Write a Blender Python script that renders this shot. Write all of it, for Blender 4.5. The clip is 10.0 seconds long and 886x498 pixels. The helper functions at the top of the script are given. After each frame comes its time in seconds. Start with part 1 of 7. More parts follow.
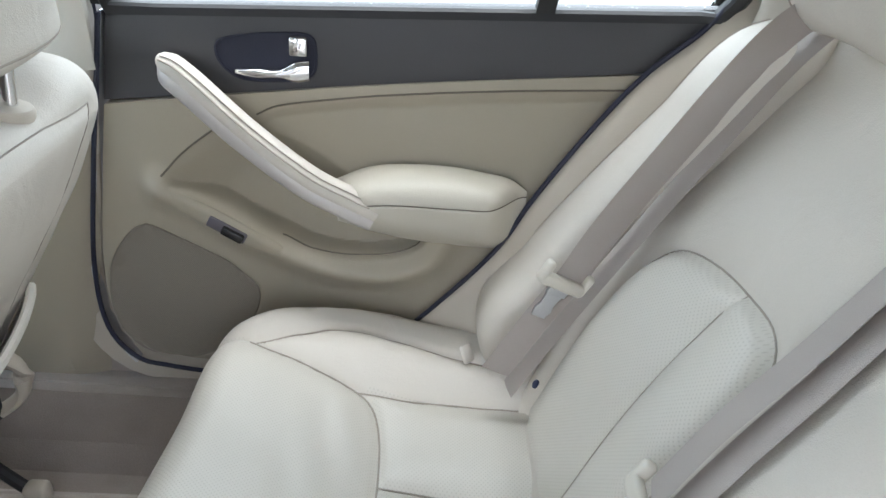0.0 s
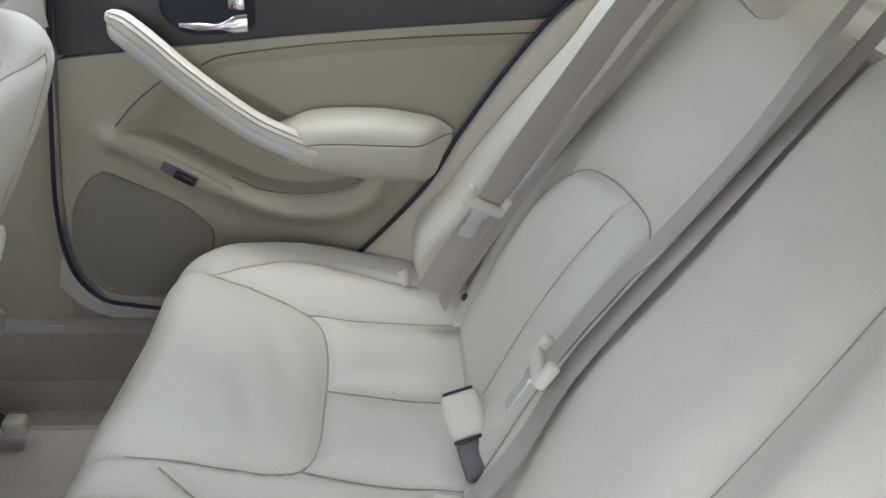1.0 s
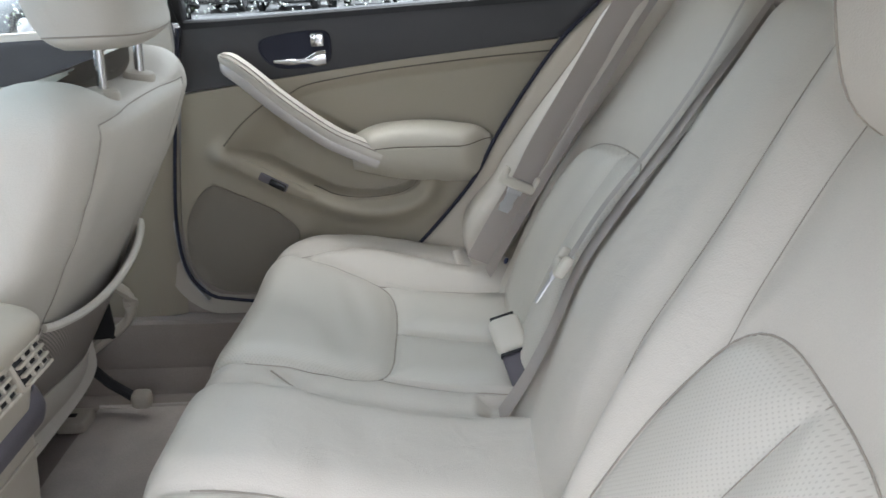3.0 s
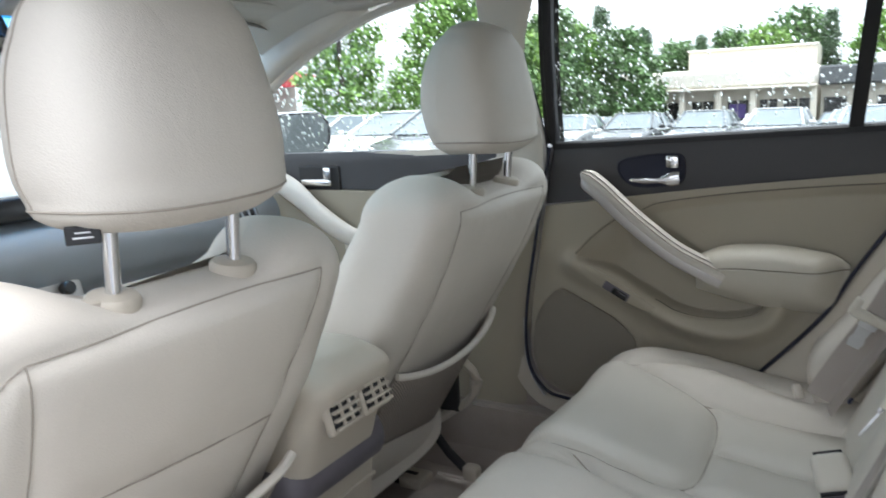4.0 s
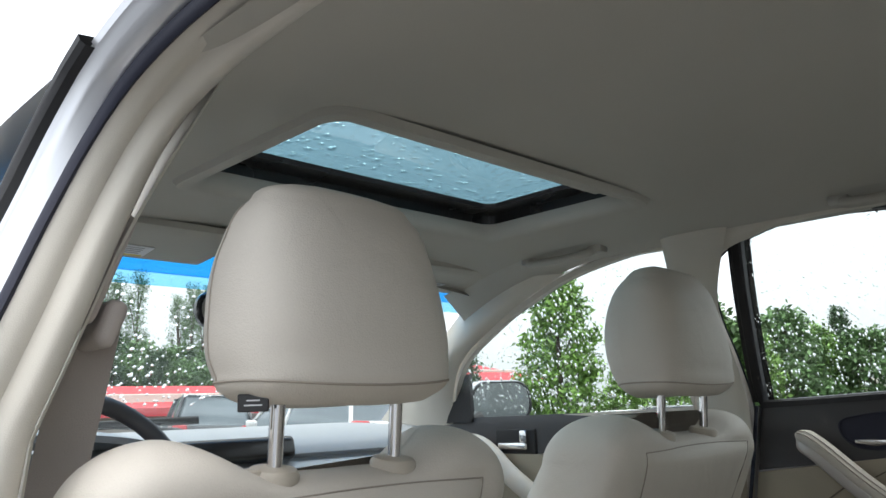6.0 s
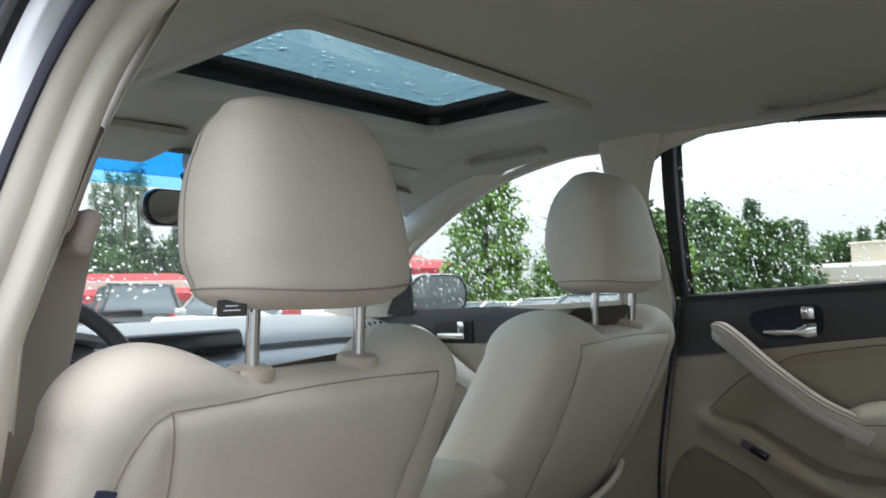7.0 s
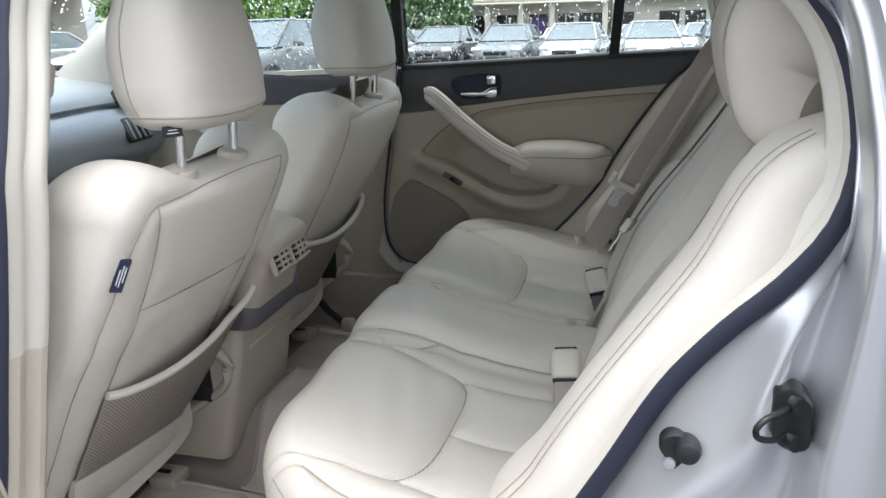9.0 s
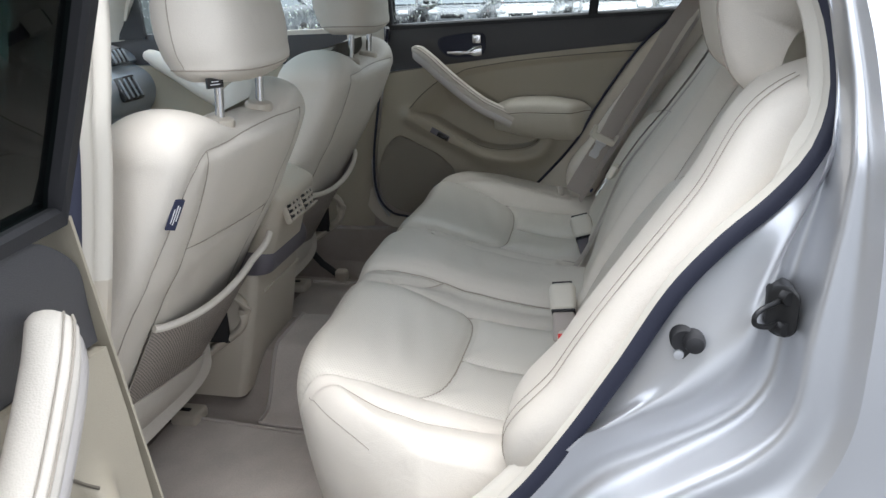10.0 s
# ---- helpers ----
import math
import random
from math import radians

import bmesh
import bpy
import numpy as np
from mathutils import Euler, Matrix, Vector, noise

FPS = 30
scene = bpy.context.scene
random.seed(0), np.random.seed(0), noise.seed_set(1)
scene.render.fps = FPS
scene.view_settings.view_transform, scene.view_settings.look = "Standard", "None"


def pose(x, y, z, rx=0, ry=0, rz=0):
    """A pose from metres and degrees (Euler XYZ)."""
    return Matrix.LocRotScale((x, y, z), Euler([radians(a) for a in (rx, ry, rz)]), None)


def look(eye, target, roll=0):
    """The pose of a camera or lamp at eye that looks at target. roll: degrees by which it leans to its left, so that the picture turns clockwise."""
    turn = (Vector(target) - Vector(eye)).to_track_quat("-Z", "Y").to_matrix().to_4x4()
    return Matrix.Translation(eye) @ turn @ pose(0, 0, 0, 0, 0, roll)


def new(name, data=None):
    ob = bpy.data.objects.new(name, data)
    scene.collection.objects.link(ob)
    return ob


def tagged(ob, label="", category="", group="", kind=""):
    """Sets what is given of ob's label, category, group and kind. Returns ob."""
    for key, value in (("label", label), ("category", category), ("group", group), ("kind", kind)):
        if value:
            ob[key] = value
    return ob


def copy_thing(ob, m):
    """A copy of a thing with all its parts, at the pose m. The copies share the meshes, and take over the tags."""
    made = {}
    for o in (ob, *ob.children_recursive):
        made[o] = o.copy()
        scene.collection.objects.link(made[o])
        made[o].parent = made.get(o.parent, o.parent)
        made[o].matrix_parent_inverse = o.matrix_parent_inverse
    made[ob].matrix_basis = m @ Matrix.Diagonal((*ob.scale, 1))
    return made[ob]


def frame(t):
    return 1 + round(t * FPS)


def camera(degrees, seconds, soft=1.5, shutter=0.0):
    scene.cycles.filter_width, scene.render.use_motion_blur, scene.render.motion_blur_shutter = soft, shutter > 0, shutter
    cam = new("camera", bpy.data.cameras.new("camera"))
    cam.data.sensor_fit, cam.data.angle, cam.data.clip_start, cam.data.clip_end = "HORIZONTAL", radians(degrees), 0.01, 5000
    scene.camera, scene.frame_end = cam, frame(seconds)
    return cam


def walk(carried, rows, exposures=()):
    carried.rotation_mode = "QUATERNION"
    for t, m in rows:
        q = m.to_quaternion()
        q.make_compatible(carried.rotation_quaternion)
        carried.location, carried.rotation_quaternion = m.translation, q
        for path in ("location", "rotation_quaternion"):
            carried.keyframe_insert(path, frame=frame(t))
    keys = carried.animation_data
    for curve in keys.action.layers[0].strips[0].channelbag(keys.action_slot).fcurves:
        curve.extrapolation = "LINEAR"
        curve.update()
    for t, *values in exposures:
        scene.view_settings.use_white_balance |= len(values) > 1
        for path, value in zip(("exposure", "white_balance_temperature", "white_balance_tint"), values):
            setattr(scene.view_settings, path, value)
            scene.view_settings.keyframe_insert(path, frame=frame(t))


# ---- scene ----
cam = camera(59.5, 10.0, shutter=0.15)
PATH = [
    (0, (-0.3, -0.428, 1.18), (1.463, -0.435, 0.236), 3.4),
    (0.5, (-0.375, -0.435, 1.188), (1.371, -0.491, 0.215), 3.7),
    (1, (-0.437, -0.464, 1.188), (1.288, -0.579, 0.182), 2.7),
    (1.5, (-0.488, -0.486, 1.179), (1.248, -0.662, 0.202), 2.0),
    (2, (-0.563, -0.488, 1.182), (1.193, -0.652, 0.239), -1.5),
    (2.2, (-0.601, -0.473, 1.206), (1.157, -0.663, 0.272), -0.6),
    (3.3, (-0.809, -0.471, 1.081), (1.063, -0.248, 0.414), -1.8),
    (3.5, (-0.829, -0.511, 1.073), (1.026, -0.091, 0.453), -1.6),
    (4, (-0.842, -0.582, 1.071), (0.865, 0.388, 0.687), -2.8),
    (4.5, (-0.829, -0.628, 1.052), (0.689, 0.674, 1.034), -3.8),
    (5, (-0.817, -0.651, 1.022), (0.537, 0.8, 1.271), -2.3),
    (5.2, (-0.823, -0.662, 1.013), (0.558, 0.744, 1.352), -2.4),
    (6.3, (-0.825, -0.629, 0.964), (0.569, 0.747, 1.371), -2.0),
    (6.5, (-0.83, -0.644, 0.964), (0.571, 0.732, 1.344), -2.8),
    (7, (-0.882, -0.644, 0.987), (0.656, 0.629, 1.102), -2.1),
    (7.5, (-1.0, -0.62, 1.056), (0.753, 0.313, 0.819), -1.0),
    (8, (-1.124, -0.613, 1.111), (0.697, 0.068, 0.642), -2.1),
    (8.5, (-1.207, -0.62, 1.126), (0.621, -0.067, 0.531), -2.0),
    (9, (-1.344, -0.664, 1.133), (0.486, -0.142, 0.52), -2.0),
    (9.5, (-1.43, -0.666, 1.132), (0.376, -0.139, 0.452), -2.1),
    (10, (-1.486, -0.607, 1.135), (0.342, -0.195, 0.435), -1.9),
]
walk(cam, [(t, look(eye, target, roll)) for t, eye, target, roll in PATH],
     exposures=[(0, 3.58, 6100, 11), (0.5, 3.33, 6150, 11), (2.2, 3.18, 6200, 13), (3.5, 2.88, 6150, 11), (4.5, 2.33, 6250, 10), (5.2, 1.98, 6350, 9), (6.5, 1.88, 6400, 9), (7.5, 1.88, 6350, 9), (8, 2.13, 6350, 10), (8.5, 2.26, 6250, 10), (9.5, 2.33, 6200, 10), (10, 2.17, 6200, 10)])

# ---- world and sun: a bright overcast sky after rain ----
world = bpy.data.worlds.new("overcast_sky")
scene.world = world
world.use_nodes = True
wn, wl = world.node_tree.nodes, world.node_tree.links
sky = wn.new("ShaderNodeTexSky")
sky.sky_type, sky.sun_disc = "NISHITA", False
sky.sun_elevation, sky.sun_rotation = radians(80), radians(235)
sky.air_density, sky.dust_density, sky.ozone_density = 1.0, 6.0, 1.0
pale = wn.new("ShaderNodeHueSaturation")
pale.inputs["Saturation"].default_value = 0.42
wl.new(sky.outputs[0], pale.inputs["Color"])
cloud = wn.new("ShaderNodeMix")
cloud.data_type = "RGBA"
cloud.inputs["Factor"].default_value = 0.75
cloud.inputs["B"].default_value = (2.85, 2.97, 3.1, 1)
wl.new(pale.outputs[0], cloud.inputs["A"])
sky_dir, sky_up, sky_gain, overcast = wn.new("ShaderNodeTexCoord"), wn.new("ShaderNodeSeparateXYZ"), wn.new("ShaderNodeMapRange"), wn.new("ShaderNodeVectorMath")
wl.new(sky_dir.outputs["Generated"], sky_up.inputs[0])
wl.new(sky_up.outputs["Z"], sky_gain.inputs["Value"])
sky_gain.inputs["To Min"].default_value, sky_gain.inputs["To Max"].default_value = 0.82, 1.40
overcast.operation = "SCALE"
wl.new(cloud.outputs["Result"], overcast.inputs[0])
wl.new(sky_gain.outputs[0], overcast.inputs["Scale"])
wl.new(overcast.outputs[0], wn["Background"].inputs[0])
wn["Background"].inputs[1].default_value = 0.15
sun = new("sun", bpy.data.lights.new("sun", "SUN"))
sun.data.energy, sun.data.angle, sun.data.color = 0.3, radians(40), (1.0, 0.98, 0.95)
sun.matrix_world = look((0.3, -0.1, 7.6), (0, 0, 0))

# ---- materials ----


def nodes_of(name):
    m = bpy.data.materials.new(name)
    m.use_nodes = True
    return m, m.node_tree.nodes, m.node_tree.links, m.node_tree.nodes["Principled BSDF"]


def mat(name, col, rough=0.5, metal=0.0, grain=300.0, bump=0.1, var=0.08, blotch=5.0, coat=0.0, cells=False, spec=0.5, wrinkle=0.0):
    """A surface with colour that varies at two scales, and a fine relief."""
    m, n, l, b = nodes_of(name)
    tc = n.new("ShaderNodeTexCoord")
    big, fine = n.new("ShaderNodeTexNoise"), n.new("ShaderNodeTexNoise")
    big.inputs["Scale"].default_value, big.inputs["Detail"].default_value = blotch, 5
    fine.inputs["Scale"].default_value, fine.inputs["Detail"].default_value = grain, 3
    for t in (big, fine):
        l.new(tc.outputs["Object"], t.inputs["Vector"])
    ramp = n.new("ShaderNodeMapRange")
    ramp.inputs["To Min"].default_value, ramp.inputs["To Max"].default_value = 1 - 1.6 * var, 1 + 1.6 * var
    l.new(big.outputs["Fac"], ramp.inputs["Value"])
    ramp2 = n.new("ShaderNodeMapRange")
    ramp2.inputs["To Min"].default_value, ramp2.inputs["To Max"].default_value = 1 - var, 1 + var
    l.new(fine.outputs["Fac"], ramp2.inputs["Value"])
    mul = n.new("ShaderNodeMath")
    mul.operation = "MULTIPLY"
    l.new(ramp.outputs[0], mul.inputs[0])
    l.new(ramp2.outputs[0], mul.inputs[1])
    sc = n.new("ShaderNodeVectorMath")
    sc.operation = "SCALE"
    sc.inputs[0].default_value = col
    l.new(mul.outputs[0], sc.inputs["Scale"])
    l.new(sc.outputs[0], b.inputs["Base Color"])
    rr = n.new("ShaderNodeMapRange")
    rr.inputs["To Min"].default_value, rr.inputs["To Max"].default_value = rough - 0.08, min(1, rough + 0.1)
    l.new(big.outputs["Fac"], rr.inputs["Value"])
    l.new(rr.outputs[0], b.inputs["Roughness"])
    b.inputs["Metallic"].default_value = metal
    b.inputs["Coat Weight"].default_value = coat
    b.inputs["Specular IOR Level"].default_value = spec
    if bump:
        bp = n.new("ShaderNodeBump")
        bp.inputs["Strength"].default_value, bp.inputs["Distance"].default_value = bump, 0.001
        if cells:
            vo = n.new("ShaderNodeTexVoronoi")
            vo.inputs["Scale"].default_value = grain
            l.new(tc.outputs["Object"], vo.inputs["Vector"])
            l.new(vo.outputs["Distance"], bp.inputs["Height"])
        else:
            l.new(fine.outputs["Fac"], bp.inputs["Height"])
        l.new(bp.outputs[0], b.inputs["Normal"])
        if wrinkle:
            # soft creases of stretched hide, under the grain
            wv, wb = n.new("ShaderNodeTexNoise"), n.new("ShaderNodeBump")
            wv.inputs["Scale"].default_value, wv.inputs["Detail"].default_value, wv.inputs["Distortion"].default_value = 16.0, 6.0, 1.2
            l.new(tc.outputs["Object"], wv.inputs["Vector"])
            wb.inputs["Strength"].default_value, wb.inputs["Distance"].default_value = wrinkle, 0.006
            l.new(wv.outputs["Fac"], wb.inputs["Height"])
            l.new(wb.outputs[0], bp.inputs["Normal"])
    return m


def dotted(name, col, hole, pitch, radius, rough, a="X", b_axis="Y", strength=0.35):
    """A surface pierced by a staggered grid of small holes."""
    m = mat(name, col, rough, grain=500, bump=0.0, var=0.05, blotch=4)
    n, l, b = m.node_tree.nodes, m.node_tree.links, m.node_tree.nodes["Principled BSDF"]
    tc, sp = n.new("ShaderNodeTexCoord"), n.new("ShaderNodeSeparateXYZ")
    l.new(tc.outputs["Object"], sp.inputs[0])

    def op(kind, p, q=None):
        o = n.new("ShaderNodeMath")
        o.operation = kind
        for k, v in enumerate((p, q)):
            if v is None:
                continue
            if isinstance(v, (int, float)):
                o.inputs[k].default_value = v
            else:
                l.new(v, o.inputs[k])
        return o.outputs[0]

    p, q = sp.outputs[a], sp.outputs[b_axis]
    u, v = op("ADD", p, q), op("SUBTRACT", p, q)
    u, v = (op("SUBTRACT", op("FRACT", op("DIVIDE", w, pitch)), 0.5) for w in (u, v))
    d = op("SQRT", op("ADD", op("MULTIPLY", u, u), op("MULTIPLY", v, v)))
    mr = n.new("ShaderNodeMapRange")
    mr.interpolation_type = "SMOOTHSTEP"
    mr.inputs["From Min"].default_value, mr.inputs["From Max"].default_value = radius, radius + 0.12
    l.new(d, mr.inputs["Value"])
    mix = n.new("ShaderNodeMix")
    mix.data_type = "RGBA"
    mix.inputs["A"].default_value = (*hole, 1)
    l.new(b.inputs["Base Color"].links[0].from_socket, mix.inputs["B"])
    l.new(mr.outputs[0], mix.inputs["Factor"])
    l.new(mix.outputs["Result"], b.inputs["Base Color"])
    bp = n.new("ShaderNodeBump")
    bp.inputs["Strength"].default_value, bp.inputs["Distance"].default_value = strength, 0.0012
    l.new(mr.outputs[0], bp.inputs["Height"])
    l.new(bp.outputs[0], b.inputs["Normal"])
    return m


def pane(name, tint, gloss=1.0):
    """Thin window glass: clear, with a Fresnel sheen."""
    m, n, l, b = nodes_of(name)
    n.remove(b)
    t, g, x, f = (n.new("ShaderNode" + k) for k in ("BsdfTransparent", "BsdfGlossy", "MixShader", "LayerWeight"))
    pw, ml = n.new("ShaderNodeMath"), n.new("ShaderNodeMath")
    pw.operation, ml.operation = "POWER", "MULTIPLY_ADD"
    pw.inputs[1].default_value = 5.0
    ml.inputs[1].default_value, ml.inputs[2].default_value = 0.8 * gloss, 0.04 * gloss
    l.new(f.outputs["Facing"], pw.inputs[0])
    l.new(pw.outputs[0], ml.inputs[0])
    t.inputs[0].default_value = (*tint, 1)
    g.inputs["Roughness"].default_value = 0.02
    l.new(ml.outputs[0], x.inputs[0])
    l.new(t.outputs[0], x.inputs[1])
    l.new(g.outputs[0], x.inputs[2])
    l.new(x.outputs[0], n["Material Output"].inputs[0])
    return m


LEATHER = mat("cream_leather", (0.585, 0.545, 0.485), 0.57, grain=650, bump=0.25, var=0.05, blotch=7, cells=True, spec=0.27, wrinkle=0.28)
PERF = dotted("perforated_leather", (0.575, 0.543, 0.482), (0.485, 0.452, 0.395), 0.0056, 0.14, 0.45, strength=0.2)
PERF_BACK = dotted("perforated_back_leather", (0.575, 0.543, 0.482), (0.485, 0.452, 0.395), 0.0056, 0.14, 0.45, "X", "Z", 0.2)
SEAM = mat("seam_thread", (0.33, 0.295, 0.25), 0.8, grain=900, bump=0.4, var=0.15)
ARM = mat("armrest_vinyl", (0.50, 0.468, 0.395), 0.47, grain=650, bump=0.25, var=0.045, blotch=7, cells=True, spec=0.42, wrinkle=0.15)
# door seam tone, near black: the grooves' shade is put into it
DOORSEAM = mat("door_seam_shadow_gap", (0.13, 0.112, 0.088), 0.8, grain=900, bump=0.3, var=0.1)
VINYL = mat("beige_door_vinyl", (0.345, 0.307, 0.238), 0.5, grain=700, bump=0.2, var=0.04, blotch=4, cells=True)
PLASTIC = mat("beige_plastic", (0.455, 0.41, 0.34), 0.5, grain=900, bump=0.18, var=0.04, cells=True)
TRIM = mat("pale_pillar_plastic", (0.55, 0.52, 0.46), 0.55, grain=900, bump=0.15, var=0.04, cells=True)
DARK = mat("charcoal_soft_plastic", (0.052, 0.051, 0.055), 0.45, grain=800, bump=0.25, var=0.1, cells=True)
DASH = mat("slate_dashboard", (0.25, 0.268, 0.285), 0.42, grain=700, bump=0.25, var=0.06, cells=True)
BLACK = mat("black_rubber", (0.012, 0.012, 0.014), 0.6, grain=500, bump=0.2, var=0.1)
GLOSSBLACK = mat("black_gloss", (0.012, 0.012, 0.013), 0.25, grain=300, bump=0.03, var=0.1)
SEAL = mat("blue_black_seal", (0.018, 0.020, 0.036), 0.62, grain=400, bump=0.25, var=0.12, spec=0.35)
LIP = mat("slate_trim", (0.11, 0.10, 0.115), 0.5, grain=700, bump=0.2, var=0.06, cells=True)
HEAD = mat("headliner_fabric", (0.43, 0.418, 0.38), 0.95, grain=900, bump=0.35, var=0.05, blotch=3, spec=0.2)
CARPET = mat("taupe_carpet", (0.31, 0.27, 0.24), 1.0, grain=420, bump=1.0, var=0.14, blotch=9, spec=0.1)
MATTING = mat("grey_floor_mat", (0.47, 0.425, 0.385), 1.0, grain=350, bump=1.0, var=0.13, blotch=12, spec=0.1)
BELT = mat("taupe_seat_belt", (0.38, 0.34, 0.31), 0.6, grain=900, bump=0.35, var=0.06)
PALEPLASTIC = mat("pale_buckle_plastic", (0.60, 0.565, 0.49), 0.42, grain=900, bump=0.1, var=0.03)
CHROME = mat("chrome", (0.80, 0.80, 0.81), 0.12, 1.0, grain=60, bump=0.0, var=0.02)
STEEL = mat("zinc_steel", (0.66, 0.67, 0.69), 0.38, 0.85, grain=300, bump=0.05, var=0.05)
BLACKSTEEL = mat("blackened_steel", (0.035, 0.035, 0.036), 0.38, 0.7, grain=300, bump=0.05, var=0.1)
SILVERTRIM = mat("silver_lilac_trim", (0.52, 0.49, 0.47), 0.38, 0.25, grain=900, bump=0.05, var=0.04)
PAINT = mat("silver_car_paint", (0.60, 0.61, 0.635), 0.32, 0.75, grain=1500, bump=0.02, var=0.03, coat=0.6)
NET = dotted("pocket_netting", (0.36, 0.32, 0.285), (0.10, 0.088, 0.08), 0.0052, 0.22, 0.8, "X", "Z", 0.8)
GRILLE = dotted("speaker_mesh", (0.235, 0.208, 0.168), (0.15, 0.13, 0.105), 0.0032, 0.2, 0.7, "Y", "Z", 0.5)
RED = mat("red_release_button", (0.55, 0.025, 0.025), 0.35, grain=200, bump=0.0, var=0.05)
NAVY = mat("navy_label_cloth", (0.02, 0.025, 0.06), 0.8, grain=900, bump=0.4, var=0.15)
WHITE = mat("pale_print", (0.70, 0.70, 0.72), 0.7, grain=400, bump=0.05, var=0.05)
GLASS = pane("window_glass", (0.93, 0.96, 0.95))
SUNGLASS = pane("sunroof_glass", (0.42, 0.56, 0.60))
SHADEBAND = pane("blue_shade_band", (0.16, 0.56, 0.88))
SHADEEDGE = pane("blue_shade_edge", (0.50, 0.80, 0.96))
DARKGLASS = pane("tinted_wet_glass", (0.10, 0.15, 0.14))
MIRROR = mat("mirror_silver", (0.85, 0.86, 0.87), 0.03, 1.0, grain=50, bump=0.0, var=0.01)
drop_m, dn, dl, db = nodes_of("water_drop")
db.inputs["Base Color"].default_value = (0.95, 0.97, 0.98, 1)
db.inputs["Transmission Weight"].default_value, db.inputs["IOR"].default_value, db.inputs["Roughness"].default_value = 1.0, 1.33, 0.0
DROP = drop_m
# sunroof drops: the dark of refracting rims is put into this tint
roof_drop_m, _, _, rdb = nodes_of("darkened_water_drop")
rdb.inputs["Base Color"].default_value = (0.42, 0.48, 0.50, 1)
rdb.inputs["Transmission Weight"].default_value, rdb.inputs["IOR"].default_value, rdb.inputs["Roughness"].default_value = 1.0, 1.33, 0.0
DARKENED_DROP = roof_drop_m
# door mirror: the dark scenery it would reflect is put into its colour
DARKMIRROR = mat("darkened_mirror", (0.20, 0.22, 0.22), 0.03, 1.0, grain=50, bump=0.0, var=0.01)

# ---- mesh helpers ----
CX = 0.035  # the car's centre line
ORIGIN = {}
MIRRORED = [False]


def thing(name, origin, label, category, group="", kind=""):
    """An empty at a thing's base, which its parts hang from."""
    o = list(origin)
    if MIRRORED[0]:
        o[0] = 2 * CX - o[0]
    e = new(name)
    e.location = o
    ORIGIN[e] = np.array(o, float)
    tagged(e, label, category, group, kind)
    return e


def root_of(ob):
    while ob.parent:
        ob = ob.parent
    return ob


def part(name, vf, material, parent=None, label="", sharp=38):
    """One mesh object from vertices and faces, under a thing or a part."""
    if isinstance(vf, bmesh.types.BMesh):
        vf.verts.index_update()
        verts = np.array([v.co[:] for v in vf.verts], float).reshape(-1, 3)
        faces = [[v.index for v in f.verts] for f in vf.faces]
        vf.free()
    else:
        verts, faces = np.array(vf[0], float).reshape(-1, 3).copy(), vf[1]
    if MIRRORED[0]:
        verts[:, 0] = 2 * CX - verts[:, 0]
        faces = [list(reversed(list(f))) for f in faces]
    if parent:
        verts = verts - ORIGIN.get(root_of(parent), np.zeros(3))
    me = bpy.data.meshes.new(name)
    me.from_pydata(verts.tolist(), [], [list(map(int, f)) for f in faces])
    me.shade_smooth()
    me.set_sharp_from_angle(angle=radians(sharp))
    me.materials.append(material)
    ob = new(name, me)
    if parent:
        ob.parent = parent
        ob.matrix_parent_inverse = Matrix.Identity(4)
    if label:
        ob["label"] = label
    return ob


def structure(name, vf, material, label, category, sharp=38):
    return tagged(part(name, vf, material, sharp=sharp), label, category, kind="structure")


def ss(a, b, x):
    t = np.clip((np.asarray(x, float) - a) / (b - a), 0, 1)
    return t * t * (3 - 2 * t)


def itp(x, xs, ys):
    """Smooth interpolation through points (xs rising)."""
    xs, ys = np.asarray(xs, float), np.asarray(ys, float)
    d = np.gradient(ys, xs)
    x = np.clip(x, xs[0], xs[-1])
    k = np.clip(np.searchsorted(xs, x) - 1, 0, len(xs) - 2)
    h = xs[k + 1] - xs[k]
    t = (x - xs[k]) / h
    return (1 + 2 * t) * (1 - t) ** 2 * ys[k] + t * (1 - t) ** 2 * h * d[k] + t * t * (3 - 2 * t) * ys[k + 1] + t * t * (t - 1) * h * d[k + 1]


def spline(pts, n, closed=False):
    """n points along a smooth curve through pts, evenly by length."""
    p = np.array(pts, float)
    if closed:
        q = np.concatenate([p[-1:], p, p[:2]])
    else:
        q = np.concatenate([2 * p[:1] - p[1:2], p, 2 * p[-1:] - p[-2:-1]])
    out = []
    for i in range(1, len(q) - 2):
        t = np.linspace(0, 1, 24, endpoint=False)[:, None]
        a, b, c, d = q[i - 1 : i + 3]
        out.append(0.5 * (2 * b + (c - a) * t + (2 * a - 5 * b + 4 * c - d) * t**2 + (3 * b - a - 3 * c + d) * t**3))
    c = np.concatenate(out + [q[-2:-1]])
    s = np.r_[0, np.cumsum(np.linalg.norm(np.diff(c, axis=0), axis=1))]
    w = np.linspace(0, s[-1], n, endpoint=not closed)
    return np.stack([np.interp(w, s, c[:, k]) for k in range(c.shape[1])], 1)


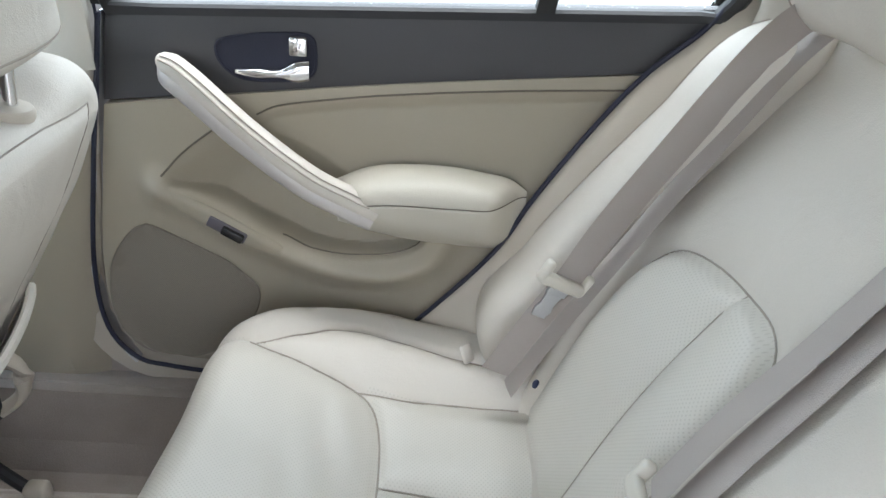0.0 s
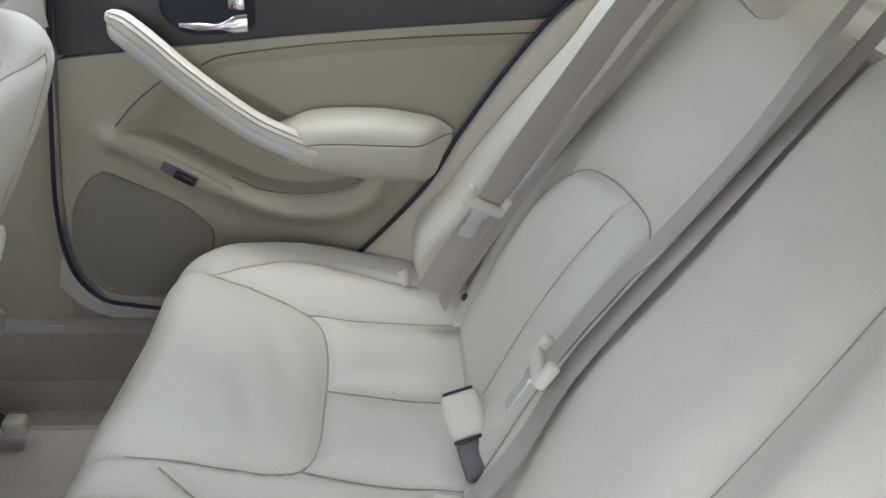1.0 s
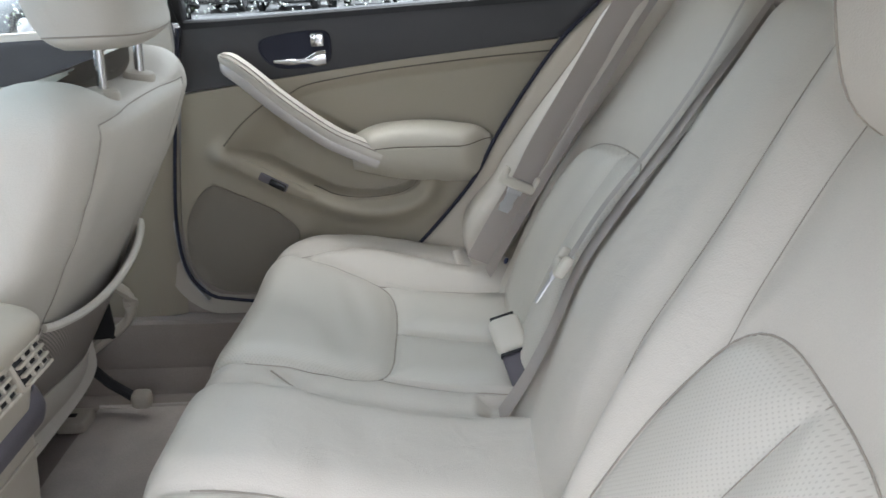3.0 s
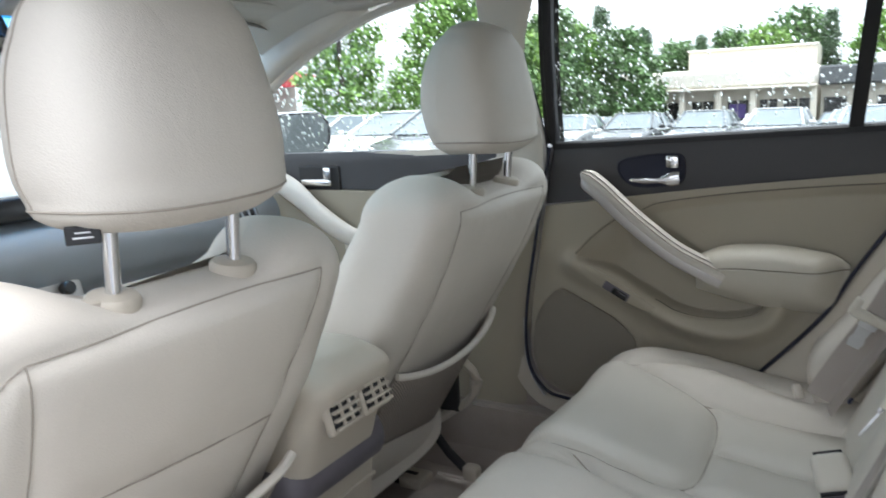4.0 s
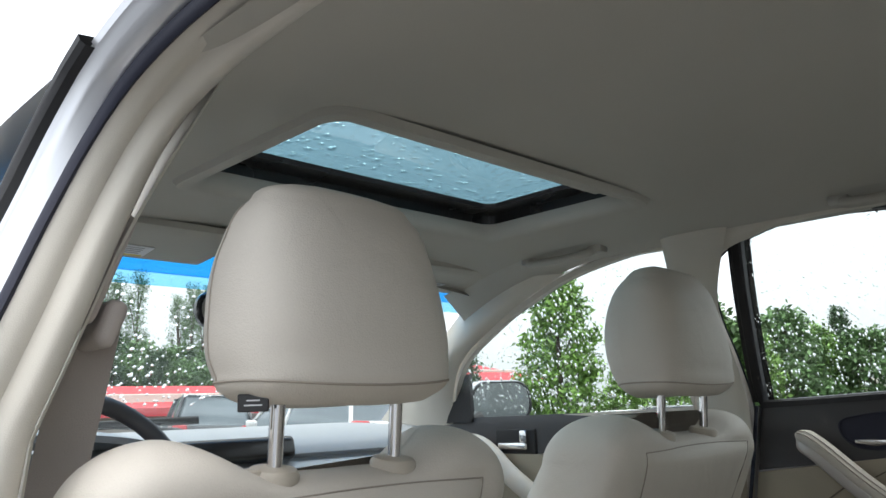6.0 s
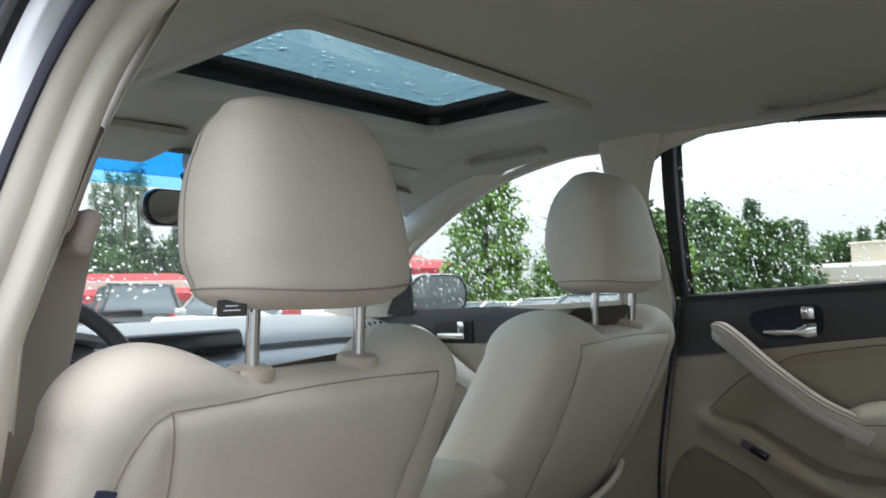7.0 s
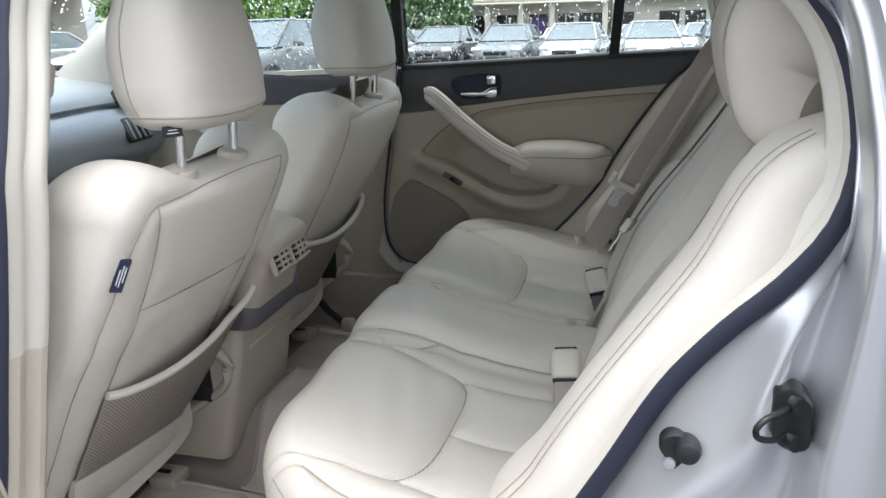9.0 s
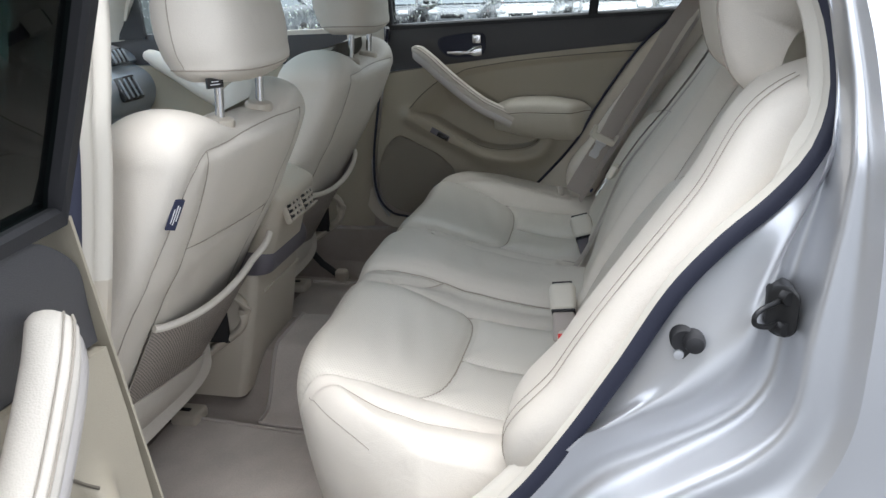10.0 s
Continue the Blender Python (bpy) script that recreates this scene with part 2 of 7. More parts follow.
def skin(rings, closed=True, caps=True, loop=False):
    """Faces between rings of equal count."""
    r = np.array(rings, float)
    m, n = r.shape[:2]
    f = []
    for i in range(m if loop else m - 1):
        for j in range(n if closed else n - 1):
            a, b = i * n + j, i * n + (j + 1) % n
            c, d = ((i + 1) % m) * n + (j + 1) % n, ((i + 1) % m) * n + j
            f.append([a, b, c, d])
    if caps and closed and not loop:
        f += [list(range(n))[::-1], [(m - 1) * n + j for j in range(n)]]
    return r.reshape(-1, 3), f


def sheet(p, thick=None):
    """A grid of points as faces; thick: an offset that gives it a back and edges."""
    p = np.array(p, float)
    if thick is None:
        return skin(p, closed=False, caps=False)
    m, n = p.shape[:2]
    a, fa = skin(p, closed=False, caps=False)
    q = p + np.array(thick, float)
    vs = np.concatenate([a, q.reshape(-1, 3)])
    k = m * n
    f = fa + [[i + k for i in reversed(x)] for x in fa]
    rim = [j for j in range(n)] + [i * n + n - 1 for i in range(1, m)] + [(m - 1) * n + j for j in range(n - 2, -1, -1)] + [i * n for i in range(m - 2, 0, -1)]
    f += [[rim[i], rim[i] + k, rim[(i + 1) % len(rim)] + k, rim[(i + 1) % len(rim)]] for i in range(len(rim))]
    return vs, f


def tube(pts, r, n=8, closed=False, flat=1.0, up=(0, 0, 1)):
    """A round (or flattened) tube along points; r may vary."""
    p = np.array(pts, float)
    m = len(p)
    r = np.broadcast_to(np.asarray(r, float), (m,))
    if closed:
        t = np.roll(p, -1, 0) - np.roll(p, 1, 0)
    else:
        t = np.gradient(p, axis=0)
    t /= np.linalg.norm(t, axis=1)[:, None] + 1e-12
    u = np.array(up, float)
    rings = []
    last = None
    for i in range(m):
        side = np.cross(t[i], u)
        if np.linalg.norm(side) < 0.1:
            side = np.cross(t[i], (1, 0.1, 0)) if last is None else last
        side /= np.linalg.norm(side)
        if last is not None and side @ last < 0:
            side = -side
        last = side
        above = np.cross(side, t[i])
        a = np.arange(n) * 2 * np.pi / n
        rings.append(p[i] + r[i] * (np.cos(a)[:, None] * side + flat * np.sin(a)[:, None] * above))
    return skin(rings, loop=closed)


def rbox(c, s, r=0.005, seg=2, turn=None):
    """A box with rounded edges; c: centre, s: full sizes."""
    bm = bmesh.new()
    bmesh.ops.create_cube(bm, size=1, matrix=Matrix.Diagonal((*s, 1)))
    r = min(r, 0.49 * min(s))
    bmesh.ops.bevel(bm, geom=bm.edges[:] + bm.verts[:], offset=r, segments=seg, profile=0.5, affect="EDGES", clamp_overlap=True)
    m = Matrix.Translation(c) @ (turn if turn is not None else Matrix.Identity(4))
    bmesh.ops.transform(bm, matrix=m, verts=bm.verts)
    bm.verts.index_update()
    out = np.array([v.co[:] for v in bm.verts]), [[v.index for v in f.verts] for f in bm.faces]
    bm.free()
    return out


def turn_to(rx=0, ry=0, rz=0):
    return pose(0, 0, 0, rx, ry, rz)


def plate(poly, axis, a, b):
    """A flat plate: a polygon in the two other axes, from a to b along axis."""
    p = np.array(poly, float)
    k = "xyz".index(axis)
    others = [i for i in range(3) if i != k]
    rings = []
    for v in (a, b):
        q = np.zeros((len(p), 3))
        q[:, others[0]], q[:, others[1]], q[:, k] = p[:, 0], p[:, 1], v
        rings.append(q)
    return skin(rings)


def rounded(w, h, r, n=5):
    """A rounded rectangle about the origin."""
    out = []
    for cx, cy, a0 in ((w / 2 - r, h / 2 - r, 0), (-w / 2 + r, h / 2 - r, 90), (-w / 2 + r, -h / 2 + r, 180), (w / 2 - r, -h / 2 + r, 270)):
        for k in range(n + 1):
            a = radians(a0 + 90 * k / n)
            out.append((cx + r * math.cos(a), cy + r * math.sin(a)))
    return np.array(out)


def lathe(profile, c, n=20, turn=None):
    """A turned body about local z; profile: (radius, z)."""
    a = np.arange(n) * 2 * np.pi / n
    rings = [np.stack([r * np.cos(a), r * np.sin(a), np.full(n, z)], 1) for r, z in profile]
    v, f = skin(rings)
    if turn is not None:
        v = v @ np.array(turn.to_3x3()).T
    return v + np.array(c), f


def dist_line(p, line):
    """Distance of 2-D points from a polyline."""
    p, line = np.asarray(p, float), np.asarray(line, float)
    best = np.full(p.shape[:-1], 9.0)
    for a, b in zip(line[:-1], line[1:]):
        ab = b - a
        t = np.clip(((p - a) @ ab) / (ab @ ab + 1e-12), 0, 1)
        best = np.minimum(best, np.linalg.norm(p - a - t[..., None] * ab, axis=-1))
    return best


def within_poly(p, poly):
    """Signed distance, above 0 inside."""
    p, poly = np.asarray(p, float), np.asarray(poly, float)
    odd = np.zeros(p.shape[:-1], bool)
    for (x0, y0), (x1, y1) in zip(poly, np.roll(poly, -1, 0)):
        hit = (y0 > p[..., 1]) != (y1 > p[..., 1])
        odd ^= hit & (p[..., 0] < (x1 - x0) * (p[..., 1] - y0) / (y1 - y0 + 1e-12) + x0)
    d = dist_line(p, np.concatenate([poly, poly[:1]]))
    return np.where(odd, d, -d)


def side_x(z, off=0.695):
    """How far out the car's right side lies at a height: upright below the belt, leaning in above it."""
    z = np.asarray(z, float)
    return CX + off - np.where(z > 0.96, 0.4 * (z - 0.96), 0.1 * (z - 0.96))


# ---- the car's shell ----
# Seal line round a rear door opening, in (y, z), from the sill up the middle pillar, along the roof, down the rear pillar.
OPENING = [(0.075, 0.50), (0.055, 0.66), (0.030, 0.82), (0.015, 0.95), (0.020, 1.05), (0.030, 1.13), (0.025, 1.205), (-0.015, 1.258), (-0.12, 1.285), (-0.35, 1.282), (-0.55, 1.245),
           (-0.69, 1.195), (-0.785, 1.11), (-0.812, 1.02), (-0.80, 0.955), (-0.765, 0.905), (-0.72, 0.86), (-0.672, 0.80), (-0.622, 0.71), (-0.565, 0.615), (-0.505, 0.53),
           (-0.42, 0.45), (-0.28, 0.40), (-0.08, 0.385), (0.03, 0.40)]


def opening_rings(n=150):
    c = spline(OPENING, n, True)
    t = np.roll(c, -1, 0) - np.roll(c, 1, 0)
    t /= np.linalg.norm(t, axis=1)[:, None]
    out = np.stack([t[:, 1], -t[:, 0]], 1)
    if (out * (c - c.mean(0))).sum() < 0:
        out = -out
    return c, out


def ring_at(c, out, push, x_off):
    """A line beside the seal: pushed outward in the side's plane, shifted across the car."""
    q = c + out * np.asarray(push)[..., None]
    return np.stack([side_x(c[:, 1], 0.68) + x_off, q[:, 0], q[:, 1]], 1)


def door_surround(body, fwd=0.0):
    """Inner trim, rubber seal and painted jamb round one rear door opening."""
    c, out = opening_rings()
    c = c + np.stack([fwd * ss(-0.06, 0.01, c[:, 0]), np.zeros(len(c))], 1)
    # the inner trim turns from the seal into the cabin
    lines = [ring_at(c, out, p, x) for p, x in ((0.040, -0.034), (0.012, -0.030), (-0.002, -0.024), (-0.010, -0.012), (-0.009, -0.004), (0.000, 0.002), (0.004, 0.006), (0.000, 0.012), (-0.002, 0.022), (0.004, 0.034))]
    v, f = skin(lines, closed=True, caps=False)
    low = lambda q: v[q[0]][2] < 0.74 and -0.40 < v[q[0]][1]
    part("opening_trim", (v, [q for q in f if not low(q)]), TRIM, body, "pale moulded pillar trim", sharp=80)
    part("lower_trim", (v, [q for q in f if low(q)]), PLASTIC, body, "beige sill trim")
    part("door_seal", tube(ring_at(c, out, 0.010, 0.037), 0.0096, 10, True, flat=0.5, up=(1, 0, 0)), SEAL, body, "dark rubber door seal and door gap shade")
    return c, out


body = thing("car_body", (CX, 0, 0.3), "silver sedan body shell with beige inner trim, seen from inside", "car", kind="structure")

# roof lining, with the sunroof's hole; it sags from the middle to the sides
SR = (-0.312, 0.322, 0.036, 0.368)  # x0, x1, y0, y1


def roof_z(x, y):
    a = np.abs(x - CX)
    z = 1.313 - 0.034 * np.clip(a / 0.55, 0, 1) ** 3.0
    return z - 0.05 * ss(0.30, 0.80, y) ** 1.5 - 0.065 * ss(-0.30, -1.05, y)


def lining():
    xs = np.unique(np.r_[np.linspace(CX - 0.575, SR[0], 16), np.linspace(SR[0], SR[1], 24), np.linspace(SR[1], CX + 0.575, 16)])
    ys = np.unique(np.r_[np.linspace(-1.1, SR[2], 28), np.linspace(SR[2], SR[3], 14), np.linspace(SR[3], 0.66, 12)])
    X, Y = np.meshgrid(xs, ys, indexing="ij")
    v, f = sheet(np.stack([X, Y, roof_z(X, Y)], -1))
    keep = []
    for q in f:
        m = v[q].mean(0)
        if not (SR[0] < m[0] < SR[1] and SR[2] < m[1] < SR[3]):
            keep.append(q)
    return v, keep


structure("ceiling", lining(), HEAD, "pale woven headliner with a sunroof opening", "headliner")
v, f = lining()
part("roof_panel", ((v - (CX, 0, 0)) * (1.03, 1, 1) + (CX, 0, 0.06), f), PAINT, body)

# sunroof: soft moulded rim, dark frame, glass with rain on it, half-drawn shade
sunroof = thing("sunroof", (CX, 0.2, 1.33), "tinted glass sunroof covered in raindrops with black surround", "sunroof")
cxs, cys = (SR[0] + SR[1]) / 2, (SR[2] + SR[3]) / 2
base = rounded(SR[1] - SR[0], SR[3] - SR[2], 0.03, 6) + (cxs, cys)


def rim_ring(grow, dz):
    q = (base - (cxs, cys)) * (1 + 2 * grow / np.array([SR[1] - SR[0], SR[3] - SR[2]])) + (cxs, cys)
    return np.stack([q[:, 0], q[:, 1], roof_z(q[:, 0], q[:, 1]) + dz], 1)


part("rim", skin([rim_ring(0.032, 0.002), rim_ring(0.026, -0.008), rim_ring(0.014, -0.011), rim_ring(0.003, -0.006), rim_ring(-0.004, 0.006), rim_ring(-0.006, 0.02)], caps=False), HEAD, sunroof, "moulded fabric rim")
part("frame", skin([rim_ring(-0.006, 0.018), rim_ring(-0.008, 0.034), rim_ring(-0.045, 0.036), rim_ring(-0.047, 0.044)], caps=False), GLOSSBLACK, sunroof, "black frame")
g = np.array([[(x, y, 1.358 + 0.004 * (1 - ((x - cxs) / 0.3) ** 2)) for y in np.linspace(SR[2] - 0.02, SR[3] + 0.02, 6)] for x in np.linspace(SR[0] - 0.02, SR[1] + 0.02, 10)])
ob = part("glass", sheet(g, (0, 0, 0.005)), SUNGLASS, sunroof, "blue-grey tinted glass")
ob.visible_shadow = False
# the drawn edge of the sliding shade, with its pull
part("shade", rbox((cxs, SR[2] + 0.022, 1.331), (0.57, 0.062, 0.012), 0.004), HEAD, sunroof, "fabric sliding shade")
part("shade_pull", rbox((cxs + 0.05, SR[2] + 0.03, 1.324), (0.07, 0.012, 0.006), 0.002), PLASTIC, sunroof)


def drops(name, count, place, size, parent, seed, stretch=1.0, tall=1.0, water=DROP):
    """Raindrops as low domes on a pane. place(rng) gives a point, the outward way and the way down the pane."""
    rng = np.random.default_rng(seed)
    vs, fs = [], []
    n = 7
    a = np.arange(n) * 2 * np.pi / n
    for _ in range(count):
        c, out, down = place(rng)
        out, down = np.array(out, float), np.array(down, float)
        across = np.cross(out, down)
        r = size * rng.uniform(0.35, 1.0) ** 1.6 * 1.4
        base = [(np.cos(a) * (1 + 0.15 * rng.normal()))[:, None] * across + (np.sin(a) * stretch * rng.uniform(0.8, 1.4))[:, None] * down]
        c = np.array(c)
        levels = [c + k * r * base[0] + out * r * h * tall for k, h in ((1.0, 0.0), (0.93, 0.34), (0.62, 0.62))]
        o = sum(len(q) for q in vs)
        vs.append(np.concatenate(levels + [(c + out * r * 0.74 * tall)[None]]))
        for j in range(n):
            i = (j + 1) % n
            fs += [[o + j, o + i, o + n + i, o + n + j], [o + n + j, o + n + i, o + 2 * n + i, o + 2 * n + j], [o + 2 * n + j, o + 2 * n + i, o + 3 * n]]
    ob = part(name, (np.concatenate(vs), fs), water, parent, "rain drops", sharp=180)
    ob["kind"] = "stuff"
    return ob


# these drops carry their refraction shade in the tint
drops("raindrops", 560, lambda g: ((g.uniform(SR[0], SR[1]), g.uniform(SR[2], SR[3]), 1.3675), (0, 0, 1), (0.3, -0.95, 0)), 0.0046, sunroof, 5, 1.25, 0.8, DARKENED_DROP)

# right side: surround of the closed rear door
door_surround(body, 0.034)
c_ring, out_ring = opening_rings()
# left side: the same, mirrored, with the painted jamb that the open door shows
MIRRORED[0] = True
door_surround(body)


def jamb():
    """Painted door jamb behind the seal on the open side: shelf, rounded step, latch channel, flange and outer lip."""
    lines = [
        (0.722, [(-0.36, 0.415), (-0.42, 0.445), (-0.487, 0.505), (-0.55, 0.583), (-0.612, 0.672), (-0.68, 0.775), (-0.738, 0.848), (-0.778, 0.893), (-0.800, 0.922), (-0.817, 0.96), (-0.820, 1.012), (-0.815, 1.06), (-0.790, 1.115), (-0.70, 1.195)]),
        (0.744, [(-0.37, 0.40), (-0.44, 0.425), (-0.50, 0.495), (-0.56, 0.56), (-0.622, 0.640), (-0.695, 0.725), (-0.752, 0.80), (-0.782, 0.865), (-0.803, 0.915), (-0.819, 0.96), (-0.822, 1.012), (-0.817, 1.062), (-0.792, 1.118), (-0.70, 1.20)]),
        (0.757, [(-0.37, 0.385), (-0.44, 0.41), (-0.51, 0.50), (-0.57, 0.602), (-0.631, 0.648), (-0.70, 0.688), (-0.748, 0.738), (-0.768, 0.810), (-0.783, 0.87), (-0.802, 0.932), (-0.810, 0.99), (-0.808, 1.05), (-0.785, 1.12), (-0.70, 1.205)]),
        (0.744, [(-0.38, 0.365), (-0.46, 0.405), (-0.53, 0.485), (-0.60, 0.575), (-0.67, 0.620), (-0.735, 0.662), (-0.772, 0.716), (-0.784, 0.80), (-0.793, 0.86), (-0.806, 0.92), (-0.812, 0.985), (-0.808, 1.05), (-0.785, 1.125), (-0.70, 1.21)]),
        (0.755, [(-0.38, 0.355), (-0.47, 0.40), (-0.545, 0.47), (-0.615, 0.555), (-0.69, 0.607), (-0.755, 0.655), (-0.788, 0.708), (-0.794, 0.785), (-0.801, 0.846), (-0.808, 0.907), (-0.812, 0.975), (-0.808, 1.045), (-0.785, 1.13), (-0.70, 1.215)]),
        (0.799, [(-0.38, 0.345), (-0.48, 0.39), (-0.56, 0.455), (-0.631, 0.535), (-0.70, 0.592), (-0.762, 0.640), (-0.796, 0.695), (-0.802, 0.775), (-0.808, 0.84), (-0.813, 0.90), (-0.815, 0.97), (-0.810, 1.045), (-0.785, 1.135), (-0.70, 1.22)]),
        (0.803, [(-0.38, 0.335), (-0.49, 0.375), (-0.58, 0.44), (-0.67, 0.522), (-0.74, 0.578), (-0.795, 0.622), (-0.826, 0.690), (-0.830, 0.775), (-0.830, 0.84), (-0.829, 0.90), (-0.825, 0.97), (-0.816, 1.05), (-0.788, 1.145), (-0.70, 1.23)]),
        (0.819, [(-0.38, 0.325), (-0.50, 0.365), (-0.60, 0.43), (-0.70, 0.505), (-0.77, 0.562), (-0.822, 0.615), (-0.847, 0.690), (-0.850, 0.775), (-0.848, 0.85), (-0.842, 0.915), (-0.832, 1.0), (-0.818, 1.08), (-0.79, 1.155), (-0.70, 1.24)]),
    ]
    cols = []
    for off, q in lines:
        w = spline(q, 90)
        cols.append(np.stack([CX + off - np.where(w[:, 1] > 0.96, 0.4 * (w[:, 1] - 0.96), 0), w[:, 0], w[:, 1]], 1))
    cols = np.array(cols)
    return np.array([spline(cols[:, i], 44) for i in range(cols.shape[1])])


jr = jamb()
part("door_jamb", sheet(jr), PAINT, body, "silver painted door jamb", sharp=80)
edge = jr[:, -1]
quarter = np.array([[p + np.array([0.012 * ss(0, 0.1, d) - 0.05 * ss(0.3, 1.2, d), -d, 0]) for d in (0, 0.008, 0.03, 0.1, 0.25, 0.5, 0.9, 1.3)] for p in edge])
part("quarter_panel", sheet(quarter), PAINT, body, "silver rear quarter panel")


def on_quarter(g):
    i, w = g.integers(18, 60), g.uniform(0, 1)
    return quarter[i, 2] * (1 - w) + quarter[i, 4] * w + (0.0004, 0, g.uniform(-0.01, 0.01)), (1, 0, 0), (0, 0, -1)


drops("raindrops", 90, on_quarter, 0.0016, body, 12, 1.3)
# painted face of the middle pillar and roof edge outside the seal
k = [i for i in range(len(c_ring)) if (c_ring[i, 0] > 0.0 and c_ring[i, 1] > 0.45) or (c_ring[i, 1] > 1.18)]
start = [j for j in range(len(k)) if k[j] - k[j - 1] != 1]
k = k[start[-1]:] + k[: start[-1]] if start and start[-1] else k
cc, oo = c_ring[k], out_ring[k]
rows = [ring_at(cc, oo, p, x) for p, x in ((0.02, 0.037), (0.024, 0.050), (0.029, 0.056), (0.036, 0.058), (0.040, 0.062))]
part("pillar_paint", skin(rows, closed=False, caps=False), PAINT, body, "silver painted pillar and roof edge")
low_k = [i for i in range(len(cc)) if cc[i, 1] < 1.262 and cc[i, 0] > -0.1]
rows = [ring_at(cc[low_k], oo[low_k], p, x) for p, x in ((0.040, 0.060), (0.041, 0.070), (0.046, 0.074), (0.055, 0.074), (0.058, 0.058))]
part("drip_moulding", skin(rows, closed=False, caps=False), BLACK, body, "black rubber moulding")
high_k = [i for i in range(len(cc)) if cc[i, 1] >= 1.25]
rows = [ring_at(cc[high_k], oo[high_k], p, x) for p, x in ((0.040, 0.062), (0.048, 0.064), (0.056, 0.058), (0.062, 0.046))]
part("roof_rail", skin(rows, closed=False, caps=False), PAINT, body, "silver painted roof rail")
MIRRORED[0] = False

# latch striker and the door's rubber stop on the open side
striker = thing("door_striker", (-0.742, -0.775, 0.80), "black steel door latch striker bolted to the jamb", "striker")
xj = -0.733
pl = rounded(0.028, 0.055, 0.0135, 7)
part("plate", skin([np.stack([xj + dx - 0.55 * (pl[:, 0] * s), -0.780 - pl[:, 0] * s, 0.798 + pl[:, 1] * s], 1) for dx, s in ((0.02, 1.0), (-0.003, 1.0), (-0.005, 0.9))]), BLACKSTEEL, striker)
loop = spline([(xj - 0.002, -0.779, 0.811), (xj - 0.016, -0.768, 0.811), (xj - 0.026, -0.757, 0.810), (xj - 0.030, -0.750, 0.803), (xj - 0.027, -0.752, 0.793), (xj - 0.016, -0.765, 0.786), (xj - 0.002, -0.777, 0.784)], 40)
part("latch_loop", tube(loop, 0.0027, 10), BLACKSTEEL, striker)
for dz in (0.016, -0.018):
    part("bolt", lathe([(0.0, -0.008), (0.0075, -0.008), (0.0075, -0.004), (0.0085, 0.0)][::-1], (xj - 0.002, -0.781, 0.798 + dz), 12, turn_to(0, 90, 28)), BLACKSTEEL, striker)
stop = thing("door_stop", (-0.70, -0.70, 0.735), "black rubber door bump stop on the jamb", "bump stop")
rb = turn_to(0, -90, 0)
part("base", skin([np.stack([np.full(28, x0), -0.697 + (0.6 * q[:, 0] + 0.8 * q[:, 1]) * k, 0.738 + (0.8 * q[:, 0] - 0.6 * q[:, 1]) * k], 1) for q in (rounded(0.044, 0.028, 0.0135, 6)[:28],) for x0, k in ((-0.66, 1.0), (-0.706, 1.0), (-0.709, 0.9))]), BLACK, stop)
part("cushion", lathe([(0.0115, -0.02), (0.0115, 0.010), (0.0095, 0.016), (0.005, 0.018), (0.0, 0.018)], (-0.706, -0.703, 0.746), 18, rb), BLACK, stop)
part("screw", lathe([(0.0055, -0.004), (0.0055, 0.003), (0.0, 0.0035)], (-0.709, -0.688, 0.729), 10, rb), STEEL, stop)


def pillar(y_lo, y_hi, z0, z1, off, grow):
    """A pillar's inner cover between two edge lines that depend on height."""
    zs = np.linspace(z0, z1, 24)
    rows = []
    for z in zs:
        a, b = y_lo(z), y_hi(z)
        row = []
        for u in np.linspace(0, 1, 13):
            row.append((side_x(z, off) - grow * (1 - (2 * u - 1) ** 4), a + (b - a) * u, z))
        rows.append(row)
    return np.array(rows)


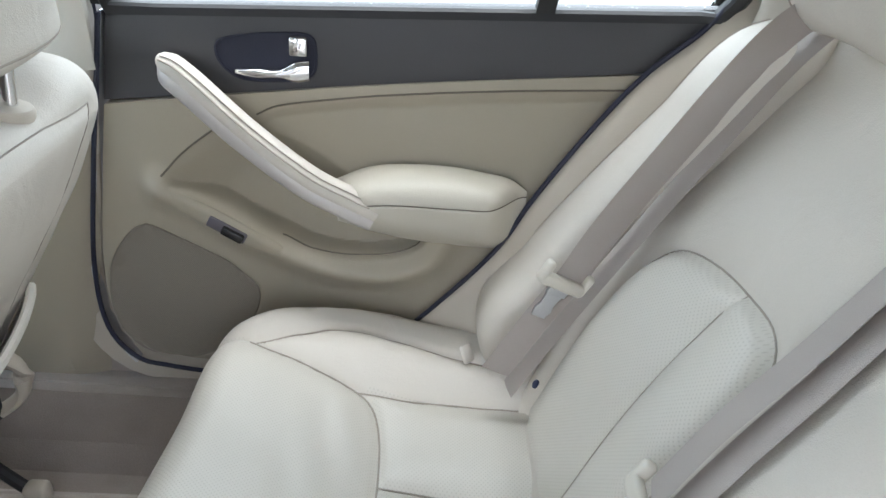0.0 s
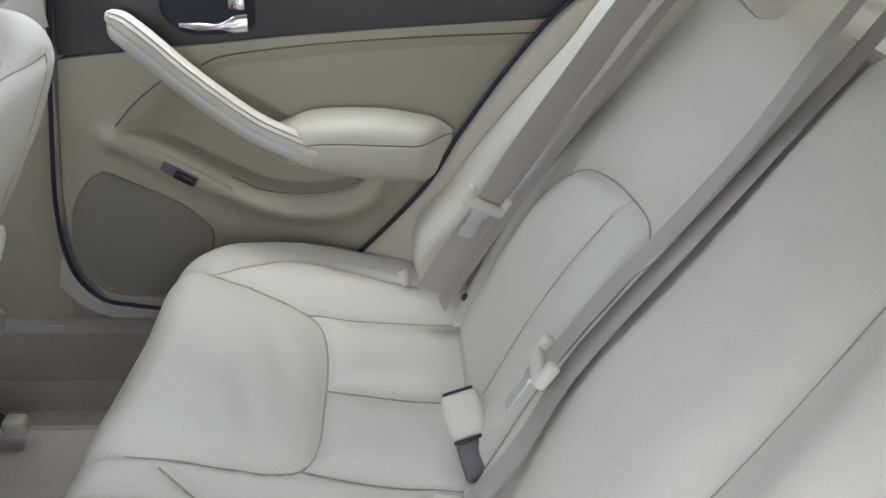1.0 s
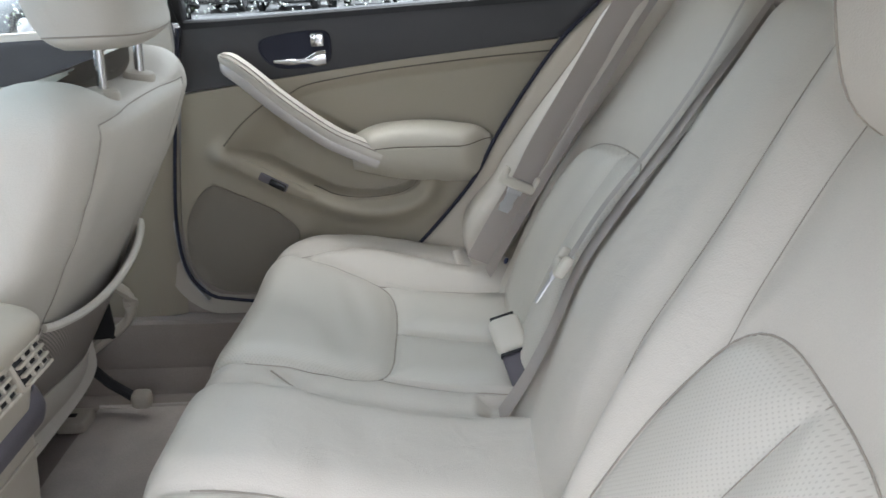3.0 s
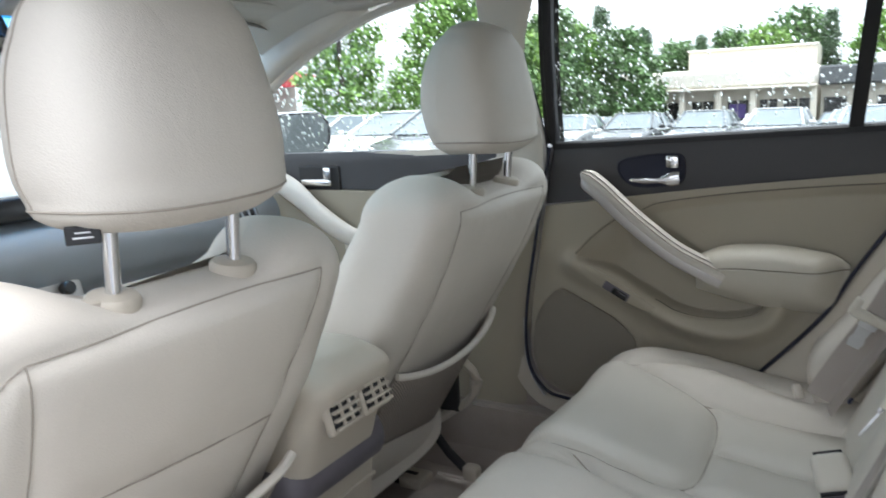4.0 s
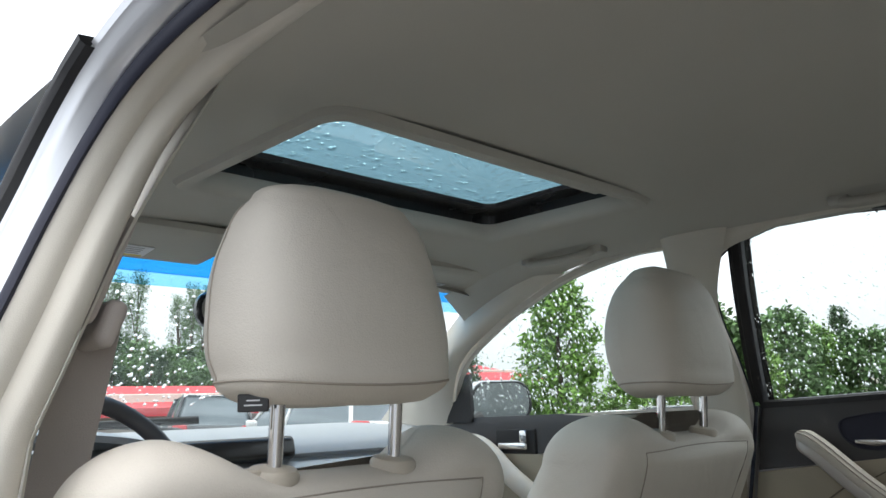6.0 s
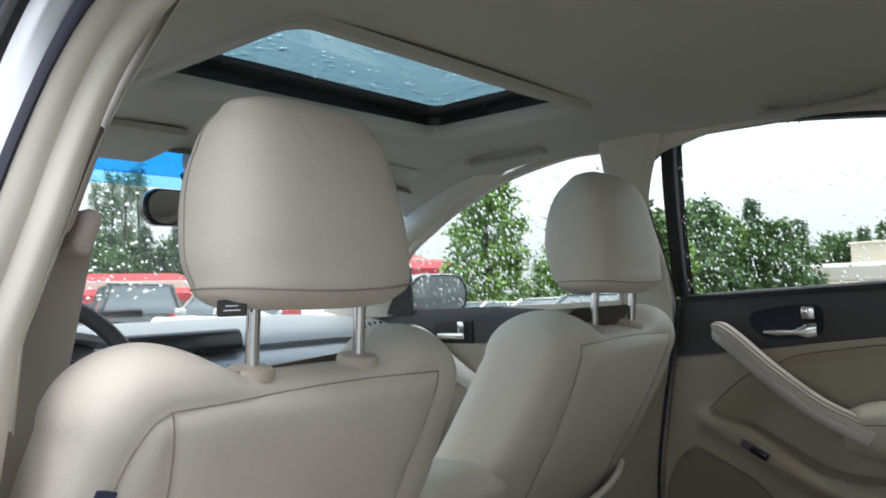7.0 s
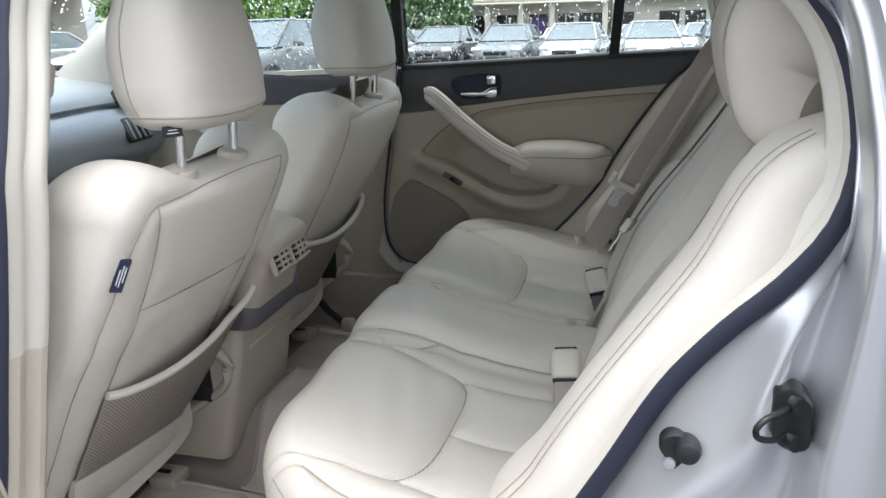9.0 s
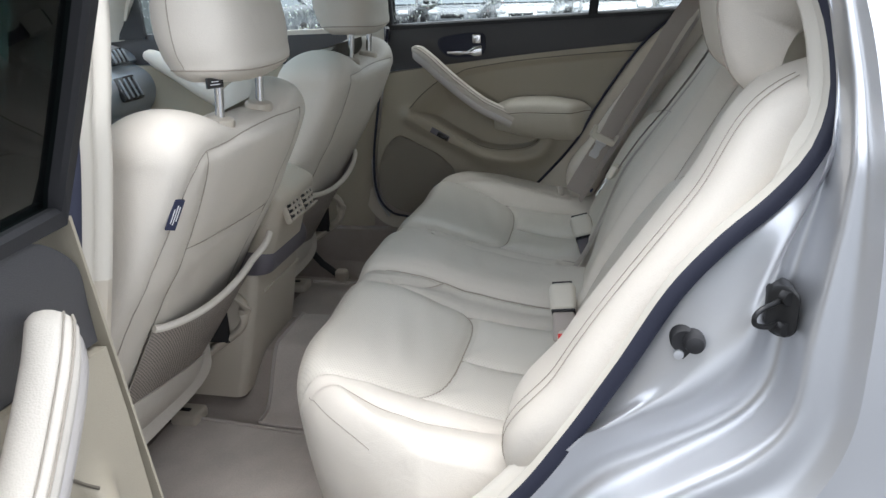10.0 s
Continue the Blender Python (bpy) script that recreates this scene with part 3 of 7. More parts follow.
for flip in (False, True):
    MIRRORED[0] = flip
    # middle pillar cover: upper piece, and a wider lower piece
    up_lo, up_hi = (lambda z: itp(z, [0.86, 1.0, 1.15, 1.31], [0.030, 0.030, 0.035, -0.035])), (lambda z: itp(z, [0.86, 1.0, 1.15, 1.31], [0.145, 0.138, 0.125, 0.115]))
    fwd = 0.0 if flip else 0.004
    part("pillar_cover", sheet(pillar(lambda z: up_lo(z) + fwd * (1 - 0.55 * ss(0.96, 1.08, z)), up_hi, 0.885, 1.30, 0.648, 0.010)), TRIM, body, "pale middle pillar cover")
    lo_lo, lo_hi = (lambda z: itp(z, [0.30, 0.45, 0.6, 0.9], [0.135, 0.12, 0.085, 0.05])), (lambda z: itp(z, [0.30, 0.6, 0.9], [0.40, 0.30, 0.20]))
    # right side takes the darker door vinyl, left side the paler plastic
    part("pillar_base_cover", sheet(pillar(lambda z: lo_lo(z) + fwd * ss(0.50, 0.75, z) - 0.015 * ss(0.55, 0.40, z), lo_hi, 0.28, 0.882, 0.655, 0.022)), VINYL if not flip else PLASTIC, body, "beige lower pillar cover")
    # roof side trim along the doors
    rows = []
    for y in np.linspace(-0.72, 0.72, 50):
        zt = itp(y, [-0.72, -0.4, 0.0, 0.12, 0.4, 0.6, 0.72], [1.20, 1.27, 1.288, 1.286, 1.262, 1.20, 1.145])
        row = []
        for u in np.linspace(0, 1, 9):
            x = side_x(zt, 0.685) - 0.10 * u
            zr = roof_z(CX + 0.50, y) + 0.006
            row.append((x, y, zt + (max(zr - zt, 0.01)) * u ** 0.6 - 0.006 * math.sin(math.pi * u)))
        rows.append(row)
    part("roof_side_trim", sheet(np.array(rows)), HEAD, body, "pale roof side trim")
    # front pillar cover, from the side window's edge to the windscreen's
    inner = spline([(0.385, 1.262), (0.50, 1.224), (0.583, 1.193), (0.68, 1.148), (0.754, 1.110), (0.815, 1.058), (0.862, 0.985), (0.875, 0.93)], 26)
    rows = []
    for k, (y, z) in enumerate(inner):
        w = k / 25
        a = np.array([float(side_x(z)) - 0.010, y, z])
        b = np.array([CX + 0.575 + 0.10 * w, 0.62 + 0.54 * w, 1.292 - 0.345 * w])
        row = []
        for u in np.linspace(0, 1, 11):
            row.append(a * (1 - u) + b * u + np.array([-0.030, -0.022, -0.010]) * math.sin(math.pi * u) ** 0.8)
        rows.append(row)
    part("front_pillar_cover", sheet(np.array(rows)), TRIM, body, "pale windscreen pillar cover", sharp=80)
    # rear pillar and rear wall corner
    rows = []
    for z in np.linspace(0.86, 1.235, 16):
        row = []
        yw = itp(z, [0.86, 0.97, 1.05, 1.12, 1.18, 1.235], [-0.755, -0.82, -0.835, -0.82, -0.78, -0.71])
        for u in np.linspace(0, 1, 14):
            ye = itp(z, [0.86, 1.0, 1.235], [-1.18, -1.12, -0.98])
            x = side_x(z, 0.655) - 0.10 * u - 0.012 * math.sin(math.pi * u)
            row.append((x, yw + (ye - yw) * u, z))
        rows.append(row)
    part("rear_pillar_cover", sheet(np.array(rows)), TRIM, body, "pale rear pillar cover")
    # outer skin below the belt, and roof skin edge: closes the cabin
    rows = [[(side_x(z, 0.80), y, z) for z in np.linspace(0.22, 0.93, 8)] for y in np.linspace(0.12, 1.5, 14)]
    part("front_side_panel", sheet(np.array(rows)), PAINT, body)
    rows = [[(side_x(z, 0.80), y, z) for z in (0.18, 0.25, 0.30, 0.335)] + [(CX + 0.74, y, 0.348), (CX + 0.65, y, 0.350), (CX + 0.64, y, 0.36), (CX + 0.64, y, 0.20)] for y in np.linspace(-0.40, 1.2, 20)]
    part("sill", sheet(np.array(rows)), CARPET if not flip else PAINT, body, "door sill")
    # beige sill cover inside the opening
    rows = [[(CX + 0.70, y, 0.345), (CX + 0.695, y, 0.352), (CX + 0.675, y, 0.352), (CX + 0.66, y, 0.335), (CX + 0.655, y, 0.31)] for y in np.linspace(-0.45, 0.9, 20)]
    part("sill_cover", sheet(np.array(rows)), PLASTIC if flip else CARPET, body, "sill cover")
    rows = [[(side_x(z, 0.80), y, z) for z in np.linspace(0.2, 0.95, 6)] for y in np.linspace(-0.85, -2.0, 8)]
    if not flip:
        part("rear_side_panel", sheet(np.array(rows)), PAINT, body)
MIRRORED[0] = False

# floor, tunnel, rear wall, parcel shelf, firewall
floor_rows = []
for y in np.linspace(-0.25, 1.3, 40):
    row = []
    for x in np.linspace(CX - 0.67, CX + 0.67, 60):
        a = abs(x - CX)
        z = 0.20 + 0.14 * ss(0.625, 0.665, a) + 0.006 * math.sin(9 * x) * math.sin(7 * y) + 0.125 * (1 - ss(0.07, 0.17, a)) 
        if y < -0.02:
            z += 0.06 * ss(-0.02, -0.2, y)
        row.append((x, y, z))
    floor_rows.append(row)
structure("floor", sheet(np.array(floor_rows), (0, 0, -0.02)), CARPET, "taupe carpeted cabin floor with a centre tunnel", "floor")
shelf = np.array([[(x, y, 1.0 - 0.01 * (y + 0.85)) for y in np.linspace(-0.90, -1.3, 6)] for x in np.linspace(CX - 0.60, CX + 0.60, 8)])
part("parcel_shelf", sheet(shelf, (0, 0, -0.02)), HEAD, body, "pale fabric parcel shelf")
back_wall = np.array([[(x, -0.64 - 0.6 * (z - 0.45), z) for z in np.linspace(0.2, 1.0, 6)] for x in np.linspace(CX - 0.68, CX + 0.68, 6)])
part("rear_bulkhead", sheet(back_wall, (0, -0.02, 0)), CARPET, body)
rw = np.array([[(x, y, 1.30 + (y + 0.98) * 0.62) for y in np.linspace(-0.98, -1.45, 6)] for x in np.linspace(CX - 0.56, CX + 0.56, 6)])
ob = part("rear_window", sheet(rw, (0, -0.003, 0.004)), GLASS, body)
ob.visible_shadow = False
part("rear_window_band", rbox((CX, -1.0, 1.285), (1.1, 0.06, 0.012), 0.004), BLACK, body)
fw = np.array([[(x, 1.25, z) for z in np.linspace(0.2, 0.93, 4)] for x in np.linspace(CX - 0.75, CX + 0.75, 4)])
part("firewall", sheet(fw, (0, 0.02, 0)), BLACK, body)
hood = np.array([[(x, y, 0.93 - 0.10 * ((y - 1.2) / 1.2) ** 1.5 - 0.06 * (abs(x - CX) / 0.8) ** 2) for y in np.linspace(1.2, 2.4, 10)] for x in np.linspace(CX - 0.8, CX + 0.8, 12)])
part("bonnet", sheet(hood, (0, 0, -0.01)), PAINT, body)
trunk = np.array([[(x, y, 0.985 - 0.03 * (abs(x - CX) / 0.8) ** 2 - 0.02 * (-(y + 1.4)) ** 2) for y in np.linspace(-1.4, -2.1, 6)] for x in np.linspace(CX - 0.78, CX + 0.78, 10)])
part("boot_lid", sheet(trunk, (0, 0, -0.01)), PAINT, body)

# windscreen with its shaded band
wind = thing("windscreen", (CX, 1.0, 1.0), "raked windscreen with a blue shade band and raindrops", "windscreen")


def wind_at(x, w):
    """w: 0 at the roof, 1 at the bonnet."""
    bow = 0.05 * ((x - CX) / 0.6) ** 2
    return np.array([x, 0.70 + 0.62 * w - bow * 1.2, 1.305 - 0.385 * w - 0.012 * ((x - CX) / 0.6) ** 2])


for name, w0, w1, m in (("shade_band", -0.03, 0.15, SHADEBAND), ("shade_edge", 0.15, 0.20, SHADEEDGE), ("clear_glass", 0.20, 1.02, GLASS)):
    rows = [[wind_at(CX + s * (0.585 + 0.10 * w), w) for s in np.linspace(-1, 1, 15)] for w in np.linspace(w0, w1, 6)]
    ob = part(name, sheet(np.array(rows), (0, 0.002, 0.003)), m, wind)
    ob.visible_shadow = False
drops("raindrops", 1300, lambda g: (lambda x, w: (wind_at(x, w) + (0, 0.003, 0.005), (0, 0.53, 0.85), (0, 0.85, -0.53)))(g.uniform(CX - 0.55, CX + 0.6), g.uniform(0.0, 0.8)), 0.0034, wind, 6, 1.2)
frit = [[wind_at(x, w) + (0, -0.004, -0.005) for x in np.linspace(CX - 0.03, CX + 0.16, 8)] for w in np.linspace(-0.03, 0.09, 5)]
part("mirror_frit", sheet(np.array(frit), (0, -0.001, -0.001)), BLACK, wind, "black printed patch behind the mirror")
wiper = thing("windscreen_wiper", (CX, 1.27, 0.93), "black windscreen wiper resting at the foot of the glass", "wiper")
part("blade", tube([wind_at(x, 0.93 - 0.05 * (x - CX)) + (0, 0.010, 0.016) for x in np.linspace(CX - 0.50, CX + 0.15, 14)], 0.007, 8, flat=1.5), BLACK, wiper, "black rubber blade")
part("wiper_arm", tube([wind_at(CX - 0.18, 0.94) + (0, 0.012, 0.026), wind_at(CX + 0.12, 1.0) + (0, 0.02, 0.022), wind_at(CX + 0.24, 1.03) + (0, 0.02, 0.006)], 0.006, 8), BLACKSTEEL, wiper)
hdr = np.array([[(x, 0.645 + 0.055 * u, roof_z(x, 0.645) - 0.012 + 0.035 * u) for u in np.linspace(0, 1, 4)] for x in np.linspace(CX - 0.58, CX + 0.58, 12)])
part("header_trim", sheet(hdr, (0, 0.004, 0.006)), HEAD, body)

# ---- rear doors ----
# trim that covers the closed door's rear edge beside the seat
SEAT_SIDE = spline([(-0.20, 0.33), (-0.29, 0.40), (-0.407, 0.515), (-0.510, 0.636), (-0.560, 0.727), (-0.625, 0.83), (-0.686, 0.912), (-0.752, 0.975), (-0.79, 1.03)], 50)
rows = []
for u, dx in ((0.0, 0.0), (0.006, -0.006), (0.02, -0.010), (0.05, -0.022), (0.09, -0.05), (0.14, -0.09), (0.22, -0.12)):
    rows.append(np.stack([np.full(50, 0.714) + dx, SEAT_SIDE[:, 0] - u, SEAT_SIDE[:, 1] - 0.35 * u], 1))
part("seat_side_trim", sheet(np.array(rows)), PLASTIC, body, "beige trim beside the seat")
# added panel that blocks outside light at the door's lower front corner
part("gap_backing", plate([(-0.55, 0.25), (0.30, 0.25), (0.30, 0.62), (0.10, 0.60), (0.05, 0.46), (-0.55, 0.46)], "x", 0.750, 0.762), CARPET, body, "carpeted backing panel added behind the door")
# dark tube: the shade in the door gap is put in with the seal
part("door_gap_shade", tube(rows[0] + (-0.003, 0.003, 0.002), 0.0038, 8, up=(1, 0, 0)), SEAL, body, "dark rubber door seal and door gap shade")
gap = spline([(-0.22, 0.385), (-0.08, 0.390), (-0.002, 0.398), (0.05, 0.412), (0.088, 0.470), (0.092, 0.58), (0.067, 0.743), (0.045, 0.858), (0.028, 0.955)], 60)
# gap shade along the front and lower edge, drawn as a dark tube
part("door_gap_shade", tube(np.stack([np.full(60, 0.708), gap[:, 0], gap[:, 1]], 1), 0.0038, 8, up=(1, 0, 0)), SEAL, body, "dark rubber door seal and door gap shade")
FRONT_EDGE = [(-0.03, 0.398), (0.042, 0.414), (0.082, 0.470), (0.086, 0.58), (0.062, 0.73), (0.045, 0.828)]
REAR_EDGE = [(-0.30, 0.385), (-0.45, 0.51), (-0.555, 0.63), (-0.612, 0.727), (-0.675, 0.83), (-0.735, 0.915)]
BELT_Z = lambda y: 0.962 - 0.045 * (y - 0.02)
SPEAKER = [(0.013, 0.645), (-0.05, 0.617), (-0.107, 0.587), (-0.149, 0.545), (-0.145, 0.50), (-0.115, 0.45), (-0.06, 0.408), (-0.01, 0.40), (0.05, 0.42), (0.083, 0.47), (0.082, 0.55), (0.055, 0.61)]
CREASE = spline([(-0.165, 0.826), (-0.195, 0.840), (-0.26, 0.852), (-0.357, 0.865), (-0.506, 0.879), (-0.672, 0.890)], 60)
POCKET = spline([(-0.188, 0.634), (-0.232, 0.612), (-0.285, 0.602), (-0.348, 0.606), (-0.392, 0.622), (-0.412, 0.650), (-0.425, 0.70), (-0.33, 0.72), (-0.22, 0.79), (-0.115, 0.812), (-0.025, 0.724), (-0.095, 0.690)], 110, True)


def door_panel_x(y, z):
    """The trim panel's relief: how far out it lies at (y, z)."""
    p = np.stack([y, z], -1)
    x = 0.722 + 0.10 * (0.75 - z) * (z < 0.75) * 0.3
    # upper inset below the crease
    crease_z = np.interp(-y, -CREASE[:, 0], CREASE[:, 1])
    x = x + 0.010 * ss(0.0, 0.022, crease_z - z) * ss(-0.14, -0.20, y)
    # map pocket: a deep hollow under the armrest
    s = within_poly(p, POCKET)
    upper = dist_line(p, [(-0.40, 0.74), (-0.33, 0.735), (-0.22, 0.80), (-0.115, 0.82), (-0.02, 0.727)])
    x = x + 0.036 * ss(0.0, 0.011, s) * ss(0.0, 0.085, upper)
    # a swelling lip below the pocket
    lip = spline([(-0.02, 0.705), (-0.10, 0.665), (-0.19, 0.612), (-0.27, 0.582), (-0.35, 0.580), (-0.41, 0.604), (-0.436, 0.65)], 60)
    x = x - 0.022 * np.exp(-((dist_line(p, lip) / 0.024) ** 2)) * (1 - ss(0.0, 0.010, s))
    # a shallow bed for the loudspeaker
    sp = within_poly(p, SPEAKER)
    x = x + 0.006 * ss(-0.004, 0.004, sp)
    return x


def patch(front, rear, nv, nu, x_at, bow=0.0):
    fr, re = np.array(front, float), np.array(rear, float)
    f_, r_ = spline(fr, nv), spline(re, nv)
    u = np.linspace(0, 1, nu)[None, :, None]
    p = f_[:, None] * (1 - u) + r_[:, None] * u
    w = np.linspace(0, 1, nv)[:, None]
    p[..., 1] += bow * w**2 * np.sin(np.pi * u[..., 0])
    return np.stack([x_at(p[..., 0], p[..., 1]), p[..., 0], p[..., 1]], -1)


def on_door(line, lift=0.001):
    line = np.asarray(line, float)
    return np.stack([door_panel_x(line[:, 0], line[:, 1]) - lift, line[:, 0], line[:, 1]], 1)


def rear_door(label, closed=True):
    door = thing("rear_door", (0.80, 0.08, 0.4), label, "car door")
    panel = part("trim_panel", sheet(patch(FRONT_EDGE, REAR_EDGE, 190, 250, door_panel_x, 0.006), (0.03, 0, 0)), VINYL, door, "beige vinyl lower panel")
    up = patch([(0.047, 0.832), (0.036, 0.90), (0.026, 0.948), (0.024, 0.958)] if closed else [(0.047, 0.832), (0.042, 0.87), (0.030, 0.912), (-0.01, 0.945), (-0.05, 0.957)], [(-0.737, 0.919), (-0.765, 0.955), (-0.785, 0.985), (-0.79, 0.993)], 24, 60,
               lambda y, z: 0.724 + 0.006 * ss(0.93, 0.85, z) + 0.012 * ss(0.93, 0.99, z + 0.045 * y) ** 2, 0.006)
    part("upper_trim", sheet(up, (0.03, 0, 0)), DARK, door, "charcoal upper door trim")
    ledge = np.array([[(0.733 + 0.02 * u, y, BELT_Z(y) + 0.001 + 0.003 * math.sin(math.pi * u)) for u in np.linspace(0, 1, 4)] for y in np.linspace(0.02, -0.77, 30)])
    part("belt_ledge", sheet(ledge, (0, 0, -0.01)), DARK, door)
    part("crease_seam", tube(on_door(CREASE), 0.0014, 6), DOORSEAM, panel)
    part("panel_seam", tube(on_door(spline([(-0.024, 0.728), (-0.055, 0.762), (-0.095, 0.795), (-0.125, 0.815)], 24)), 0.0016, 6), DOORSEAM, panel)
    # shade under the pocket's edge, put in as a dark tube
    part("pocket_edge_shade", tube(on_door(spline([(-0.190, 0.636), (-0.232, 0.615), (-0.285, 0.605), (-0.348, 0.609), (-0.390, 0.625), (-0.409, 0.652)], 40), -0.002), 0.0016, 6), DOORSEAM, panel)
    # loudspeaker grille
    sp = spline(SPEAKER, 64, True)
    ctr = sp.mean(0)
    rings = [np.stack([door_panel_x(q[:, 0], q[:, 1]) - d, q[:, 0], q[:, 1]], 1) for q, d in (((sp - ctr) * k + ctr, d) for k, d in ((1.0, 0.0), (0.985, 0.004), (0.95, 0.005), (0.8, 0.005), (0.6, 0.005), (0.4, 0.005), (0.2, 0.005), (0.02, 0.005)))]
    part("speaker_grille", skin(rings), GRILLE, panel, "perforated taupe speaker grille")
    # switch plate: a bevelled tongue with a rocker
    a, b = np.array([-0.022, 0.708]), np.array([-0.190, 0.616])
    d = (b - a) / np.linalg.norm(b - a)
    nrm = np.array([-d[1], d[0]])
    rows = []
    for w in np.linspace(0, 1, 24):
        half = 0.016 * math.sin(math.pi * (0.12 + 0.80 * w)) ** 0.5
        m = a + (b - a) * w
        row = []
        for k in np.linspace(-1, 1, 9):
            q = m + nrm * half * k
            row.append((0.700 + 0.006 * abs(k) ** 4 + 0.010 * abs(2 * w - 1) ** 6, q[0], q[1]))
        rows.append(row)
    sw_plate = part("switch_plate", sheet(np.array(rows), (0.03, 0, 0)), VINYL, panel, "beige switch plate")
    ang = math.degrees(math.atan2(d[1], -d[0]))
    mid = a + d * 0.118
    part("switch_bezel", rbox((0.699, a[0] + d[0] * 0.108, a[1] + d[1] * 0.108), (0.006, 0.060, 0.018), 0.003, turn=turn_to(-ang, 0, 0)), LIP, sw_plate)
    part("window_switch", rbox((0.694, mid[0], mid[1]), (0.010, 0.034, 0.013), 0.003, turn=turn_to(-ang, 0, 0)), GLOSSBLACK, sw_plate, "black rocker switch")
    # armrest: a padded shelf that tapers backwards
    rows = []
    for w in np.linspace(0, 1, 44):
        y = -0.275 - 0.272 * w
        reach = 0.062 * ss(-0.05, 0.16, w) * (1 - 0.97 * ss(0.74, 1.0, w) ** 1.5) + 0.002
        top = itp(w, [0, 0.15, 0.4, 0.75, 0.95, 1], [0.738, 0.757, 0.766, 0.760, 0.745, 0.734])
        seam = itp(w, [0, 0.2, 0.6, 1], [0.718, 0.728, 0.730, 0.728])
        low = itp(w, [0, 0.3, 0.7, 1], [0.675, 0.655, 0.645, 0.645])
        xo = 0.722
        row = []
        for k in np.linspace(0, 1, 8):
            ang = math.pi / 2 * k
            row.append((xo - reach * math.sin(ang) ** 0.8 * 1.0, y, seam + (top - seam) * math.cos(ang) ** 0.75))
        row += [(xo - reach + 0.0012, y, seam - 0.0015), (xo - reach - 0.001, y, seam - 0.005)]
        for k in np.linspace(0.12, 1, 8):
            row.append((xo - reach * (1 - k ** 2.2) - 0.0, y, seam - 0.005 + (low - seam) * k))
        rows.append(row)
    arm = part("armrest", skin(np.array(rows), closed=False, caps=False), ARM, door, "cream padded armrest")
    r = np.array(rows)
    part("armrest_seam", tube(r[:, 8], 0.0012, 6), DOORSEAM, arm)
    # slanting pull grip: padded top with a silver face
    line = spline([(0.706, -0.040, 0.893), (0.692, -0.052, 0.893), (0.676, -0.09, 0.871), (0.668, -0.16, 0.811), (0.664, -0.24, 0.752), (0.664, -0.30, 0.722), (0.668, -0.335, 0.704)], 50)
    tdir = np.gradient(line, axis=0)
    tdir /= np.linalg.norm(tdir, axis=1)[:, None]
    sec_pad, sec_face = [], []
    for i, (p, t) in enumerate(zip(line, tdir)):
        w = i / 49
        upn = np.cross((1, 0, 0), t)
        upn /= np.linalg.norm(upn)
        if upn[2] < 0:
            upn = -upn
        h = 0.021 * min(1, (math.sin(math.pi * min(w * 3.2, 0.5))) ** 0.7 + 0.15)
        outx = np.array([1.0, 0, 0])
        th = 0.017 * min(1, math.sin(math.pi * min(w * 4, 0.5)) ** 0.6 + 0.2)
        ringp = []
        for k in range(14):
            an = 2 * math.pi * k / 14
            ringp.append(p + upn * (h * 0.30 + h * 0.78 * math.sin(an)) + outx * (0.010 + (th + 0.004) * math.cos(an)))
        sec_pad.append(ringp)
        ringf = []
        for k in range(14):
            an = 2 * math.pi * k / 14
            sq = lambda v: math.copysign(abs(v) ** 0.6, v)
            ringf.append(p + upn * (-h * 0.32 + h * 0.70 * sq(math.sin(an))) + outx * (0.008 + th * sq(math.cos(an))))
        sec_face.append(ringf)
    grip = part("pull_grip", skin(sec_pad), LEATHER, door, "cream stitched pull grip")
    part("grip_face", skin(sec_face), SILVERTRIM, grip, "pale silver grip face")
    part("grip_seam", tube(np.array(sec_pad)[2:-2, 6] + (-0.0012, 0, 0.001), 0.0012, 6), SEAM, grip)
    part("grip_stitching", tube(np.array(sec_pad)[2:-2, 5] + (-0.0008, 0, 0.0008), 0.0009, 5), SEAM, grip)
    # inner release: bowl, chrome lever, lock knob
    bowl = spline([(-0.118, 0.925), (-0.16, 0.936), (-0.215, 0.941), (-0.245, 0.937), (-0.251, 0.915), (-0.247, 0.887), (-0.225, 0.876), (-0.17, 0.872), (-0.138, 0.878), (-0.116, 0.90)], 50, True)
    bc = bowl.mean(0)
    rings = [np.stack([np.full(len(bowl), x0), *(((bowl - bc) * k + bc).T)], 1) for k, x0 in ((1.0, 0.7225), (0.985, 0.7195), (0.95, 0.7195), (0.93, 0.726), (0.8, 0.738), (0.4, 0.742), (0.02, 0.742))]
    handle = part("release_bowl", skin(rings), SEAL, door, "blue-black handle bowl")
    rows = []
    for w in np.linspace(0, 1, 20):
        y = -0.143 - 0.098 * w
        h = itp(w, [0, 0.25, 0.7, 0.78, 1], [0.004, 0.007, 0.009, 0.013, 0.014])
        zc = itp(w, [0, 0.3, 0.7, 1], [0.888, 0.887, 0.889, 0.893])
        dd = 0.007
        xc = 0.716 - 0.004 * math.sin(math.pi * w)
        rows.append([(xc + dd * math.cos(a2), y, zc + h * math.copysign(abs(math.sin(a2)) ** 0.7, math.sin(a2))) for a2 in np.arange(12) * 2 * np.pi / 12])
    part("release_lever", skin(rows), CHROME, handle, "chrome release lever")
    part("lock_knob", rbox((0.714, -0.2275, 0.925), (0.013, 0.025, 0.026), 0.004), CHROME, handle, "chrome lock knob")
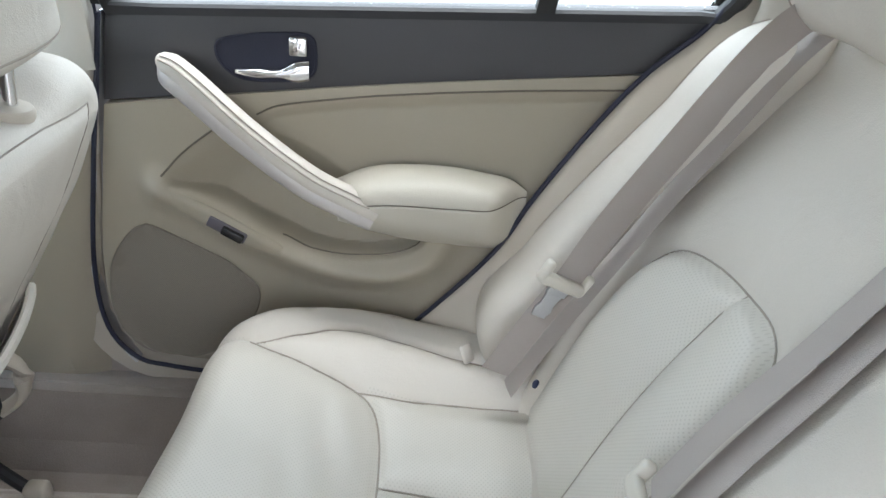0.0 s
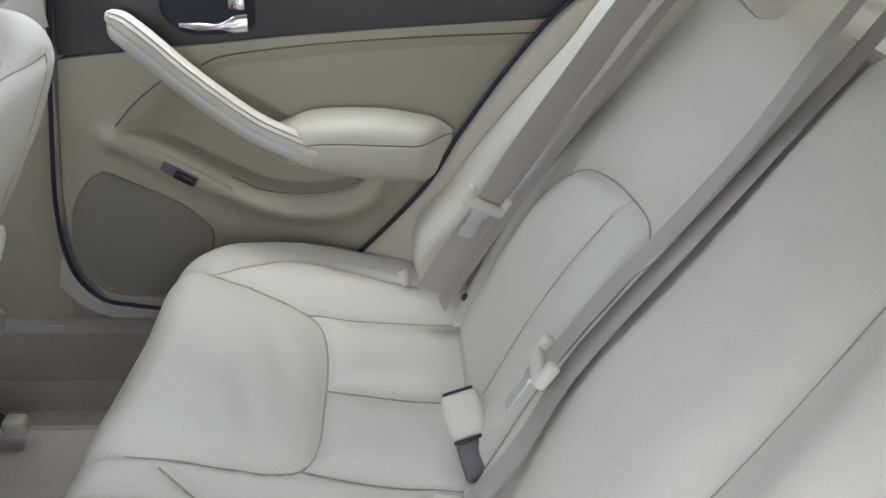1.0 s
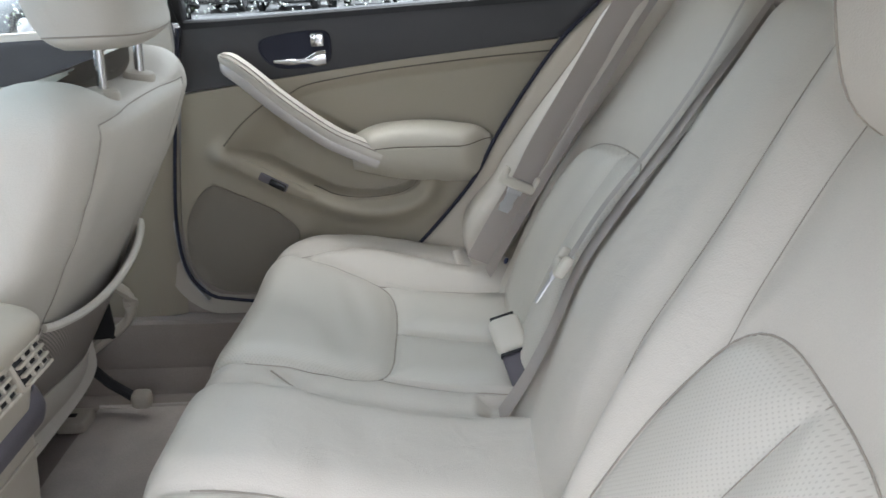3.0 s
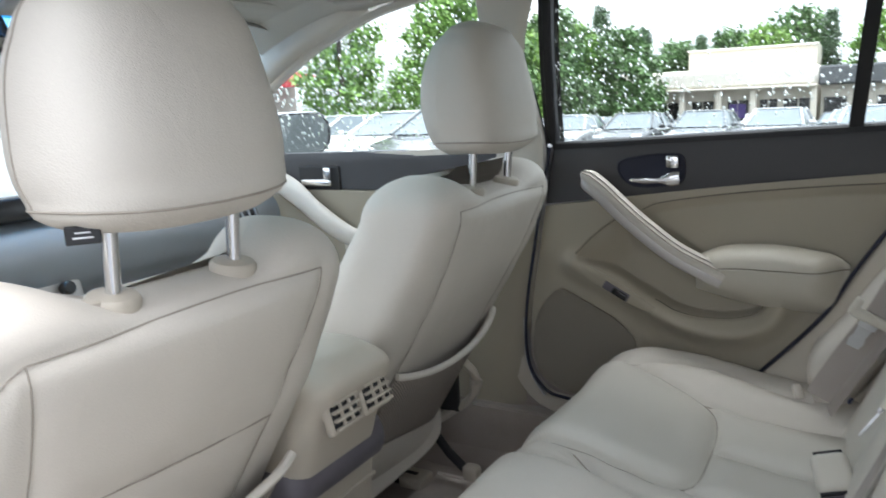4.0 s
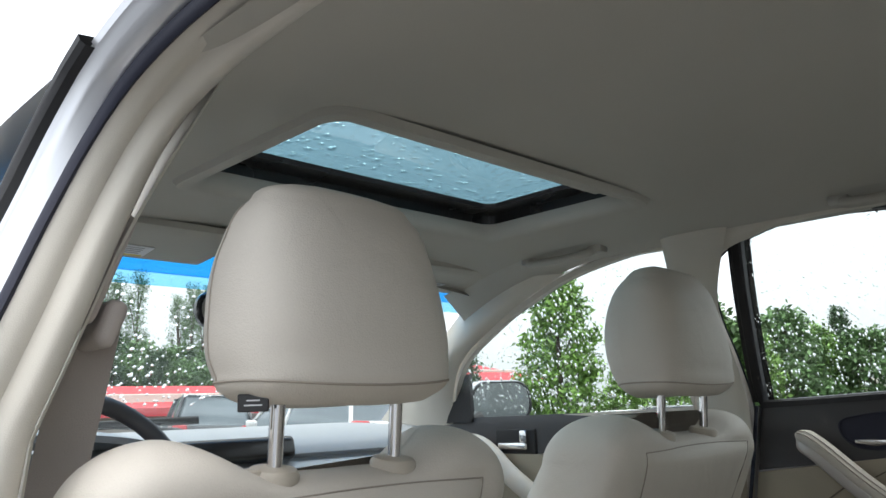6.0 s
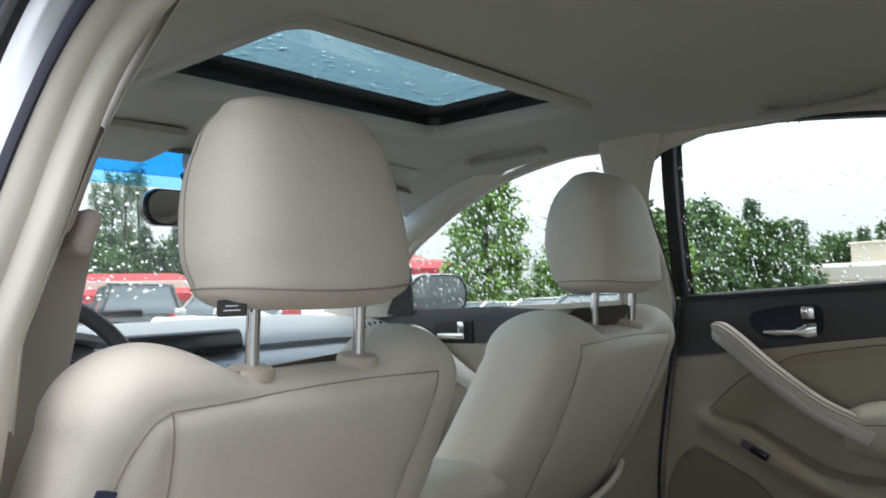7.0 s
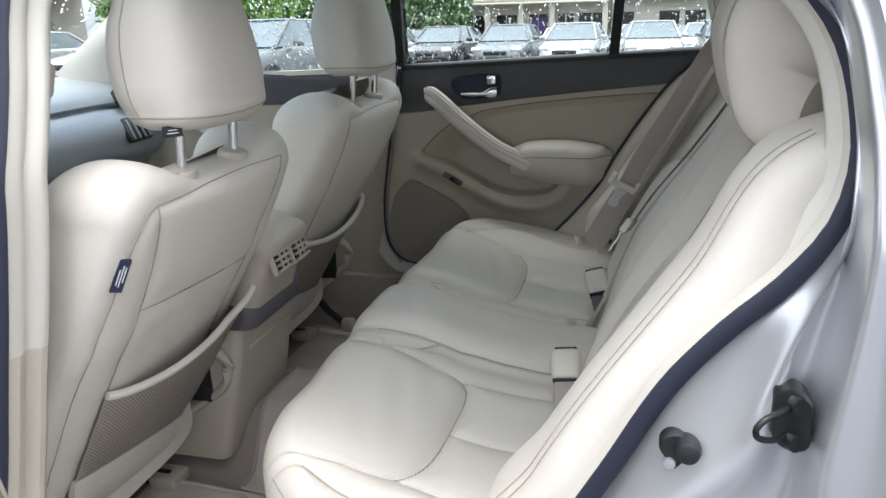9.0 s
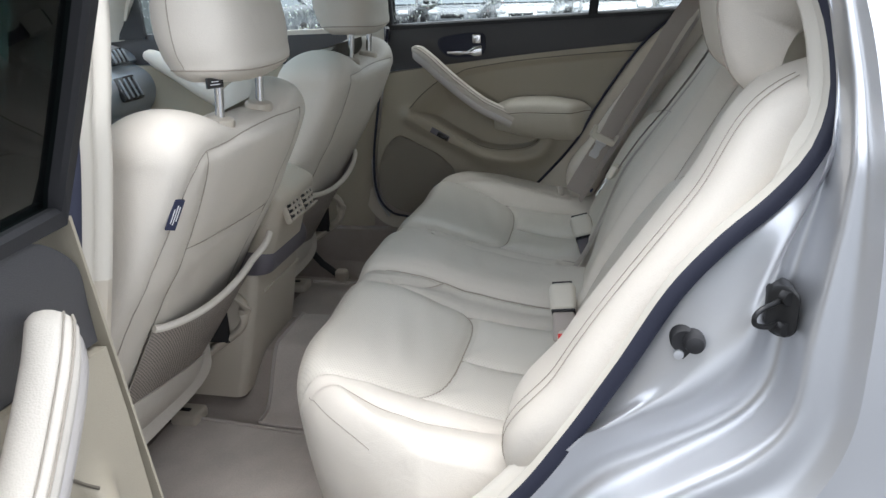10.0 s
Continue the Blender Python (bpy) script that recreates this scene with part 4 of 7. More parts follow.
    # window: rubber channels, divider, panes
    win = [(0.020, 0.962), (-0.022, 1.286)], [(-0.19, 1.288), (-0.40, 1.266), (-0.565, 1.238), (-0.655, 1.218), (-0.715, 1.200), (-0.760, 1.160), (-0.785, 1.095), (-0.782, 1.03), (-0.763, 0.993)]
    bottom = [(y, BELT_Z(y) - 0.002) for y in np.linspace(-0.74, 0.02, 12)]
    top = spline([(-0.022, 1.286)] + win[1], 40)
    fr = spline([(0.020, 0.962), (0.012, 1.05), (-0.004, 1.18), (-0.022, 1.286)], 16)
    loopw = np.concatenate([fr[:-1], top, np.array(bottom)[:-1]])
    to3 = lambda q, dx=0.0: np.stack([side_x(q[:, 1]) + dx, q[:, 0], q[:, 1]], 1)
    nrm2 = np.roll(loopw, -1, 0) - np.roll(loopw, 1, 0)
    nrm2 = np.stack([nrm2[:, 1], -nrm2[:, 0]], 1)
    nrm2 /= np.linalg.norm(nrm2, axis=1)[:, None]
    if (nrm2 * (loopw - loopw.mean(0))).sum() < 0:
        nrm2 = -nrm2
    rings = []
    for push, dx in ((-0.004, 0.012), (-0.004, -0.004), (0.0, -0.008), (0.013, -0.008), (0.02, 0.0), (0.022, 0.02), (0.02, 0.05), (0.0, 0.05)):
        q = loopw + nrm2 * push
        q[:, 1] = np.maximum(q[:, 1], BELT_Z(q[:, 0]) - 0.012)
        rings.append(np.stack([side_x(loopw[:, 1]) + dx, q[:, 0], q[:, 1]], 1))
    frame_ = part("window_frame", skin(rings, closed=True, caps=False, loop=False), BLACK, door, "black rubber window surround")
    front_bar = np.concatenate([fr, fr[::-1] + (0.022, 0)])
    if closed:
        part("front_channel", skin([to3(front_bar, -0.006), to3(front_bar, 0.02)]), BLACK, door)
    div = [(-0.532, 0.985), (-0.556, 1.238), (-0.580, 1.236), (-0.556, 0.986)]
    part("divider", skin([to3(np.array(div), -0.010), to3(np.array(div), 0.014)]), BLACK, door, "black window divider")
    gl = to3(loopw, 0.004)
    ob = part("glass", skin([gl, gl + (0.004, 0, 0)]), GLASS if closed else DARKGLASS, door)
    ob.visible_shadow = False
    out_ = np.array([1, 0, 0.4]) / math.hypot(1, 0.4)
    down_ = np.array([0.4, 0, -1]) / math.hypot(1, 0.4)

    def spot(g):
        while True:
            q = np.array([g.uniform(-0.78, 0.02), g.uniform(0.97, 1.28)])
            if within_poly(q, loopw) > 0.004:
                return np.array([side_x(q[1]) + 0.009, q[0], q[1]]), out_, down_

    drops("raindrops", 1600 if closed else 300, spot, 0.0016, door, 7 if closed else 8, 1.7)
    # outer skin
    rows = [[(side_x(z, 0.80), y, z) for y in np.linspace(itp(z, [0.36, 0.45, 0.6, 0.8, 0.95], [0.06, 0.10, 0.11, 0.10, 0.09]), itp(z, [0.36, 0.5, 0.64, 0.8, 0.95], [-0.35, -0.46, -0.56, -0.66, -0.76]), 10)] for z in np.linspace(0.36, 0.95, 10)]
    part("outer_skin", sheet(np.array(rows), (-0.004, 0, 0)), PAINT, door, "silver outer skin")
    edge_f = np.array([[(x, np.interp(z, [0.38, 0.45, 0.56, 0.83, 0.96], [0.05, 0.098, 0.102, 0.052, 0.028]) + 0.004, z) for x in (0.722, 0.75, 0.79, 0.82)] for z in np.linspace(0.39, 0.955, 14)])
    part("hinge_face", sheet(edge_f, (0, -0.004, 0)), PAINT if closed else VINYL, door)
    return door


rear_door("closed rear door with beige panel, charcoal top trim and cream armrest")
MIRRORED[0] = True
left_door = rear_door("rear door swung open, beige panel with cream pull grip", closed=False)
MIRRORED[0] = False
left_door.location = (-0.921, -0.091, 0.392)
left_door.rotation_euler = (0, 0, radians(-82))

# ---- rear bench ----
bench = thing("rear_bench_seat", (CX, -0.35, 0.2), "cream leather rear bench with perforated inserts and low headrests", "car seat")
BX = 0.04  # the bench's centre


def mirror_line(line):
    q = np.array(line, float).copy()
    q[:, 0] = 2 * BX - q[:, 0]
    return q


INSERT_R = spline([(0.600, -0.085), (0.592, -0.15), (0.575, -0.205), (0.562, -0.27), (0.548, -0.325), (0.515, -0.352), (0.45, -0.365), (0.36, -0.368), (0.28, -0.368), (0.240, -0.355), (0.222, -0.32), (0.212, -0.24), (0.208, -0.16), (0.21, -0.075)], 90)
CUSH_SEAMS = [INSERT_R, np.array([(0.391, -0.368), (0.391, -0.46), (0.388, -0.60)]), spline([(0.548, -0.325), (0.553, -0.40), (0.560, -0.48), (0.562, -0.60)], 20),
              spline([(0.235, -0.352), (0.228, -0.42), (0.225, -0.60)], 20), spline([(0.585, -0.18), (0.612, -0.235), (0.64, -0.29), (0.645, -0.37), (0.625, -0.50)], 30),
              spline([(0.150, -0.075), (0.148, -0.16), (0.142, -0.26), (0.140, -0.40), (0.140, -0.60)], 30), np.array([(0.200, -0.20), (0.142, -0.285)])]
CUSH_SEAMS = CUSH_SEAMS + [mirror_line(s) for s in CUSH_SEAMS]


def cush_front(x):
    """How far forward the cushion's nose reaches."""
    a = np.abs(x - BX)
    if np.mean(x) > BX:
        return -0.095 - 0.012 * ss(0.1, 0.45, a) - 0.27 * ss(0.52, 0.70, a) ** 2.2
    return itp(a, [0.0, 0.1, 0.30, 0.44, 0.52, 0.56, 0.60, 0.64, 0.68], [-0.095, -0.095, -0.102, -0.107, -0.133, -0.160, -0.193, -0.245, -0.33])


def cush_top(x, y):
    a = np.abs(x - BX)
    z = itp(-y, [0.05, 0.12, 0.20, 0.33, 0.45, 0.60], [0.560, 0.560, 0.552, 0.510, 0.486, 0.478])
    # raised side rolls, dished seats, a raised middle
    z = z + 0.030 * ss(0.50, 0.60, a) * ss(-0.10, -0.35, y) - 0.035 * ss(0.63, 0.69, a) ** 2
    z = z - 0.008 * np.exp(-(((a - 0.34) / 0.13) ** 2))
    z = z + 0.020 * (1 - ss(0.07, 0.13, a)) * ss(-0.08, -0.3, y)
    z = z - 0.010 * np.exp(-(((a - 0.135) / 0.028) ** 2))
    p = np.stack([x, y], -1)
    d = np.full(np.shape(x), 9.0)
    for s in CUSH_SEAMS:
        d = np.minimum(d, dist_line(p, s))
    z = z - 0.008 * np.exp(-((d / 0.006) ** 2)) - 0.010 * np.exp(-((d / 0.026) ** 2))
    # a moulded hollow where the centre buckle tucks in
    z = z - 0.022 * ss(0.155, 0.172, x) * ss(0.222, 0.208, x) * ss(-0.49, -0.52, y)
    # soft creases
    z = z + 0.0012 * np.sin(37 * x + 9 * np.sin(11 * y)) * np.sin(23 * y + 5 * x)
    return z


def cushion_grid():
    xs = np.linspace(BX - 0.675, BX + 0.675, 300)
    rows = []
    for x in xs:
        yf = cush_front(x)
        ys = np.linspace(-0.62, yf - 0.055, 100)
        zt = cush_top(np.full(100, x), ys)
        row = [(x, y, z) for y, z in zip(ys, zt)]
        z1 = zt[-1]
        for k in np.linspace(0.1, 1, 12):
            an = k * math.pi / 2
            row.append((x, yf - 0.055 + 0.055 * math.sin(an), z1 - 0.075 * (1 - math.cos(an))))
        for k in np.linspace(0.12, 1, 8):
            row.append((x, yf - 0.035 * k**1.5, z1 - 0.075 - (z1 - 0.075 - 0.26) * k))
        rows.append(row)
    rows = np.array(rows)
    ends = [rows[0].copy(), rows[-1].copy()]
    for e in ends:
        e[:, 2] = 0.26
    return np.concatenate([ends[:1], rows, ends[1:]])


cg = cushion_grid()
v, f = sheet(cg)
fc = np.array([v[q].mean(0) for q in f])
pol_r = np.concatenate([INSERT_R, [(0.41, -0.02)]])
# perforated zones: the inserts and the flat behind them
rear_zone = [(0.555, -0.34), (0.56, -0.60), (0.235, -0.60), (0.24, -0.36), (0.30, -0.37), (0.48, -0.365)]
in_r = (within_poly(fc[:, :2], pol_r) > -0.001) & (fc[:, 2] > 0.40)
in_r |= within_poly(fc[:, :2], rear_zone) > -0.001
mx = fc[:, :2].copy()
mx[:, 0] = 2 * BX - mx[:, 0]
in_l = ((within_poly(mx, pol_r) > -0.001) & (fc[:, 2] > 0.40)) | (within_poly(mx, rear_zone) > -0.001)


def subset(v, f, keep):
    used, out, back = {}, [], []
    for q, k in zip(f, keep):
        if k:
            row = []
            for i in q:
                if i not in used:
                    used[i] = len(back)
                    back.append(v[i])
                row.append(used[i])
            out.append(row)
    return np.array(back), out


cushion = part("cushion", subset(v, f, ~(in_r | in_l)), LEATHER, bench, "cream leather cushion", sharp=70)
part("cushion_insert", subset(v, f, in_r), PERF, bench, "perforated leather insert", sharp=70)
part("cushion_insert", subset(v, f, in_l), PERF, bench, "perforated leather insert", sharp=70)
for s in CUSH_SEAMS:
    q = spline(s, max(12, int(len(s))))
    q = q[q[:, 1] < cush_front(q[:, 0]) - 0.056]
    if len(q) > 3:
        part("seam", tube(np.stack([q[:, 0], q[:, 1], cush_top(q[:, 0], q[:, 1]) + 0.0005], 1), 0.0016, 6), SEAM, cushion)
# double piping along the outer nose of each side
for sgn in (1, -1):
    for dz in (0.0, -0.012):
        pts = []
        for w in np.linspace(0, 1, 30):
            x = BX + sgn * (0.56 + 0.10 * w)
            yf = cush_front(x)
            zt = float(cush_top(np.array([x]), np.array([yf - 0.055]))[0])
            pts.append((x, yf - 0.012, zt - 0.030 + dz))
        part("piping", tube(np.array(pts), 0.0012, 6), SEAM, cushion)

# backrest: a sloping slab in (x, s), s running up the slope
S0, SD = np.array([-0.525, 0.43]), np.array([-0.515, 0.857])  # foot (y, z) and way up
SN = np.array([0.857, 0.515])  # way out of the slab, forward and up
ARCH_R = spline([(0.235, 0.06), (0.235, 0.20), (0.238, 0.33), (0.250, 0.395), (0.295, 0.421), (0.371, 0.417), (0.45, 0.405), (0.515, 0.380), (0.542, 0.335), (0.550, 0.26), (0.549, 0.14), (0.545, 0.06)], 70)
BACK_SEAMS = [ARCH_R, np.array([(0.352, 0.03), (0.358, 0.2), (0.372, 0.416)]), spline([(0.243, 0.38), (0.226, 0.44), (0.208, 0.55), (0.198, 0.69)], 20)]
BACK_SEAMS = BACK_SEAMS + [mirror_line(s) for s in BACK_SEAMS]
ROLL = spline([(-0.010, 0.715), (-0.021, 0.67), (-0.029, 0.58), (-0.049, 0.42), (-0.069, 0.25), (-0.085, 0.10)], 30)
BACK_SEAMS.append(ROLL)


def back_out(x, s):
    a = np.abs(x - BX)
    o = 0.02 + 0.024 * (1 - ss(0.04, 0.17, a)) + 0.012 * ss(0.0, 0.2, s) * ss(0.5, 0.2, s)
    o = o - 0.012 * np.exp(-(((a - 0.36) / 0.11) ** 2)) * ss(0.66, 0.4, s) - 0.035 * ss(0.64, 0.725, s) ** 2
    o = o - 0.02 * ss(0.53, 0.60, a) - (0.020 + 0.026 * (1 - ss(0.10, 0.17, a))) * ss(0.34, 0.06, s)
    p = np.stack([x, s], -1)
    ins = np.maximum(within_poly(p, ARCH_R), within_poly(np.stack([2 * BX - x, s], -1), ARCH_R))
    o = o + 0.008 * ss(-0.002, 0.02, ins)
    d = np.full(np.shape(x), 9.0)
    for q in BACK_SEAMS:
        d = np.minimum(d, dist_line(p, q))
    roll = np.interp(s, ROLL[::-1, 1], ROLL[::-1, 0])
    o = o + 0.022 * np.exp(-(((x - roll + 0.058) / 0.034) ** 2)) * ss(0.74, 0.6, s)
    return o - 0.0030 * np.exp(-((d / 0.007) ** 2)) - 0.010 * np.exp(-((d / 0.026) ** 2))


def on_back(x, s, o):
    return np.stack([x, S0[0] + SD[0] * s + SN[0] * o, S0[1] + SD[1] * s + SN[1] * o], -1)


X, S = np.meshgrid(np.linspace(BX - 0.62, BX + 0.62, 230), np.linspace(0, 0.72, 140), indexing="ij")
bg = on_back(X, S, back_out(X, S))
v, f = sheet(bg, (0, -0.05, 0.01))
fi = np.array([[X.flat[i % X.size] for i in q] for q in f]).mean(1)
fs = np.array([[S.flat[i % S.size] for i in q] for q in f]).mean(1)
facing = np.array([all(i < X.size for i in q) for q in f])
q2 = np.stack([fi, fs], 1)
q3 = np.stack([2 * BX - fi, fs], 1)
ar, al = (within_poly(q2, ARCH_R) > 0) & facing, (within_poly(q3, ARCH_R) > 0) & facing
backrest = part("backrest", subset(v, f, ~(ar | al)), LEATHER, bench, "cream leather backrest", sharp=70)
part("back_insert", subset(v, f, ar), PERF_BACK, bench, "perforated leather insert", sharp=70)
part("back_insert", subset(v, f, al), PERF_BACK, bench, "perforated leather insert", sharp=70)
for s in BACK_SEAMS:
    q = spline(s, max(14, len(s)))
    part("seam", tube(on_back(q[:, 0], q[:, 1], back_out(q[:, 0], q[:, 1]) + 0.0008), 0.0012 if len(s) == 70 else 0.0006, 6), SEAM, backrest)

# side bolsters: long rounded pads beside the doors
for sgn in (1, -1):
    rows = []
    for w in np.linspace(0, 1, 46):
        s = 0.03 + 0.635 * w
        xc = BX + sgn * itp(w, [0, 0.3, 0.7, 1], [0.625, 0.622, 0.595, 0.555])
        hw = itp(w, [0, 0.08, 0.5, 0.85, 0.96, 1], [0.030, 0.054, 0.064, 0.066, 0.056, 0.030])
        if sgn < 0:
            hw, xc = hw + 0.022, xc - 0.022
        dp = itp(w, [0, 0.06, 0.3, 0.7, 0.94, 1], [0.035, 0.078, 0.092, 0.08, 0.065, 0.035])
        ring = []
        for k in range(28):
            an = 2 * math.pi * k / 28
            c_, s_ = math.cos(an), math.sin(an)
            ox = hw * math.copysign(abs(c_) ** 0.62, c_)
            oo_ = 0.005 + dp * (math.copysign(abs(s_) ** 0.62, s_) * 0.5 + 0.5)
            ring.append(on_back(np.array(xc + ox), np.array(s), np.array(oo_)))
        rows.append(ring)
    bol = part("side_bolster", skin(rows), LEATHER, bench, "cream leather side bolster", sharp=60)
    r = np.array(rows)
    kk = 4 if sgn > 0 else 8
    for off_ in (0, 1):
        part("bolster_seam", tube(r[2:-2, kk + off_] * 1.0 + np.array([0, 0.0012, 0.0012]), 0.0006, 6), SEAM, bol)
    if sgn < 0:
        continue
    # plastic foot cover where the bolster meets the cushion
    foot = on_back(np.array(BX + sgn * 0.580), np.array(0.050), np.array(0.088))
    part("bolster_foot", rbox(foot, (0.022, 0.008, 0.028), 0.004, turn=turn_to(-30, 10, sgn * -35)), LEATHER, bol)


def bench_headrest(xc, up=0.0):
    """A low comma-shaped headrest that hooks over the top of the backrest, on two posts."""
    prof = spline([(-0.785, 0.972), (-0.762, 0.981), (-0.742, 1.005), (-0.728, 1.05), (-0.723, 1.095), (-0.737, 1.137), (-0.777, 1.162), (-0.84, 1.166), (-0.90, 1.150), (-0.926, 1.120), (-0.905, 1.090), (-0.855, 1.068), (-0.815, 1.046), (-0.796, 1.010)], 48, True) + (-0.028 * up, 0.052 * up)
    ctr = np.array([-0.815 - 0.028 * up, 1.09 + 0.052 * up])
    rows = []
    for w in np.linspace(-1, 1, 31):
        k = max((1 - abs(w) ** 12) ** 0.4 if abs(w) < 1 else 0.5, 0.5)
        sx = xc + 0.150 * w
        q = (prof - ctr) * (0.35 + 0.65 * k) + ctr
        q[:, 1] -= 0.012 * w * w
        rows.append(np.stack([np.full(len(q), sx), q[:, 0], q[:, 1]], 1))
    h = part("headrest", skin(rows), LEATHER, bench, "cream leather low headrest", sharp=65)
    r = np.array(rows)
    for i in (3, 27):
        part("headrest_seam", tube(r[i] * 1.0 + (0, 0.0008, 0.0008), 0.0013, 6, True, up=(1, 0, 0)), SEAM, h)
    for dx in (-0.06, 0.06):
        part("post", tube([(xc + dx, -0.885, 0.99), (xc + dx, -0.89, 1.12 + 0.03 * up)], 0.006, 10, up=(0, 1, 0)), BLACKSTEEL, h)
        part("post_sleeve", lathe([(0.018, 0.0), (0.018, 0.010), (0.012, 0.014), (0.0, 0.015)], (xc + dx, -0.885, 0.985), 14), PLASTIC, h)


bench_headrest(-0.350)
bench_headrest(0.415, 1.0)
# top pad between backrest and shelf
tp = np.array([[(x, y, 1.012 + 0.012 * math.sin(math.pi * (y + 0.97) / 0.13) + 0.0) for y in np.linspace(-0.97, -0.865, 8)] for x in np.linspace(BX - 0.57, BX + 0.57, 20)])
part("top_pad", sheet(tp, (0, 0, -0.05)), LEATHER, bench, "cream leather top edge")
# childseat anchor button
part("snap_button", lathe([(0.006, 0), (0.006, 0.003), (0.003, 0.005), (0.0, 0.005)], on_back(np.array(0.512), np.array(0.125), np.array(0.030)), 12, turn_to(-59, 0, 0)), NAVY, bench, "small blue snap button")


def strap(pts, width, across, thick=0.0016, n=40):
    """A flat woven belt along points, its width laid along the given way."""
    p = spline(pts, n)
    a = np.array(across, float)
    if a.ndim == 1:
        a = np.tile(a, (n, 1))
    else:
        a = spline(a, n)
    a /= np.linalg.norm(a, axis=1)[:, None]
    t = np.gradient(p, axis=0)
    nn = np.cross(t, a)
    nn /= np.linalg.norm(nn, axis=1)[:, None]
    w = width / 2
    rows = [p - a * w, p - a * w * 0.5 + nn * thick * 0.6, p + nn * thick, p + a * w * 0.5 + nn * thick * 0.6, p + a * w, p - nn * thick]
    return skin(np.stack(rows, 1))


def ob_(x, s, o):
    return tuple(on_back(np.array(float(x)), np.array(float(s)), np.array(float(o))))


def plate_at(at, poly, up=0.0):
    return skin([[at(x, y, up - 0.0012) for x, y in poly], [at(x, y, up + 0.0012) for x, y in poly]])


def frame_of(along, across):
    """A turn whose x runs across and y back up along a strap."""
    y = -np.array(along, float) / np.linalg.norm(along)
    x = np.array(across, float)
    x = x - y * (x @ y)
    x /= np.linalg.norm(x)
    z = np.cross(x, y)
    return Matrix(np.stack([x, y, z], 1).tolist()).to_4x4()


def seat_belt(label, path, across, lap, lap_across, tongue_at, wide=0.046, lap_wide=0.046):
    sb = thing("seat_belt", path[0], label, "seat belt")
    part("webbing", strap(path, wide, across), BELT, sb, "taupe woven webbing")
    part("lap_webbing", strap(lap, lap_wide, lap_across), BELT, sb, "taupe woven webbing")
    d = np.array(path[-1], float) - np.array(path[-2], float)
    ac = np.array(across, float)
    tn = frame_of(d, ac if ac.ndim == 1 else ac[-1])
    m3 = np.array(tn.to_3x3())
    at = lambda x, y, z: np.array(tongue_at) + m3 @ np.array((x, y, z))
    tg = part("tongue", rbox(at(0, 0, 0.0), (0.068, 0.018, 0.013), 0.005, 3, turn=tn), PALEPLASTIC, sb, "beige plastic tongue")
    for sx in (-1, 1):
        part("tongue_ear", rbox(at(0.033 * sx, 0.009, 0.001), (0.012, 0.032, 0.015), 0.005, 3, turn=tn), PALEPLASTIC, tg)
    part("tongue_neck", rbox(at(0, -0.011, -0.001), (0.030, 0.014, 0.006), 0.002, turn=tn), STEEL, tg)
    part("tongue_blade", plate_at(at, [(-0.013, -0.006), (-0.010, -0.034), (-0.013, -0.044), (-0.010, -0.056), (0.010, -0.056), (0.013, -0.044), (0.010, -0.034), (0.013, -0.006)]), STEEL, tg, "steel tongue blade")
    part("blade_slot", plate_at(at, [(-0.006, -0.049), (-0.006, -0.039), (0.006, -0.039), (0.006, -0.049)], 0.0006), BLACK, tg)
    return sb


# right outer belt, on edge beside the bolster, its slack lying in the groove
SNV = np.array((0.0, SN[0], SN[1]))
seat_belt("taupe seat belt with beige tongue hanging along the bolster", [ob_(0.505, 0.70, 0.072), ob_(0.538, 0.62, 0.086), ob_(0.560, 0.45, 0.080), ob_(0.560, 0.33, 0.078), ob_(0.560, 0.255, 0.071), ob_(0.557, 0.17, 0.070), ob_(0.556, 0.085, 0.066)], SNV + (-0.26, 0, 0),
          [ob_(0.506, 0.70, 0.054), ob_(0.541, 0.61, 0.054), ob_(0.556, 0.45, 0.046), ob_(0.556, 0.30, 0.044), ob_(0.552, 0.17, 0.042), ob_(0.549, 0.075, 0.038)], (1.0, 0.25, 0.15), ob_(0.552, 0.248, 0.078), 0.046, 0.034)
# middle belt down the backrest, its slack stacked beside it


def lying(pts, lift):
    """A path on the backrest's face at (x, s), lifted a little."""
    return [ob_(x, s_, float(back_out(np.array([x]), np.array([min(s_, 0.62)]))[0]) + lift) for x, s_ in pts]


seat_belt("taupe centre seat belt with beige tongue lying on the backrest", lying([(0.226, 0.735), (0.221, 0.66), (0.213, 0.56), (0.204, 0.45), (0.197, 0.36), (0.187, 0.275)], 0.026), [SNV * -0.30 + (0.95, 0, 0), SNV * -0.25 + (0.97, 0, 0), SNV * -0.20 + (0.98, 0, 0), SNV * -0.20 + (0.98, 0, 0)],
lying([(0.206, 0.735), (0.201, 0.66), (0.189, 0.56), (0.176, 0.45), (0.168, 0.36), (0.160, 0.28), (0.160, 0.18), (0.178, 0.09), (0.185, 0.02)], 0.012), [SNV * -0.2 + (0.95, 0, 0), SNV * 0.0 + (0.97, 0, 0), SNV * 0.10 + (0.98, 0, 0), SNV * 0.10 + (0.98, 0, 0)], lying([(0.187, 0.262)], 0.032)[0], 0.044, 0.036)


